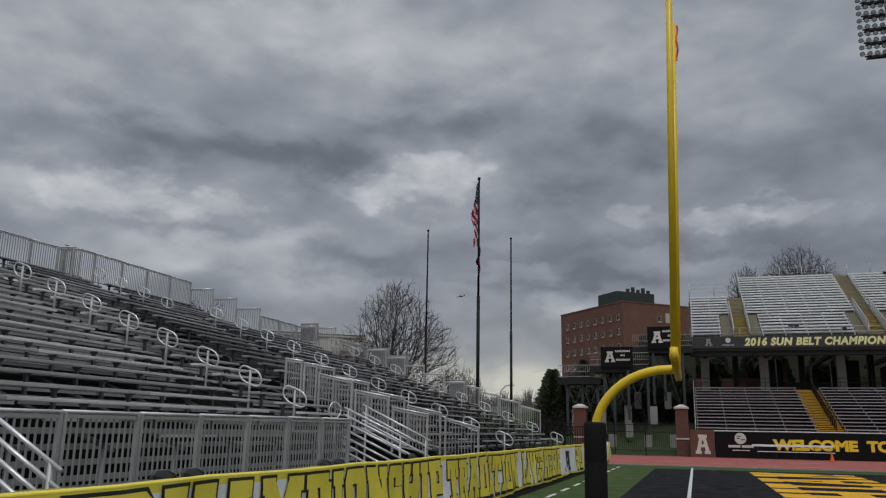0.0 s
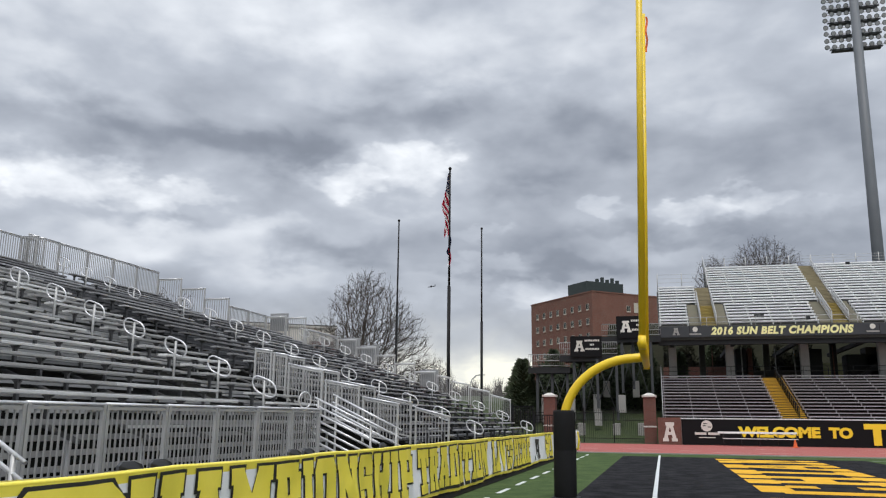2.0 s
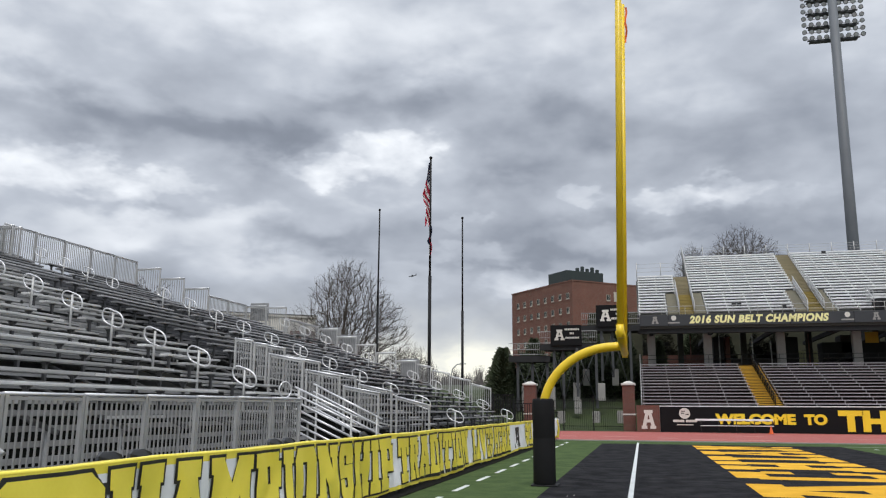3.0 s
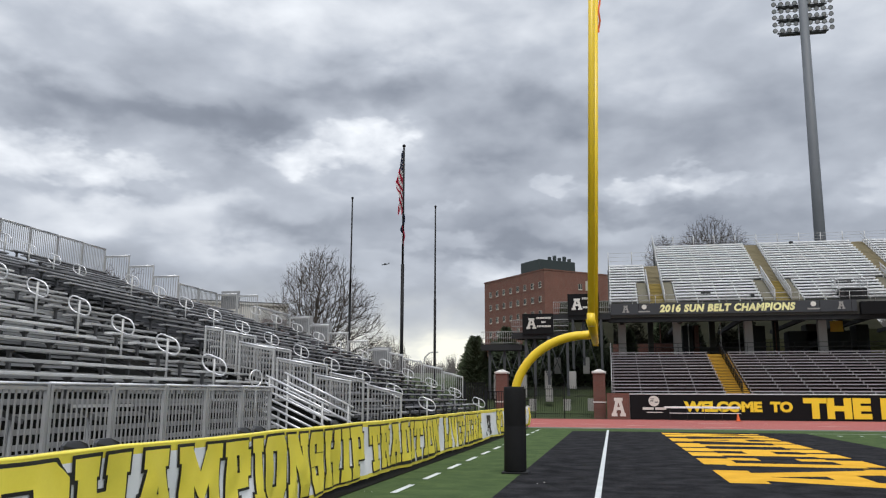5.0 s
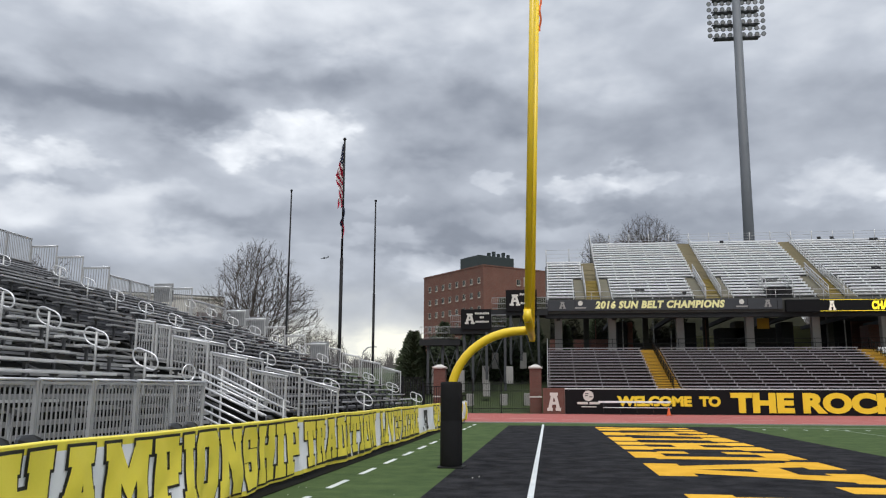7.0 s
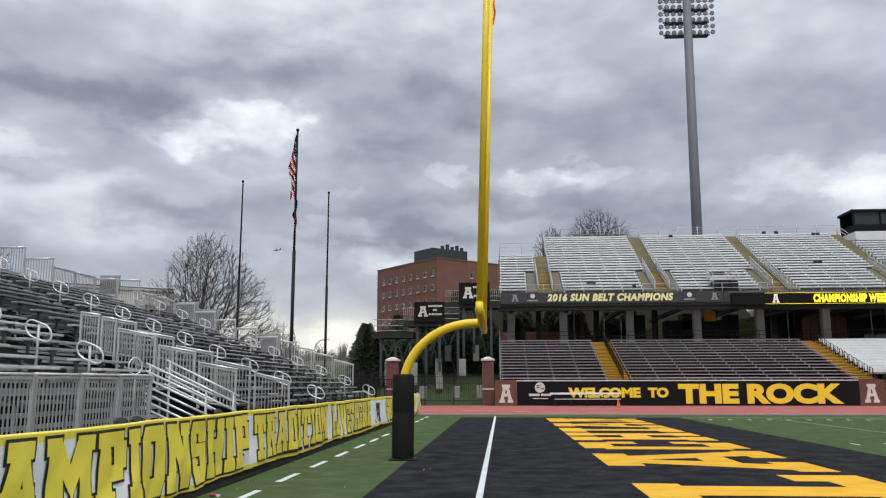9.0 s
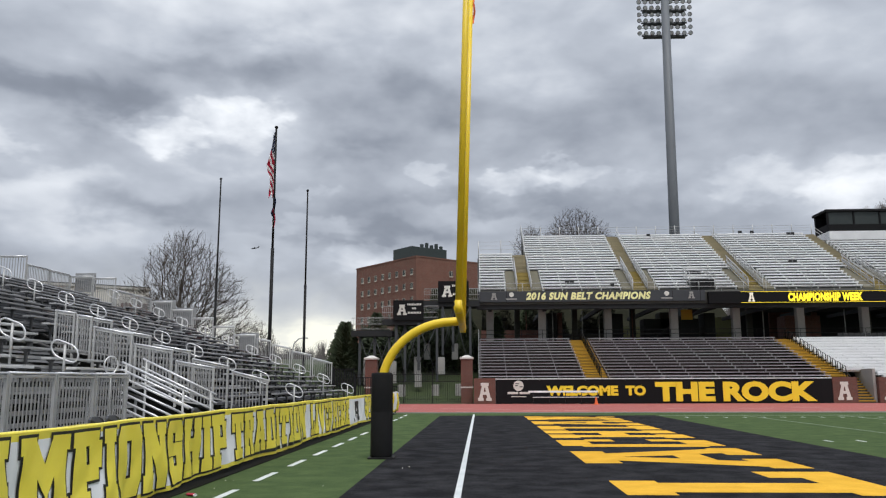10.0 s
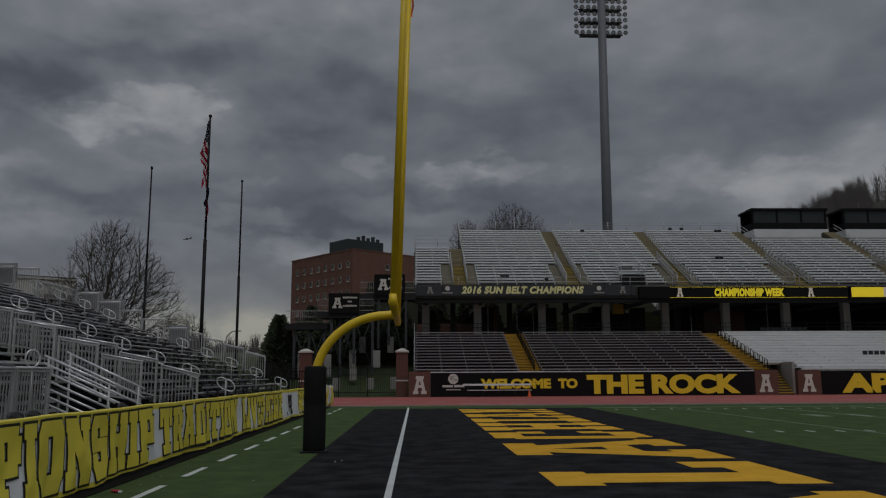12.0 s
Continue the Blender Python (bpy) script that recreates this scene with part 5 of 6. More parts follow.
# front guard and walkway
pan = fence_panel(1.52, 1.12, 11)
pan.location = (-7.5, 17.68 - 1.52, 0.68)
for k in range(1, 13):
    copy_thing(pan, pose(-7.5, 17.68 - 1.52 * (k + 1), 0.68 - 0.0095 * k))
walkway = thing("front_walkway", "aluminium plank walkway along the front of the bleachers", "walkway")
for k in range(5):
    part("deck_plank", box(bmesh.new(), -8.9 + 0.28 * k, -6, 0.66, -8.64 + 0.28 * k, 21.8, 0.70, 0.006), M_ALU_SEAT, walkway)
for k in range(15):
    part("leg", tube(bmesh.new(), [(-7.6, -5.8 + 1.9 * k, 0), (-7.6, -5.8 + 1.9 * k, 0.66)], 0.04, 6), M_GALV, walkway)
for i, z in enumerate((0.74, 0.98, 1.22, 1.46, 1.68)):
    part("front_riser", box(bmesh.new(), -9.06 - 0.06 * i, -6, z, -9.02 - 0.06 * i, 21.8, z + 0.095), M_FOOT, walkway)

# top guard along the back edge of each block, stepping down its open sides
TOPG = ((-6.0, 36.0, 26), (36.0, 40.0, 19), (40.0, 44.5, 15))
for q, (ya, yb, i) in enumerate(TOPG):
    x = -8.7 - ROWX * i - 0.5
    n = max(1, round((yb - ya) / 1.83))
    ln = (yb - ya) / n
    gh = 1.05 if q == 2 else 1.34
    p0 = fence_panel(ln, gh, 13)
    p0.location = (x, ya, deck_z(x) - 0.05)
    for k in range(1, n):
        copy_thing(p0, pose(x, ya + ln * k, deck_z(x) - 0.05 + (0.2 if q == 0 and ya + ln * k > 26.5 else 0.0)))
    x_end = -8.7 - ROWX * (TOPG[q + 1][2] if q + 1 < len(TOPG) else -3) - 0.5
    m = max(1, round((x_end - x) / 1.22))
    sl = (x_end - x) / m
    p1 = fence_panel(sl, gh, 9)
    if q == 2:
        m -= 4
    for k in range(m):
        mm = pose(x + sl * k, yb, deck_z(x + sl * (k + 0.5)) + 0.05, 0, 0, -90)
        if k == 0:
            p1.matrix_world = mm
        else:
            copy_thing(p1, mm)
for xa, za, xb, zb in ((-12.2, 4.12, -11.36, 3.98), (-11.3, 3.78, -10.25, 3.58), (-10.21, 3.42, -9.06, 3.19), (-9.02, 3.02, -7.87, 2.73)):
    p0 = fence_panel(xb - xa, 1.02, 8, drop=za - zb)
    p0.matrix_world = pose(xa, 44.5, za - 1.04, 0, 0, -90)
blk = thing("black_guard", "black picket guard stepping down beside the last aisle", "fence")
for k in range(3):
    xa = -7.8 + 1.2 * k
    zb = max(0.05, deck_z(xa + 0.6) + 0.25)
    for h in (0.1, 1.15):
        part("rail", box(bmesh.new(), xa, 44.48, zb + h, xa + 1.2, 44.52, zb + h + 0.05), M_BLACKPOLE, blk)
    for c in range(9):
        part("picket", box(bmesh.new(), xa + 0.05 + 0.133 * c, 44.48, zb + 0.1, xa + 0.09 + 0.133 * c, 44.52, zb + 1.18), M_BLACKPOLE, blk)
    part("post", box(bmesh.new(), xa - 0.05, 44.45, 0, xa + 0.05, 44.55, zb + 1.3), M_BLACKPOLE, blk)
# short return panels where the top guard steps up
for yy in (26.5, 26.9):
    p0 = fence_panel(0.85, 1.27, 7, label="galvanised return panel standing out from the top guard")
    p0.matrix_world = pose(-25.06, yy, deck_z(-25.06) + 0.0, 0, 0, -90)
# plain sheets tied to some of the guards
for xx, yy, zz, w, h in ((-18.1, 44.62, 5.35, 1.15, 1.0), (-16.9, 44.62, 4.9, 1.15, 1.0), (-13.2, 44.62, 3.45, 1.1, 1.0), (-20.6, 40.12, 6.3, 1.1, 1.0)):
    bm = bmesh.new()
    box(bm, xx, yy, zz, xx + w, yy + 0.02, zz + h, 0.004)
    tagged(part("guard_sheet", bm, M_SHEET), "plain grey sheet tied to a guard panel", "panel", "guard sheets")
# near-black backing mass, added so the gaps between the planks look shaded
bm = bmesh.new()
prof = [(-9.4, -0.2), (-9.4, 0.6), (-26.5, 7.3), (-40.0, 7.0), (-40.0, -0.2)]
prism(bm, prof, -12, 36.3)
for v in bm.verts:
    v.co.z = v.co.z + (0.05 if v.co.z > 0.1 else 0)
setting("earth_bank", bm, M_NEAR_BLACK, "near-black mass added under the bleachers to darken plank gaps", "ground")
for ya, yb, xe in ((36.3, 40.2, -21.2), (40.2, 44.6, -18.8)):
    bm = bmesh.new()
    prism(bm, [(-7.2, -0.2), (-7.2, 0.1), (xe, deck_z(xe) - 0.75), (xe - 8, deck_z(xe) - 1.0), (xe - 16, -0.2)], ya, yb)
    setting("earth_bank", bm, M_NEAR_BLACK, "near-black mass added under the bleachers to darken plank gaps", "ground")

# stepped guards beside the stair through the bleachers
STEPS_NEAR = [(-11.08, 3.58, -10.5, 3.5), (-10.48, 3.45, -10.02, 3.38), (-10.0, 3.13, -8.89, 2.92), (-8.85, 2.67, -7.78, 2.48), (-7.72, 2.21, -6.64, 2.02)]
STEPS_FAR = [(-11.6, 3.63, -10.5, 3.44), (-10.48, 3.21, -9.32, 3.0), (-9.27, 2.76, -8.12, 2.55), (-8.07, 2.33, -6.96, 2.11), (-6.88, 1.97, -5.79, 1.70)]
for yy, run in ((21.0, STEPS_NEAR), (23.2, STEPS_FAR)):
    for xa, za, xb, zb in run:
        p0 = fence_panel(xb - xa, 1.06, max(4, round((xb - xa) / 0.12)), drop=za - zb)
        p0.matrix_world = pose(xa, yy, za - 1.08, 0, 0, -90)


def stair_rails(y, x0, x1, z0, z1, count, gap=0.19):
    r = thing("stair_rail", "bright sloping tube rails beside a short metal stair", "handrail", "stair rails")
    for k in range(count):
        part("rail", tube(bmesh.new(), [(x0, y, z0 - gap * k), (x1, y, z1 - gap * k)], 0.026, 8), M_RAIL, r)
    for xx in (x0 + 0.1, x1 - 0.15):
        part("post", tube(bmesh.new(), [(xx, y, 0), (xx, y, z0 + (z1 - z0) * (xx - x0) / (x1 - x0))], 0.03, 8), M_GALV, r)


stair_rails(17.8, -7.7, -6.12, 2.10, 1.40, 7, 0.165)
stair_rails(19.6, -8.0, -6.1, 2.23, 1.34, 4, 0.20)
stair_rails(7.0, -7.4, -6.0, 1.93, 1.14, 5)
stair_rails(5.4, -7.4, -6.0, 1.93, 1.14, 5)
for y0, y1 in ((17.86, 19.55), (5.45, 6.95)):
    sx = thing("metal_stair", "short aluminium stair from the walkway to the ground", "stair")
    for k in range(4):
        part("tread", box(bmesh.new(), -7.4 + 0.3 * k, y0, 0.50 - 0.17 * k, -7.12 + 0.3 * k, y1, 0.54 - 0.17 * k, 0.006), M_ALU_SEAT, sx)
    for yy in (y0, y1 - 0.04):
        part("stringer", prism(bmesh.new(), [(-7.42, 0.34), (-7.42, 0.56), (-6.1, -0.0), (-6.4, -0.0)], yy, yy + 0.04), M_GALV, sx)
# black folding chairs between banner and bleachers
for yy in (8.05, 8.62, 12.25, 12.8, 16.6, 19.3):
    ch = thing("black_chair", "black plastic chair with a rounded back behind the banner", "chair", "chairs behind the banner", (-5.6, yy, 0))
    bm = bmesh.new()
    pts = [(-0.24, 0.55), (0.24, 0.55), (0.25, 0.98), (0.20, 1.08), (0.1, 1.12), (-0.1, 1.12), (-0.20, 1.08), (-0.25, 0.98)]
    prism(bm, pts, 0, 0.04)
    for v in bm.verts:
        v.co = (v.co.y - 0.06 * (abs(v.co.x) / 0.25) ** 2 * -1, v.co.x, v.co.z)
    part("backrest", bm, M_RUBBER, ch)
    part("seat", box(bmesh.new(), 0.03, -0.22, 0.44, 0.46, 0.22, 0.48, 0.015), M_RUBBER, ch)
    for lx, ly in ((0.06, -0.2), (0.06, 0.2), (0.43, -0.2), (0.43, 0.2)):
        part("leg", tube(bmesh.new(), [(lx, ly, 0.0), (lx, ly, 0.45)], 0.014, 6), M_GALV, ch)


# ---- far side left of the stand: gate, bank, board towers ----
def brick_post(x):
    p = thing("brick_post", "square brick gate post with a pale stone cap", "gate post", "gate posts", (x, 58.4, 0.1))
    part("shaft", box(bmesh.new(), -0.42, -0.42, 0, 0.42, 0.42, 3.2, 0.01), M_BRICK, p)
    part("band", box(bmesh.new(), -0.45, -0.45, 1.15, 0.45, 0.45, 1.25, 0.01), M_CAP, p)
    bm = bmesh.new()
    box(bm, -0.5, -0.5, 3.2, 0.5, 0.5, 3.34, 0.02)
    bmesh.ops.create_cone(bm, cap_ends=True, segments=4, radius1=0.62, radius2=0.18, depth=0.16, matrix=Matrix.Translation((0, 0, 3.42)) @ Matrix.Rotation(math.pi / 4, 4, "Z"))
    part("cap", bm, M_CAP, p)


brick_post(-0.62)
brick_post(-7.55)
gate = thing("iron_fence", "black iron picket fence between brick posts", "fence")
bar = mesh_of("picket", tube(bmesh.new(), [(0, 0, 0.12), (0, 0, 2.35)], 0.014, 4), M_BLACKPOLE)
for k in range(46):
    shared("picket", bar, gate, (-7.05 + 0.132 * k, 58.5, 0.1))
for k in range(30):
    shared("picket", bar, gate, (-11.9 + 0.132 * k, 58.5, 0.1))
for z in (0.35, 1.6, 2.1):
    part("rail", box(bmesh.new(), -12, 58.48, z + 0.1, -8.0, 58.52, z + 0.14), M_BLACKPOLE, gate)
    part("rail", box(bmesh.new(), -7.1, 58.48, z + 0.1, -1.05, 58.52, z + 0.14), M_BLACKPOLE, gate)
for x in (-12, -5.2, -3.1):
    part("post", box(bmesh.new(), x - 0.04, 58.46, 0.1, x + 0.04, 58.54, 2.6), M_BLACKPOLE, gate)
bm = bmesh.new()
rows_b = [(57.2, 0.16), (59.5, 0.2), (61.5, 0.55), (65, 1.3), (70, 2.4), (76, 3.4)]
cols_b = [-20, -15, -12, -9, -6, -3, -1, 0.15]
gv = [[bm.verts.new((x, y, z + 0.06 * math.sin(x * 1.3 + y))) for x in cols_b] for y, z in rows_b]
for a, b in zip(gv, gv[1:]):
    for k in range(len(cols_b) - 1):
        bm.faces.new((a[k], a[k + 1], b[k + 1], b[k])).smooth = True
setting("grass_bank", bm, M_GRASS, "green grass bank behind the iron fence", "ground")


def block_footing(x, y, z0, z1):
    b = thing("concrete_footing", "pale concrete footing block on the grass bank", "footing", "tower footings")
    part("block", box(bmesh.new(), x - 0.27, y - 0.27, z0, x + 0.27, y + 0.27, z1 - 0.25, 0.03), M_CONC, b)
    for dx in (-0.14, 0.0, 0.14):
        part("form_rib", box(bmesh.new(), x + dx - 0.025, y - 0.285, z0, x + dx + 0.025, y - 0.271, z1 - 0.32), M_CONC, b)


FOOT = [(-5.7, 62.0, 0.4, 1.75), (-4.55, 63.5, 1.3, 2.6), (-3.1, 62.0, 0.4, 1.75), (-2.75, 64.5, 2.3, 3.9), (-4.8, 66, 2.3, 4.0), (-6.6, 64.0, 1.6, 3.6), (-1.3, 62.2, 0.4, 1.8), (-8.9, 65.5, 1.5, 3.7), (-4.2, 69, 3.6, 5.2), (-1.8, 69, 3.6, 5.2)]
for f in FOOT:
    block_footing(*f)


def tower(x0, x1, y0, z_deck, z_top, legs, board, label):
    """A raised steel platform with guard panels; some carry a name board."""
    t = thing("steel_platform", label, "platform", "steel platforms")
    part("deck", box(bmesh.new(), x0, y0, z_deck - 0.35, x1, y0 + 4.0, z_deck, 0.02), M_DARKSTEEL, t)
    part("fascia", box(bmesh.new(), x0 - 0.03, y0 - 0.06, z_deck - 0.5, x1 + 0.03, y0 - 0.002, z_deck - 0.05), M_DARKSTEEL, t)
    for lx, ly, lz in legs:
        part("leg", box(bmesh.new(), lx - 0.10, ly - 0.10, lz, lx + 0.10, ly + 0.10, z_deck - 0.36), M_LEG, t)
    for (ax, ay, az_), (bx, by, bz_) in zip(legs, legs[1:]):
        part("brace", tube(bmesh.new(), [(ax, ay - 0.1, az_ + 0.4), (bx, by - 0.1, z_deck - 0.5)], 0.03, 6), M_LEG, t)
        part("brace", tube(bmesh.new(), [(ax, ay - 0.1, z_deck - 0.5), (bx, by - 0.1, bz_ + 0.4)], 0.03, 6), M_LEG, t)
    for h in (0.1, 0.5, 1.0):
        part("guard_rail", tube(bmesh.new(), [(x0, y0 - 0.02, z_deck + h), (x1, y0 - 0.02, z_deck + h)], 0.025, 6), M_SLAT, t)
    n = max(3, int((x1 - x0) / 0.16))
    pm = mesh_of("guard_slat", tube(bmesh.new(), [(0, 0, 0.1), (0, 0, 1.0)], 0.014, 4), M_SLAT)
    for k in range(n + 1):
        shared("guard_slat", pm, t, (x0 + (x1 - x0) * k / n, y0 - 0.02, z_deck))
    if board:
        bx0, bx1, bz0, bz1 = board
        s = thing("name_board", "black name board with a white block letter and text bars", "sign", "name boards")
        part("panel", box(bmesh.new(), bx0, y0 - 0.22, bz0, bx1, y0 - 0.08, bz1, 0.01), M_SIGN_BLK, s)
        hh = bz1 - bz0
        part("letter_shape", block_a(bmesh.new(), bx0 + 0.32, y0 - 0.222, bz0 + 0.26 * hh, 0.74 * hh / 1.5, 0.52 * hh, 0.02), M_SIGN_WHT, s)
        ww = bx1 - bx0
        for u0, u1, v in ((0.46, 0.93, 0.74), (0.62, 0.76, 0.54), (0.48, 0.92, 0.33)):
            n_bar = max(3, int((u1 - u0) / 0.048))
            for k in range(n_bar):
                part("text_bar", box(bmesh.new(), bx0 + ww * (u0 + (u1 - u0) * k / n_bar), y0 - 0.24, bz0 + hh * v, bx0 + ww * (u0 + (u1 - u0) * (k + 0.78) / n_bar), y0 - 0.222, bz0 + hh * (v + 0.09)), M_SIGN_WHT, s)


tower(-10.05, -6.75, 64.5, 5.85, 6.6, [(-9.4, 64.8, 1.5), (-8.2, 64.8, 1.5), (-7.0, 64.8, 1.5)], None, "dark steel platform with a bright guard rail")
tower(-7.5, -3.0, 64.2, 6.75, 8.1, [(-6.4, 64.4, 3.6), (-5.7, 64.6, 1.7), (-4.55, 64.0, 2.6), (-3.1, 64.4, 1.7)], (-6.62, -4.15, 6.60, 8.22), "dark steel platform on tall grey legs with crossed braces")
tower(-4.3, 0.35, 66.8, 8.45, 9.8, [(-2.75, 66.9, 3.9), (-1.9, 67.2, 4.2), (-0.45, 66.9, 2.2)], (-3.12, -0.54, 8.28, 10.08), "higher dark steel platform on grey legs beside the stand")

# ---- brick residence hall beyond ----
hall = thing("brick_building", "flat-roofed brick block with rows of small windows", "building", at=(-12.5, 161, 0))
hall.rotation_euler = (0, 0, radians(40))
HZ = 27.2
part("wall", box(bmesh.new(), 0, 0, 0, 46, 23.5, HZ), M_BRICKFAR, hall)
part("parapet", box(bmesh.new(), -0.08, -0.08, HZ, 46.1, 23.6, HZ + 0.25), M_BRICKFAR, hall)
part("penthouse", box(bmesh.new(), 3.0, 6.0, HZ + 0.25, 12.5, 13, HZ + 3.4, 0.05), M_GREENMETAL, hall, "dark green metal plant room")
for k in range(5):
    part("roof_vent", box(bmesh.new(), 6.0 + 1.3 * k, 6.5, HZ + 3.4, 6.6 + 1.3 * k, 7.1, HZ + 4.2 + 0.4 * (k % 2), 0.04), M_GREENMETAL, hall)


def hall_window(px, py, z, rz):
    w = new("window")
    w.parent = hall
    w.matrix_local = pose(px, py, z, 0, 0, rz)
    shared("frame", WF, w)
    shared("pane", WP, w)
    shared("sill", WS, w)


fr = bmesh.new()
for a in ((-0.49, -0.04, 0, -0.45, 0.05, 1.33), (0.45, -0.04, 0, 0.49, 0.05, 1.33), (-0.45, -0.04, 1.29, 0.45, 0.05, 1.33), (-0.45, -0.06, 0.0, 0.45, 0.05, 0.22), (0.08, -0.05, 0.22, 0.14, 0.05, 1.29)):
    box(fr, *a)
WF = mesh_of("frame", fr, M_FRAME)
WP = mesh_of("pane", box(bmesh.new(), -0.45, -0.03, 0.22, 0.45, -0.005, 1.29), M_GLASS)
WS = mesh_of("sill", box(bmesh.new(), -0.55, -0.12, -0.10, 0.55, 0.04, -0.002), M_BRICKFAR)
for r in range(7):
    for k in range(8):
        hall_window(0, 1.6 + 2.75 * k, HZ - 3.6 - 2.95 * r, -90)
    for k in range(5):
        if k != 1:
            hall_window(9.0 + 5.5 * k, 0, HZ - 3.6 - 2.95 * r, 0)
    for k in range(1):
        part("white_band", box(bmesh.new(), 10.4, -0.10, HZ - 1.4 - 2.95 * r - 2.2, 11.4, -0.004, HZ - 1.0 - 2.95 * r - 0.6), M_FRAME if r % 2 == 0 else M_GLASS, hall)

# ---- flag poles ----
for nm, x, y, top, fat in (("a", -21.53, 65, 18.75, 0.075), ("b", -16.9, 65, 23.2, 0.10), ("c", -14.05, 65, 17.62, 0.075)):
    fp = thing("flag_pole", "black flag pole with a thicker lower tube", "flag pole", "flag poles", (x, y, 0))
    part("lower_tube", tube(bmesh.new(), [(0, 0, 0), (0, 0, top * 0.55)], fat * 1.45, 10), M_BLACKPOLE, fp)
    part("upper_tube", tube(bmesh.new(), [(0, 0, top * 0.55), (0, 0, top)], fat, 10, r_end=fat * 0.8), M_BLACKPOLE, fp)
    bm = bmesh.new()
    bmesh.ops.create_uvsphere(bm, u_segments=10, v_segments=6, radius=fat * 1.5, matrix=Matrix.Translation((0, 0, top + fat)))
    part("finial", bm, M_BLACKPOLE, fp)


def limp_flag(x, y, z0, z1, cols, width, label):
    """A flag that hangs in folds along its pole."""
    f = thing("flag", label, "flag", at=(x, y, 0))
    bm = bmesh.new()
    rows, folds = 40, 9
    prev = None
    for i in range(rows + 1):
        u = i / rows
        w = width * (0.35 + 1.1 * u) if u < 0.5 else width * (0.9 - 0.5 * (u - 0.5)) * (1 + 0.15 * math.sin(u * 14))
        row = []
        for k in range(folds + 1):
            v = k / folds
            row.append(bm.verts.new((-0.03 - w * v + 0.05 * math.sin(u * 9), 0.09 * math.sin(v * 9 + u * 3), z1 - (z1 - z0) * u - 0.35 * v * (1 - u) - (0.5 * abs(math.sin(v * 5)) if i == rows else 0))))
        if prev:
            for k in range(folds):
                fc = bm.faces.new((prev[k], prev[k + 1], row[k + 1], row[k]))
                fc.smooth = True
                fc.material_index = cols(u, k / folds)
        prev = row
    bmesh.ops.solidify(bm, geom=bm.faces[:], thickness=0.01)
    part("cloth", bm, [M_FLAG_B, M_FLAG_W, M_FLAG_R], f)
    return f


def stripes(u, v):
    if u < 0.40 - 0.12 * v:
        return 1 if (int(u * 60) % 3 == 0 and int(v * 9 + u * 40) % 3 == 0) else 0
    return 1 if int((u * 1.0 + v * 0.25) * 12) % 2 else 2


limp_flag(-16.9, 65, 17.55, 23.0, stripes, 0.62, "striped flag hanging limp with a star-dotted blue corner")
limp_flag(-16.75, 64.98, 14.9, 17.2, lambda u, v: 2 if u > 0.45 and v < 0.5 else (1 if u > 0.7 else 0), 0.30, "small dark flag hanging limp under the large one")


# ---- trees ----
def bare_tree(name, at, height, spread, seed, label, trunk_r=0.32, levels=5, fork=0.16, group="", widen=1.0):
    rng = random.Random(seed)
    tree = thing(name, label, "tree", group, at)
    trunk, crown = bmesh.new(), bmesh.new()
    verts, faces = [], []

    def limb(p, d, length, r, lev):
        n = 4 if lev < 3 else 3
        pts = [p]
        for k in range(n):
            d = (d + Vector((rng.uniform(-1, 1), rng.uniform(-1, 1), rng.uniform(-0.5, 0.8))) * (0.13 + 0.04 * lev)).normalized()
            p = p + d * length / n
            pts.append(p)
        sides = 7 if lev == 0 else (5 if lev < 3 else 3)
        base = len(verts)
        ref = d.orthogonal().normalized()
        sd = d.cross(ref)
        for k, q in enumerate(pts):
            rr = r * (1 - 0.55 * k / n)
            for s in range(sides):
                a = 2 * math.pi * s / sides
                verts.append(q + (ref * math.cos(a) + sd * math.sin(a)) * rr)
        for k in range(n):
            for s in range(sides):
                faces.append((base + k * sides + s, base + k * sides + (s + 1) % sides, base + (k + 1) * sides + (s + 1) % sides, base + (k + 1) * sides + s))
        if lev >= levels:
            return
        kids = (5, 5, 5, 4, 4, 3)[lev] if lev < 6 else 2
        for c in range(kids):
            k = rng.randint(1, n) if c else n
            out = d.orthogonal().normalized()
            out = Matrix.Rotation(rng.uniform(0, 2 * math.pi), 3, d) @ out
            nd = (d * rng.uniform(0.65, 1.1) + out * rng.uniform(0.45, 0.95) * spread + Vector((0, 0, 0.12))).normalized()
            limb(pts[k], nd, length * rng.uniform(0.50, 0.74), r * 0.52, lev + 1)

    part("trunk", tube(trunk, [(0, 0, -0.5), (0.03, 0, height * fork * 0.5), (0, 0.02, height * fork)], trunk_r, 9, r_end=trunk_r * 0.8), M_BARK, tree)
    for c in range(5):
        a = 2 * math.pi * c / 5 + rng.uniform(-0.4, 0.4)
        tilt = rng.uniform(0.25, 0.85) * spread if c else 0.08
        limb(Vector((0, 0, height * fork)), Vector((math.cos(a) * tilt, math.sin(a) * tilt, 1)).normalized(), height * 0.40, trunk_r * 0.55, 1)
    zmax = max(v.z for v in verts)
    k = height / zmax
    me = bpy.data.meshes.new("crown")
    me.from_pydata([(v.x * k * widen, v.y * k * widen, height * fork + (v.z - height * fork) * k) for v in verts], [], faces)
    me.materials.append(M_TWIG)
    ob = new("crown", me)
    ob.parent = tree
    crown.free()
    return tree


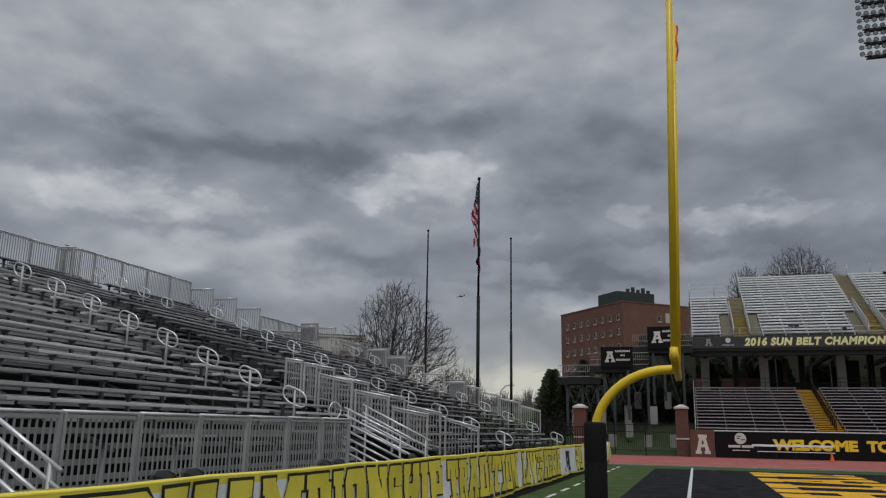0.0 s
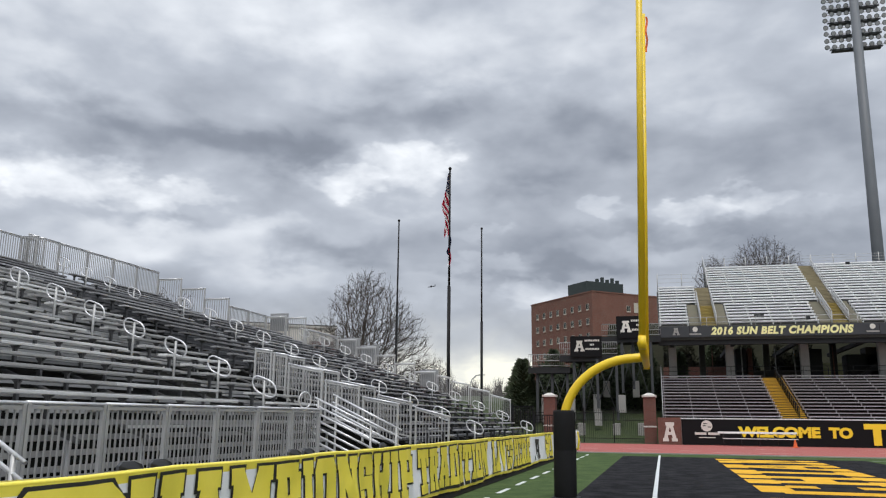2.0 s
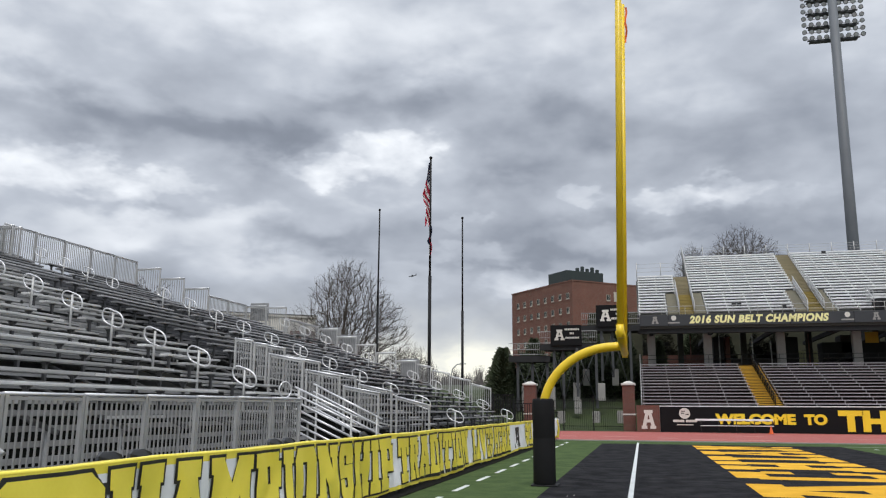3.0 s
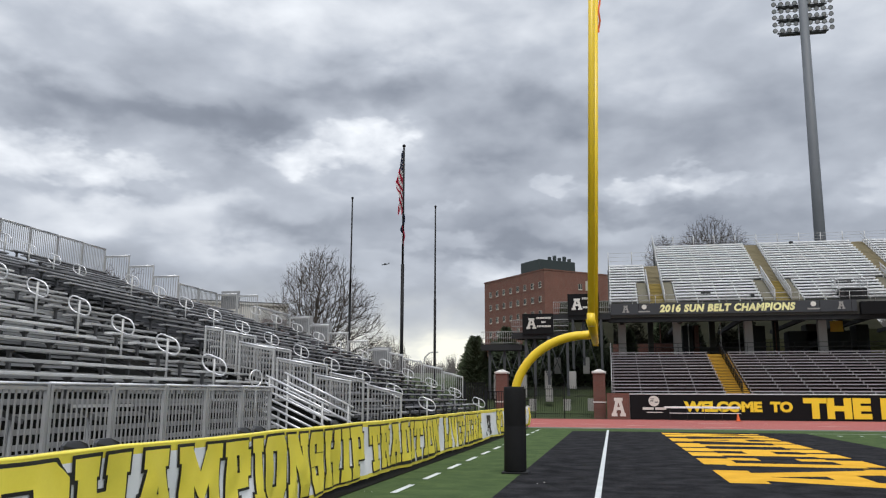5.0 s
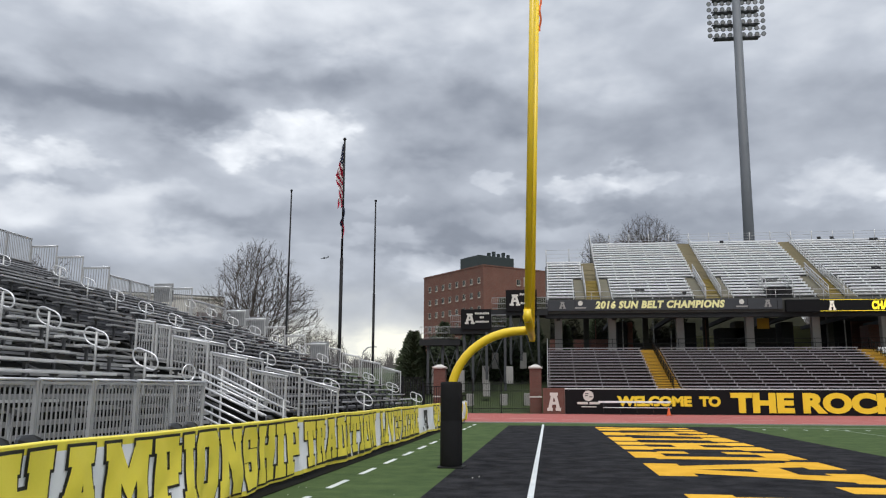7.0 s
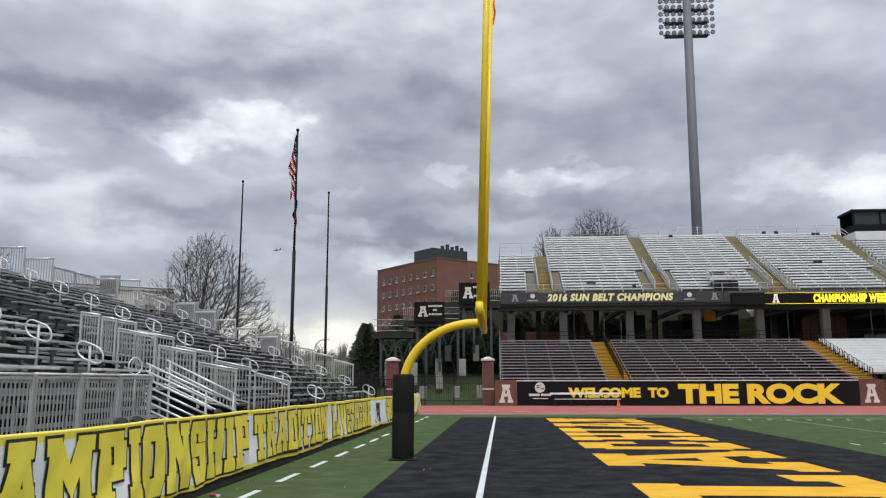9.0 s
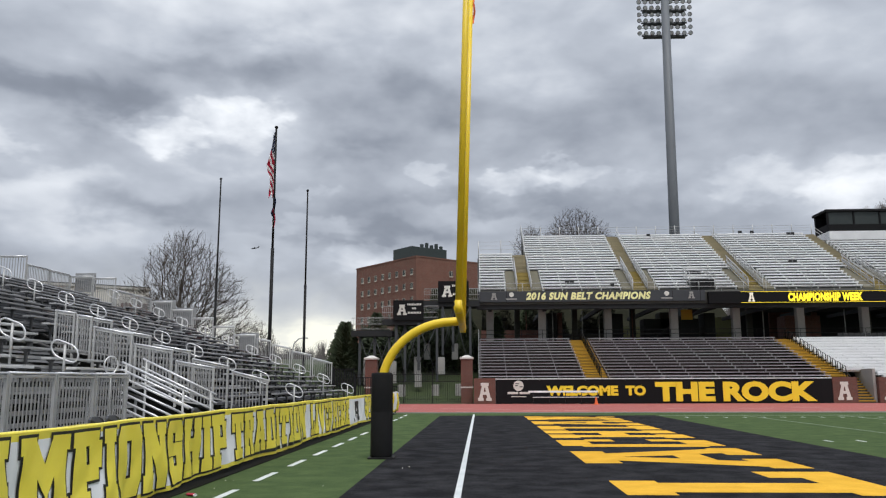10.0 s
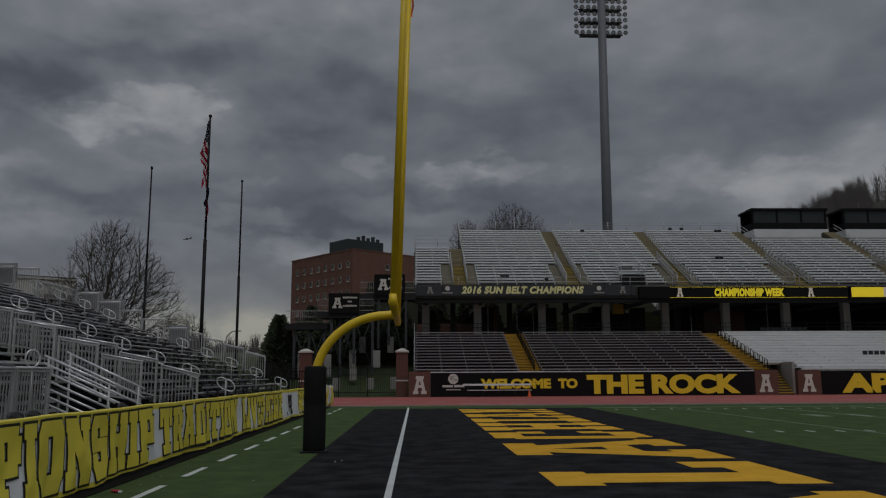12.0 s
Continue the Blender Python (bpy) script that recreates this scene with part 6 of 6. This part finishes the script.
def crown_tree(at, fork, lobes, seed, label, trunk_r=0.4, count=1500, twigs=5, group=""):
    """A leafless tree whose limbs reach out to fill rounded crown lobes (cx, cy, cz, rx, ry, rz)."""
    rng = np.random.default_rng(seed)
    tree = thing("bare_tree", label, "tree", group, at)
    root = np.array([0.0, 0.0, fork])
    pts = []
    vol = np.array([l[3] * l[4] * l[5] for l in lobes])
    for l, v in zip(lobes, vol / vol.sum()):
        m = int(count * v)
        d = rng.normal(size=(m, 3))
        d /= np.linalg.norm(d, axis=1)[:, None]
        q = d * (rng.random((m, 1)) ** 0.42) * np.array(l[3:]) + np.array(l[:3])
        pts.append(q)
    pts = np.concatenate(pts)
    pts = pts[pts[:, 2] > fork * 0.75]
    pts = pts[np.argsort(np.linalg.norm(pts - root, axis=1))]
    # leader of the trunk through the crown
    top = max(l[2] + l[5] * 0.55 for l in lobes)
    nodes = [root] + [root + np.array([0.25 * math.sin(k * 1.7), 0.2 * math.cos(k * 2.1) - 0.2, (top - fork) * k / 6]) for k in range(1, 6)]
    parent = [-1] + list(range(5))
    path = [0.0] + [(top - fork) * k / 6 for k in range(1, 6)]
    heading = [np.array([0.0, 0.0, 1.0])] * 6
    for q in pts:
        arr = np.array(nodes)
        dif = q - arr
        dist = np.linalg.norm(dif, axis=1)
        # limbs climb: a step down costs more
        turn = 1.0 - np.sum(dif * np.array(heading), axis=1) / np.maximum(dist, 1e-6)
        cost = dist * (1.0 + 0.9 * turn) + 0.5 * np.array(path) + np.maximum(0.0, 0.2 * dist - dif[:, 2]) * 0.6
        k = int(np.argmin(cost))
        nodes.append(q)
        parent.append(k)
        path.append(path[k] + dist[k])
        heading.append(dif[k] / max(dist[k], 1e-6))
    n = len(nodes)
    load = np.zeros(n)
    kids = np.zeros(n)
    for i in range(n - 1, 0, -1):
        load[i] = load[i] if kids[i] else 1.0
        load[parent[i]] += load[i]
        kids[parent[i]] += 1
    rad = np.maximum(0.009, trunk_r * 0.85 * (load / load[0]) ** 0.47)
    verts, faces = [], []

    def stick(a, b, ra, rb, sides, bend=0.0):
        a, b = Vector(a), Vector(b)
        d = b - a
        if d.length < 1e-4:
            return
        mid = (a + b) * 0.5 + Vector(rng.normal(size=3)) * d.length * bend - Vector((0, 0, d.length * 0.06))
        ref = d.orthogonal().normalized()
        sd = d.normalized().cross(ref)
        base = len(verts)
        for c, r in ((a, ra), (mid, (ra + rb) / 2), (b, rb)):
            for s in range(sides):
                t = 2 * math.pi * s / sides
                verts.append(c + (ref * math.cos(t) + sd * math.sin(t)) * r)
        for k in range(2):
            for s in range(sides):
                faces.append((base + k * sides + s, base + k * sides + (s + 1) % sides, base + (k + 1) * sides + (s + 1) % sides, base + (k + 1) * sides + s))

    centre = np.mean(pts, axis=0)
    for i in range(1, n):
        k = parent[i]
        stick(nodes[k], nodes[i], min(rad[k], rad[i] * 1.5), rad[i], 6 if rad[i] > 0.08 else 3, 0.06)
        if load[i] < 6 and i > 5:
            out = nodes[i] - nodes[k]
            out = out / (np.linalg.norm(out) + 1e-6)
            for c in range(twigs):
                d = out + rng.normal(size=3) * 0.55 + np.array([0, 0, 0.25])
                d = d / np.linalg.norm(d) * rng.uniform(0.35, 0.95)
                s0 = nodes[k] + (nodes[i] - nodes[k]) * rng.uniform(0.3, 1.0)
                stick(s0, s0 + d, 0.008, 0.004, 3, 0.05)
    part("trunk", tube(bmesh.new(), [(0, 0, -0.5), (0.06, 0, fork * 0.5), (0, 0, fork + 0.1)], trunk_r, 10, r_end=trunk_r * 0.85), M_BARK, tree)
    me = bpy.data.meshes.new("crown")
    me.from_pydata(verts, [], faces)
    me.materials.append(M_TWIG)
    ob = new("crown", me)
    ob.parent = tree
    return tree


crown_tree((-28.5, 76, 1.5), 3.6, [(0.2, 0, 9.2, 4.6, 4.6, 5.9), (-3.4, 0.5, 7.4, 3.4, 3.6, 4.0), (3.6, 0, 7.0, 3.2, 3.4, 4.2), (-0.3, 0, 12.2, 2.6, 2.6, 2.9), (-6.2, 0.5, 5.4, 2.8, 2.6, 2.4), (5.6, 0, 4.6, 2.8, 2.4, 2.0)], 11,
           "large leafless tree with a dense rounded crown behind the bleachers", 0.46, 1900, 6)
crown_tree((12.9, 101, 3.0), 10.0, [(0.0, 0, 16.4, 4.1, 4.0, 4.3), (-1.8, 0.5, 15.6, 3.0, 3.0, 3.6), (2.0, 0.3, 15.8, 2.8, 3.0, 3.6)], 5,
           "leafless tree with a rounded crown behind the upper deck", 0.4, 1400, 5)
crown_tree((7.2, 103, 3.0), 10.0, [(0, 0, 15.6, 2.4, 2.4, 3.4)], 6, "smaller leafless tree behind the upper deck", 0.25, 450, 5)
crown_tree((-38.4, 140, 0), 3.5, [(0, 0, 8.4, 2.6, 2.5, 4.2)], 21, "leafless tree in the distance", 0.3, 420, 4, "distant trees")
crown_tree((-43.5, 146, 0), 3.5, [(0, 0, 9.2, 3.2, 2.5, 4.6)], 22, "leafless tree in the distance", 0.3, 420, 4, "distant trees")
bare_tree("bare_tree", (-35.5, 52, 5.2), 6.0, 1.1, 31, "small leafless tree behind the top guard", 0.2, 4, 0.2)


def evergreen(at, height, radius, seed, label, n=2600):
    rng = random.Random(seed)
    t = thing("evergreen_tree", label, "tree", "evergreens", at)
    part("trunk", tube(bmesh.new(), [(0, 0, -0.4), (0, 0, height * 0.8)], 0.14, 7, r_end=0.03), M_BARK, t)
    verts, faces = [], []
    for i in range(n):
        u = rng.random() ** 0.75
        a = rng.uniform(0, 2 * math.pi)
        rr = radius * (1 - u) ** 0.7 * (0.80 + 0.25 * math.sin(a * 5 + u * 17) * 0.5) * rng.uniform(0.65, 1.06) + 0.04
        c = Vector((rr * math.cos(a), rr * math.sin(a), height * (0.02 + 0.98 * u)))
        d = Vector((math.cos(a), math.sin(a), rng.uniform(0.1, 1.1))).normalized()
        s = d.cross(Vector((0, 0, 1))).normalized()
        L, wd = rng.uniform(0.22, 0.5), rng.uniform(0.06, 0.14)
        b = len(verts)
        verts += [c - s * wd, c + s * wd, c + d * L, c + d * L * 0.4 + Vector((0, 0, wd))]
        faces += [(b, b + 1, b + 2), (b, b + 3, b + 2), (b + 1, b + 2, b + 3)]
    me = bpy.data.meshes.new("crown")
    me.from_pydata(verts, [], faces)
    me.materials.append(M_NEEDLE)
    ob = new("crown", me)
    ob.parent = t
    bm = bmesh.new()
    bmesh.ops.create_cone(bm, cap_ends=True, segments=14, radius1=radius * 0.72, radius2=0.05, depth=height * 0.86, matrix=Matrix.Translation((0, 0, height * 0.45)))
    part("inner_foliage", bm, M_NEEDLE, t)


evergreen((-10.9, 66.5, 0.4), 6.1, 2.35, 4, "dark green cone-shaped evergreen beside the steel platform", 4200)
for q, (ex, ey, eh, er) in enumerate(((-9.5, 76, 5.5, 2.2), (-6.8, 74.5, 5.0, 2.4), (-4.0, 76, 6.5, 2.6), (-1.4, 77, 7.0, 2.6), (-5.4, 80, 7.0, 2.8), (2.2, 88, 6.5, 2.6), (5.6, 89, 7.0, 2.8), (9.0, 88, 6.0, 2.6))):
    evergreen((ex, ey, 2.6), eh, er, 40 + q, "dark evergreen shrub in the shade behind the platforms", 1800)
evergreen((2.0, 79.5, 5.0), 3.0, 0.9, 6, "small dark evergreen behind the concourse", 1200)
evergreen((-39.5, 138, 0), 9.5, 2.2, 7, "dark evergreen among distant bare trees", 1600)

# wooded skyline, far off
random.seed(9)
verts, faces = [], []


def mini_tree(x, y, z, h, rng):
    for k in range(110):
        a, t = rng.uniform(0, 6.28), rng.uniform(0.1, 0.85)
        r = h * 0.40 * math.sin(math.pi * (0.15 + 0.8 * t)) * rng.uniform(0.1, 1)
        b = len(verts)
        c = Vector((x + r * math.cos(a) * 0.4, y + r * math.sin(a) * 0.3, z + h * t * 0.8))
        tip = Vector((x + r * math.cos(a), y + r * math.sin(a) * 0.4, z + h * min(1.0, t + 0.22)))
        w = h * 0.0055
        verts.extend([c + Vector((-w, 0, 0)), c + Vector((w, 0, 0)), tip])
        faces.append((b, b + 1, b + 2))
    b = len(verts)
    w = h * 0.018
    verts.extend([Vector((x - w, y, z - 1)), Vector((x + w, y, z - 1)), Vector((x, y, z + h * 0.9))])
    faces.append((b, b + 1, b + 2))


rng = random.Random(12)
for k in range(1100):
    x, y = rng.uniform(80, 280), rng.uniform(170, 300)
    mini_tree(x, y, ground_z(x, y), rng.uniform(8, 12), rng)
for k in range(700):
    y = rng.uniform(300, 420)
    x = -y * rng.uniform(-0.05, 1.15)
    mini_tree(x, y, 3.0 + 4.5 * noise.noise(Vector((x * 0.02, y * 0.02, 0))), rng.uniform(9, 15), rng)
for k in range(110):
    x = rng.uniform(-52, -22)
    y = rng.uniform(138, 156)
    mini_tree(x, y, 0.3, 6.0 + 0.12 * max(0.0, -25 - x) + rng.uniform(-1.0, 0.8), rng)
me = bpy.data.meshes.new("far_woods")
me.from_pydata(verts, [], faces)
M_FARWOOD = mat("far_wood", (0.15, 0.135, 0.13), (0.09, 0.083, 0.08), rough=0.95, scale=0.05, fine=1, bump=0)
me.materials.append(M_FARWOOD)
tagged(new("far_woods", me), "bare winter woods on distant hills", "woods", kind="stuff")
bm = bmesh.new()
prev = None
for k in range(60):
    x = -620 + 14 * k
    z = 9 + 5 * noise.noise(Vector((x * 0.012, 3, 0)))
    row = [bm.verts.new((x, 430, -1)), bm.verts.new((x, 440, z)), bm.verts.new((x, 520, z + 2))]
    if prev:
        bm.faces.new((prev[0], row[0], row[1], prev[1]))
        bm.faces.new((prev[1], row[1], row[2], prev[2]))
    prev = row
setting("far_ridge", bm, M_FARWOOD, "low wooded ridge on the skyline", "backdrop")

# ---- pale building behind the bleachers ----
pb = thing("pale_building", "long pale flat-roofed building behind the bleachers", "building", at=(-50.0, 75.0, 0))
pb.rotation_euler = (0, 0, radians(35))
part("wall", box(bmesh.new(), 0, 0, 0, 17.5, 9, 11.7), M_WHITEWALL, pb)
part("roof_edge", box(bmesh.new(), -0.12, -0.15, 11.7, 17.6, 9.1, 11.95, 0.02), M_CAP, pb, "pale flat roof edge")
part("roof_line", box(bmesh.new(), -0.14, -0.17, 11.95, 17.62, 9.1, 12.04, 0.01), M_ROOFDARK, pb, "thin dark roof edging")
part("brick_base", box(bmesh.new(), 14.6, -0.06, 0, 17.4, -0.004, 10.2), M_BRICK, pb, "brick lower wall")
for k in range(12):
    part("wall_joint", box(bmesh.new(), 1.0 + 1.4 * k, -0.03, 10.25 if k > 9 else 4, 1.08 + 1.4 * k, -0.003, 11.6), M_CONC, pb)

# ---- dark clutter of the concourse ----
# two dark backing walls, added so that no sky shows behind the concourse
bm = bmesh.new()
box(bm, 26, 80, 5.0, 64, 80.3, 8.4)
setting("concourse_back", bm, M_DARKSTEEL, "dark backing sheet added behind the concourse to hide the sky", "wall")
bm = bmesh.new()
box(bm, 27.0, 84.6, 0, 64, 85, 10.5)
setting("bank_wall", bm, M_CONC_DARK, "dark backing wall added to close the sky gap under the deck", "wall")
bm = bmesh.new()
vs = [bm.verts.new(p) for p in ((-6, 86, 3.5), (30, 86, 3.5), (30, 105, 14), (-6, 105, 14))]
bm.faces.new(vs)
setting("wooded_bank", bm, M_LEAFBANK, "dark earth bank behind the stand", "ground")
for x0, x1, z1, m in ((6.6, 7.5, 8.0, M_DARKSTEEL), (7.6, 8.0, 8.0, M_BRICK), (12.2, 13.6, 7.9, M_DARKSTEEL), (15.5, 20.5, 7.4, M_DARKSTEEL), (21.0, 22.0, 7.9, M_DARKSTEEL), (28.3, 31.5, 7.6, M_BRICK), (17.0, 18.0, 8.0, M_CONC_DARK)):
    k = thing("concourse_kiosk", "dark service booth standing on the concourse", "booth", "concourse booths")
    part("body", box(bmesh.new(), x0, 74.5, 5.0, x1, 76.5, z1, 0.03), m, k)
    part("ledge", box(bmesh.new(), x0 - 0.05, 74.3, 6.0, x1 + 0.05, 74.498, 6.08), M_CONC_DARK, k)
bm = bmesh.new()
prism(bm, [(14.0, 3.0), (14.0, 7.2), (16.5, 7.5), (19.5, 7.0), (21.5, 7.6), (24.0, 8.3), (26.9, 8.4), (26.9, 3.0)], 85.4, 85.9)
setting("grass_slope", bm, M_GRASS, "dull green slope seen under the deck", "ground")
bm = bmesh.new()
box(bm, 28.6, 79.2, 5.0, 33.2, 79.5, 8.3)
setting("brick_back_wall", bm, M_BRICK, "brick wall behind the concourse", "wall")
bm = bmesh.new()
box(bm, 0.5, 83.0, 5.0, 8.4, 83.4, 7.0)
setting("brick_screen", bm, M_BRICK, "brick screen wall behind the concourse", "wall")

# ---- small things ----
bench = thing("team_bench", "pale metal bench with a backrest in front of the wall sign", "bench")
part("seat", box(bmesh.new(), 3.95, 55.9, 0.60, 8.45, 56.2, 0.64, 0.01), M_ALU_BRIGHT, bench)
part("backrest", box(bmesh.new(), 3.65, 56.22, 0.93, 8.45, 56.26, 1.06, 0.01), M_ALU_BRIGHT, bench)
for k in range(5):
    part("leg", box(bmesh.new(), 3.98 + 1.1 * k, 56.05, 0.14, 4.01 + 1.1 * k, 56.25, 0.95), M_DARKSTEEL, bench)
cone = thing("traffic_cone", "small orange traffic cone on the track", "cone", at=(8.15, 55.2, 0.15))
bm = bmesh.new()
bmesh.ops.create_cone(bm, cap_ends=True, segments=14, radius1=0.13, radius2=0.03, depth=0.46, matrix=Matrix.Translation((0, 0, 0.25)))
part("body", bm, M_ORANGE, cone)
part("base", box(bmesh.new(), -0.18, -0.18, 0, 0.18, 0.18, 0.03, 0.005), M_ORANGE, cone)
litter = thing("crushed_can", "crushed red drink can lying on the turf", "litter", at=(-3.88, 11.9, 0.022))
litter.scale = (1.0, 1.0, 0.55)
litter.rotation_euler = (0, 0, 1.0)
bm = bmesh.new()
tube(bm, [(0, -0.09, 0), (0.01, -0.03, 0.005), (0, 0.03, -0.004), (0.015, 0.09, 0.0)], 0.035, 10)
part("body", bm, M_FLAG_R, litter)
part("rim", tube(bmesh.new(), [(0, -0.096, 0), (0, -0.088, 0)], 0.037, 10), M_ALU_BRIGHT, litter)
random.seed(4)
for k in range(6):
    bm = bmesh.new()
    bmesh.ops.create_icosphere(bm, subdivisions=1, radius=random.uniform(0.006, 0.011))
    sc = tagged(part("paper_scrap", bm, M_SIGN_WHT), "tiny white scrap of litter on the turf", "litter", "litter scraps")
    sc.location = (random.uniform(-4.2, -0.4), random.uniform(11.5, 17), 0.012)
plane = thing("aeroplane", "small grey aeroplane low over the skyline", "aeroplane", at=(-115.0, 400, 70.5))
plane.rotation_euler = (0, radians(8), radians(195))
plane.scale = (0.8, 0.8, 0.8)
part("fuselage", tube(bmesh.new(), [(-2.6, 0, 0.3), (-1.5, 0, 0.1), (0.5, 0, 0), (1.9, 0, 0), (2.4, 0, 0)], 0.28, 8), M_SIGN_GRY, plane)
part("wing", box(bmesh.new(), -0.3, -3.2, 0.1, 0.6, 3.2, 0.22, 0.03), M_SIGN_GRY, plane)
part("tail", prism(bmesh.new(), [(-2.7, 0.2), (-1.9, 0.2), (-2.4, 1.2), (-2.8, 1.2)], -0.06, 0.06), M_SIGN_GRY, plane)
street = thing("street_lamp", "grey street lamp with a curved arm in the distance", "street lamp", at=(-32.6, 140, 0))
part("pole", tube(bmesh.new(), [(0, 0, 0), (0, 0, 7.5), (0.2, 0, 8.6), (1.0, 0, 9.4), (1.9, 0, 9.55)], 0.12, 6), M_GALV, street)
part("head", box(bmesh.new(), 1.6, -0.2, 9.42, 2.6, 0.2, 9.62, 0.04), M_GALV, street)


# ---- dark shrubs under the platforms, and what shows under the deck ----
def hedge(x0, x1, y0, y1, z0, z1, seed, n, leaf=M_NEEDLE, label="dense dark shrubs in the shade behind the steel legs"):
    rng = random.Random(seed)
    h = thing("dark_shrubs", label, "shrubs")
    verts, faces = [], []
    for i in range(n):
        x, y = rng.uniform(x0, x1), rng.uniform(y0 - 0.3, y1)
        top = z1 * (0.82 + 0.22 * math.sin(x * 1.7) * math.sin(x * 0.6 + 2))
        c = Vector((x, y, rng.uniform(z0, top)))
        d = Vector((rng.uniform(-1, 1), rng.uniform(-1, 0.2), rng.uniform(-0.2, 1))).normalized()
        sd = d.orthogonal().normalized()
        L, wd = rng.uniform(0.15, 0.4), rng.uniform(0.05, 0.12)
        b = len(verts)
        verts += [c - sd * wd, c + sd * wd, c + d * L]
        faces.append((b, b + 1, b + 2))
    me = bpy.data.meshes.new("leaf_mass")
    me.from_pydata(verts, [], faces)
    me.materials.append(leaf)
    ob = new("leaf_mass", me)
    ob.parent = h
    bm = bmesh.new()
    prev = None
    k = int((x1 - x0) / 0.5)
    for i in range(k + 1):
        x = x0 + (x1 - x0) * i / k
        top = z1 * (0.72 + 0.2 * math.sin(x * 1.7) * math.sin(x * 0.6 + 2))
        row = [bm.verts.new((x, y0 + 0.6, z0 - 1)), bm.verts.new((x, y0 + 0.9, top)), bm.verts.new((x, y1, top * 0.95)), bm.verts.new((x, y1, z0 - 1))]
        if prev:
            for q in range(3):
                bm.faces.new((prev[q], row[q], row[q + 1], prev[q + 1]))
        prev = row
    part("inner_mass", bm, M_BLACKPOLE, h)


hedge(-10.2, 0.1, 70.6, 72.5, 2.2, 6.8, 77, 9000)
hedge(0.6, 15.0, 84.7, 86.5, 5.0, 10.4, 78, 9000, M_LEAFBANK, "dark brown winter shrubs on the bank behind the concourse")
for x0, x1, z0, z1 in ((14.4, 18.2, 5.6, 7.3), (19.0, 20.8, 5.4, 7.6), (23.0, 27.2, 5.4, 8.2)):
    bm = bmesh.new()
    vs = [bm.verts.new(p) for p in ((x0, 81.0, z0), (x1, 81.0, z0), (x1, 83.6, z1), (x0, 83.6, z1))]
    bm.faces.new(vs)
    bmesh.ops.solidify(bm, geom=bm.faces[:], thickness=0.2)
    setting("dry_bank", bm, M_DRYGRASS, "yellowish dry grass bank seen under the deck", "ground")
inner = thing("concourse_stair", "dark steel stair rising under the upper deck", "stair")
for yy in (72.0, 73.6):
    part("stringer", prism(bmesh.new(), [(15.2, 5.0), (15.7, 5.0), (19.9, 8.05), (19.4, 8.05)], yy, yy + 0.08), M_DARKSTEEL, inner)
for k in range(14):
    part("tread", box(bmesh.new(), 15.5 + 0.3 * k, 72.08, 5.1 + 0.215 * k, 15.8 + 0.3 * k, 73.6, 5.15 + 0.215 * k), M_DARKSTEEL, inner)
part("yellow_panel", box(bmesh.new(), 18.3, 71.96, 7.1, 19.3, 71.99, 8.0), M_STEP_YEL, inner)
for x in (4.6, 7.0, 9.7, 11.2, 14.2, 23.8, 25.9, 30.2, 33.1):
    pl = thing("service_pipe", "pale service pipe under the upper deck", "pipe", "service pipes", (x, 73.2, 5.0))
    part("riser", tube(bmesh.new(), [(0, 0, 0), (0, 0, 3.05)], 0.05, 6), M_GALV if int(x) % 2 else M_BRICK, pl)
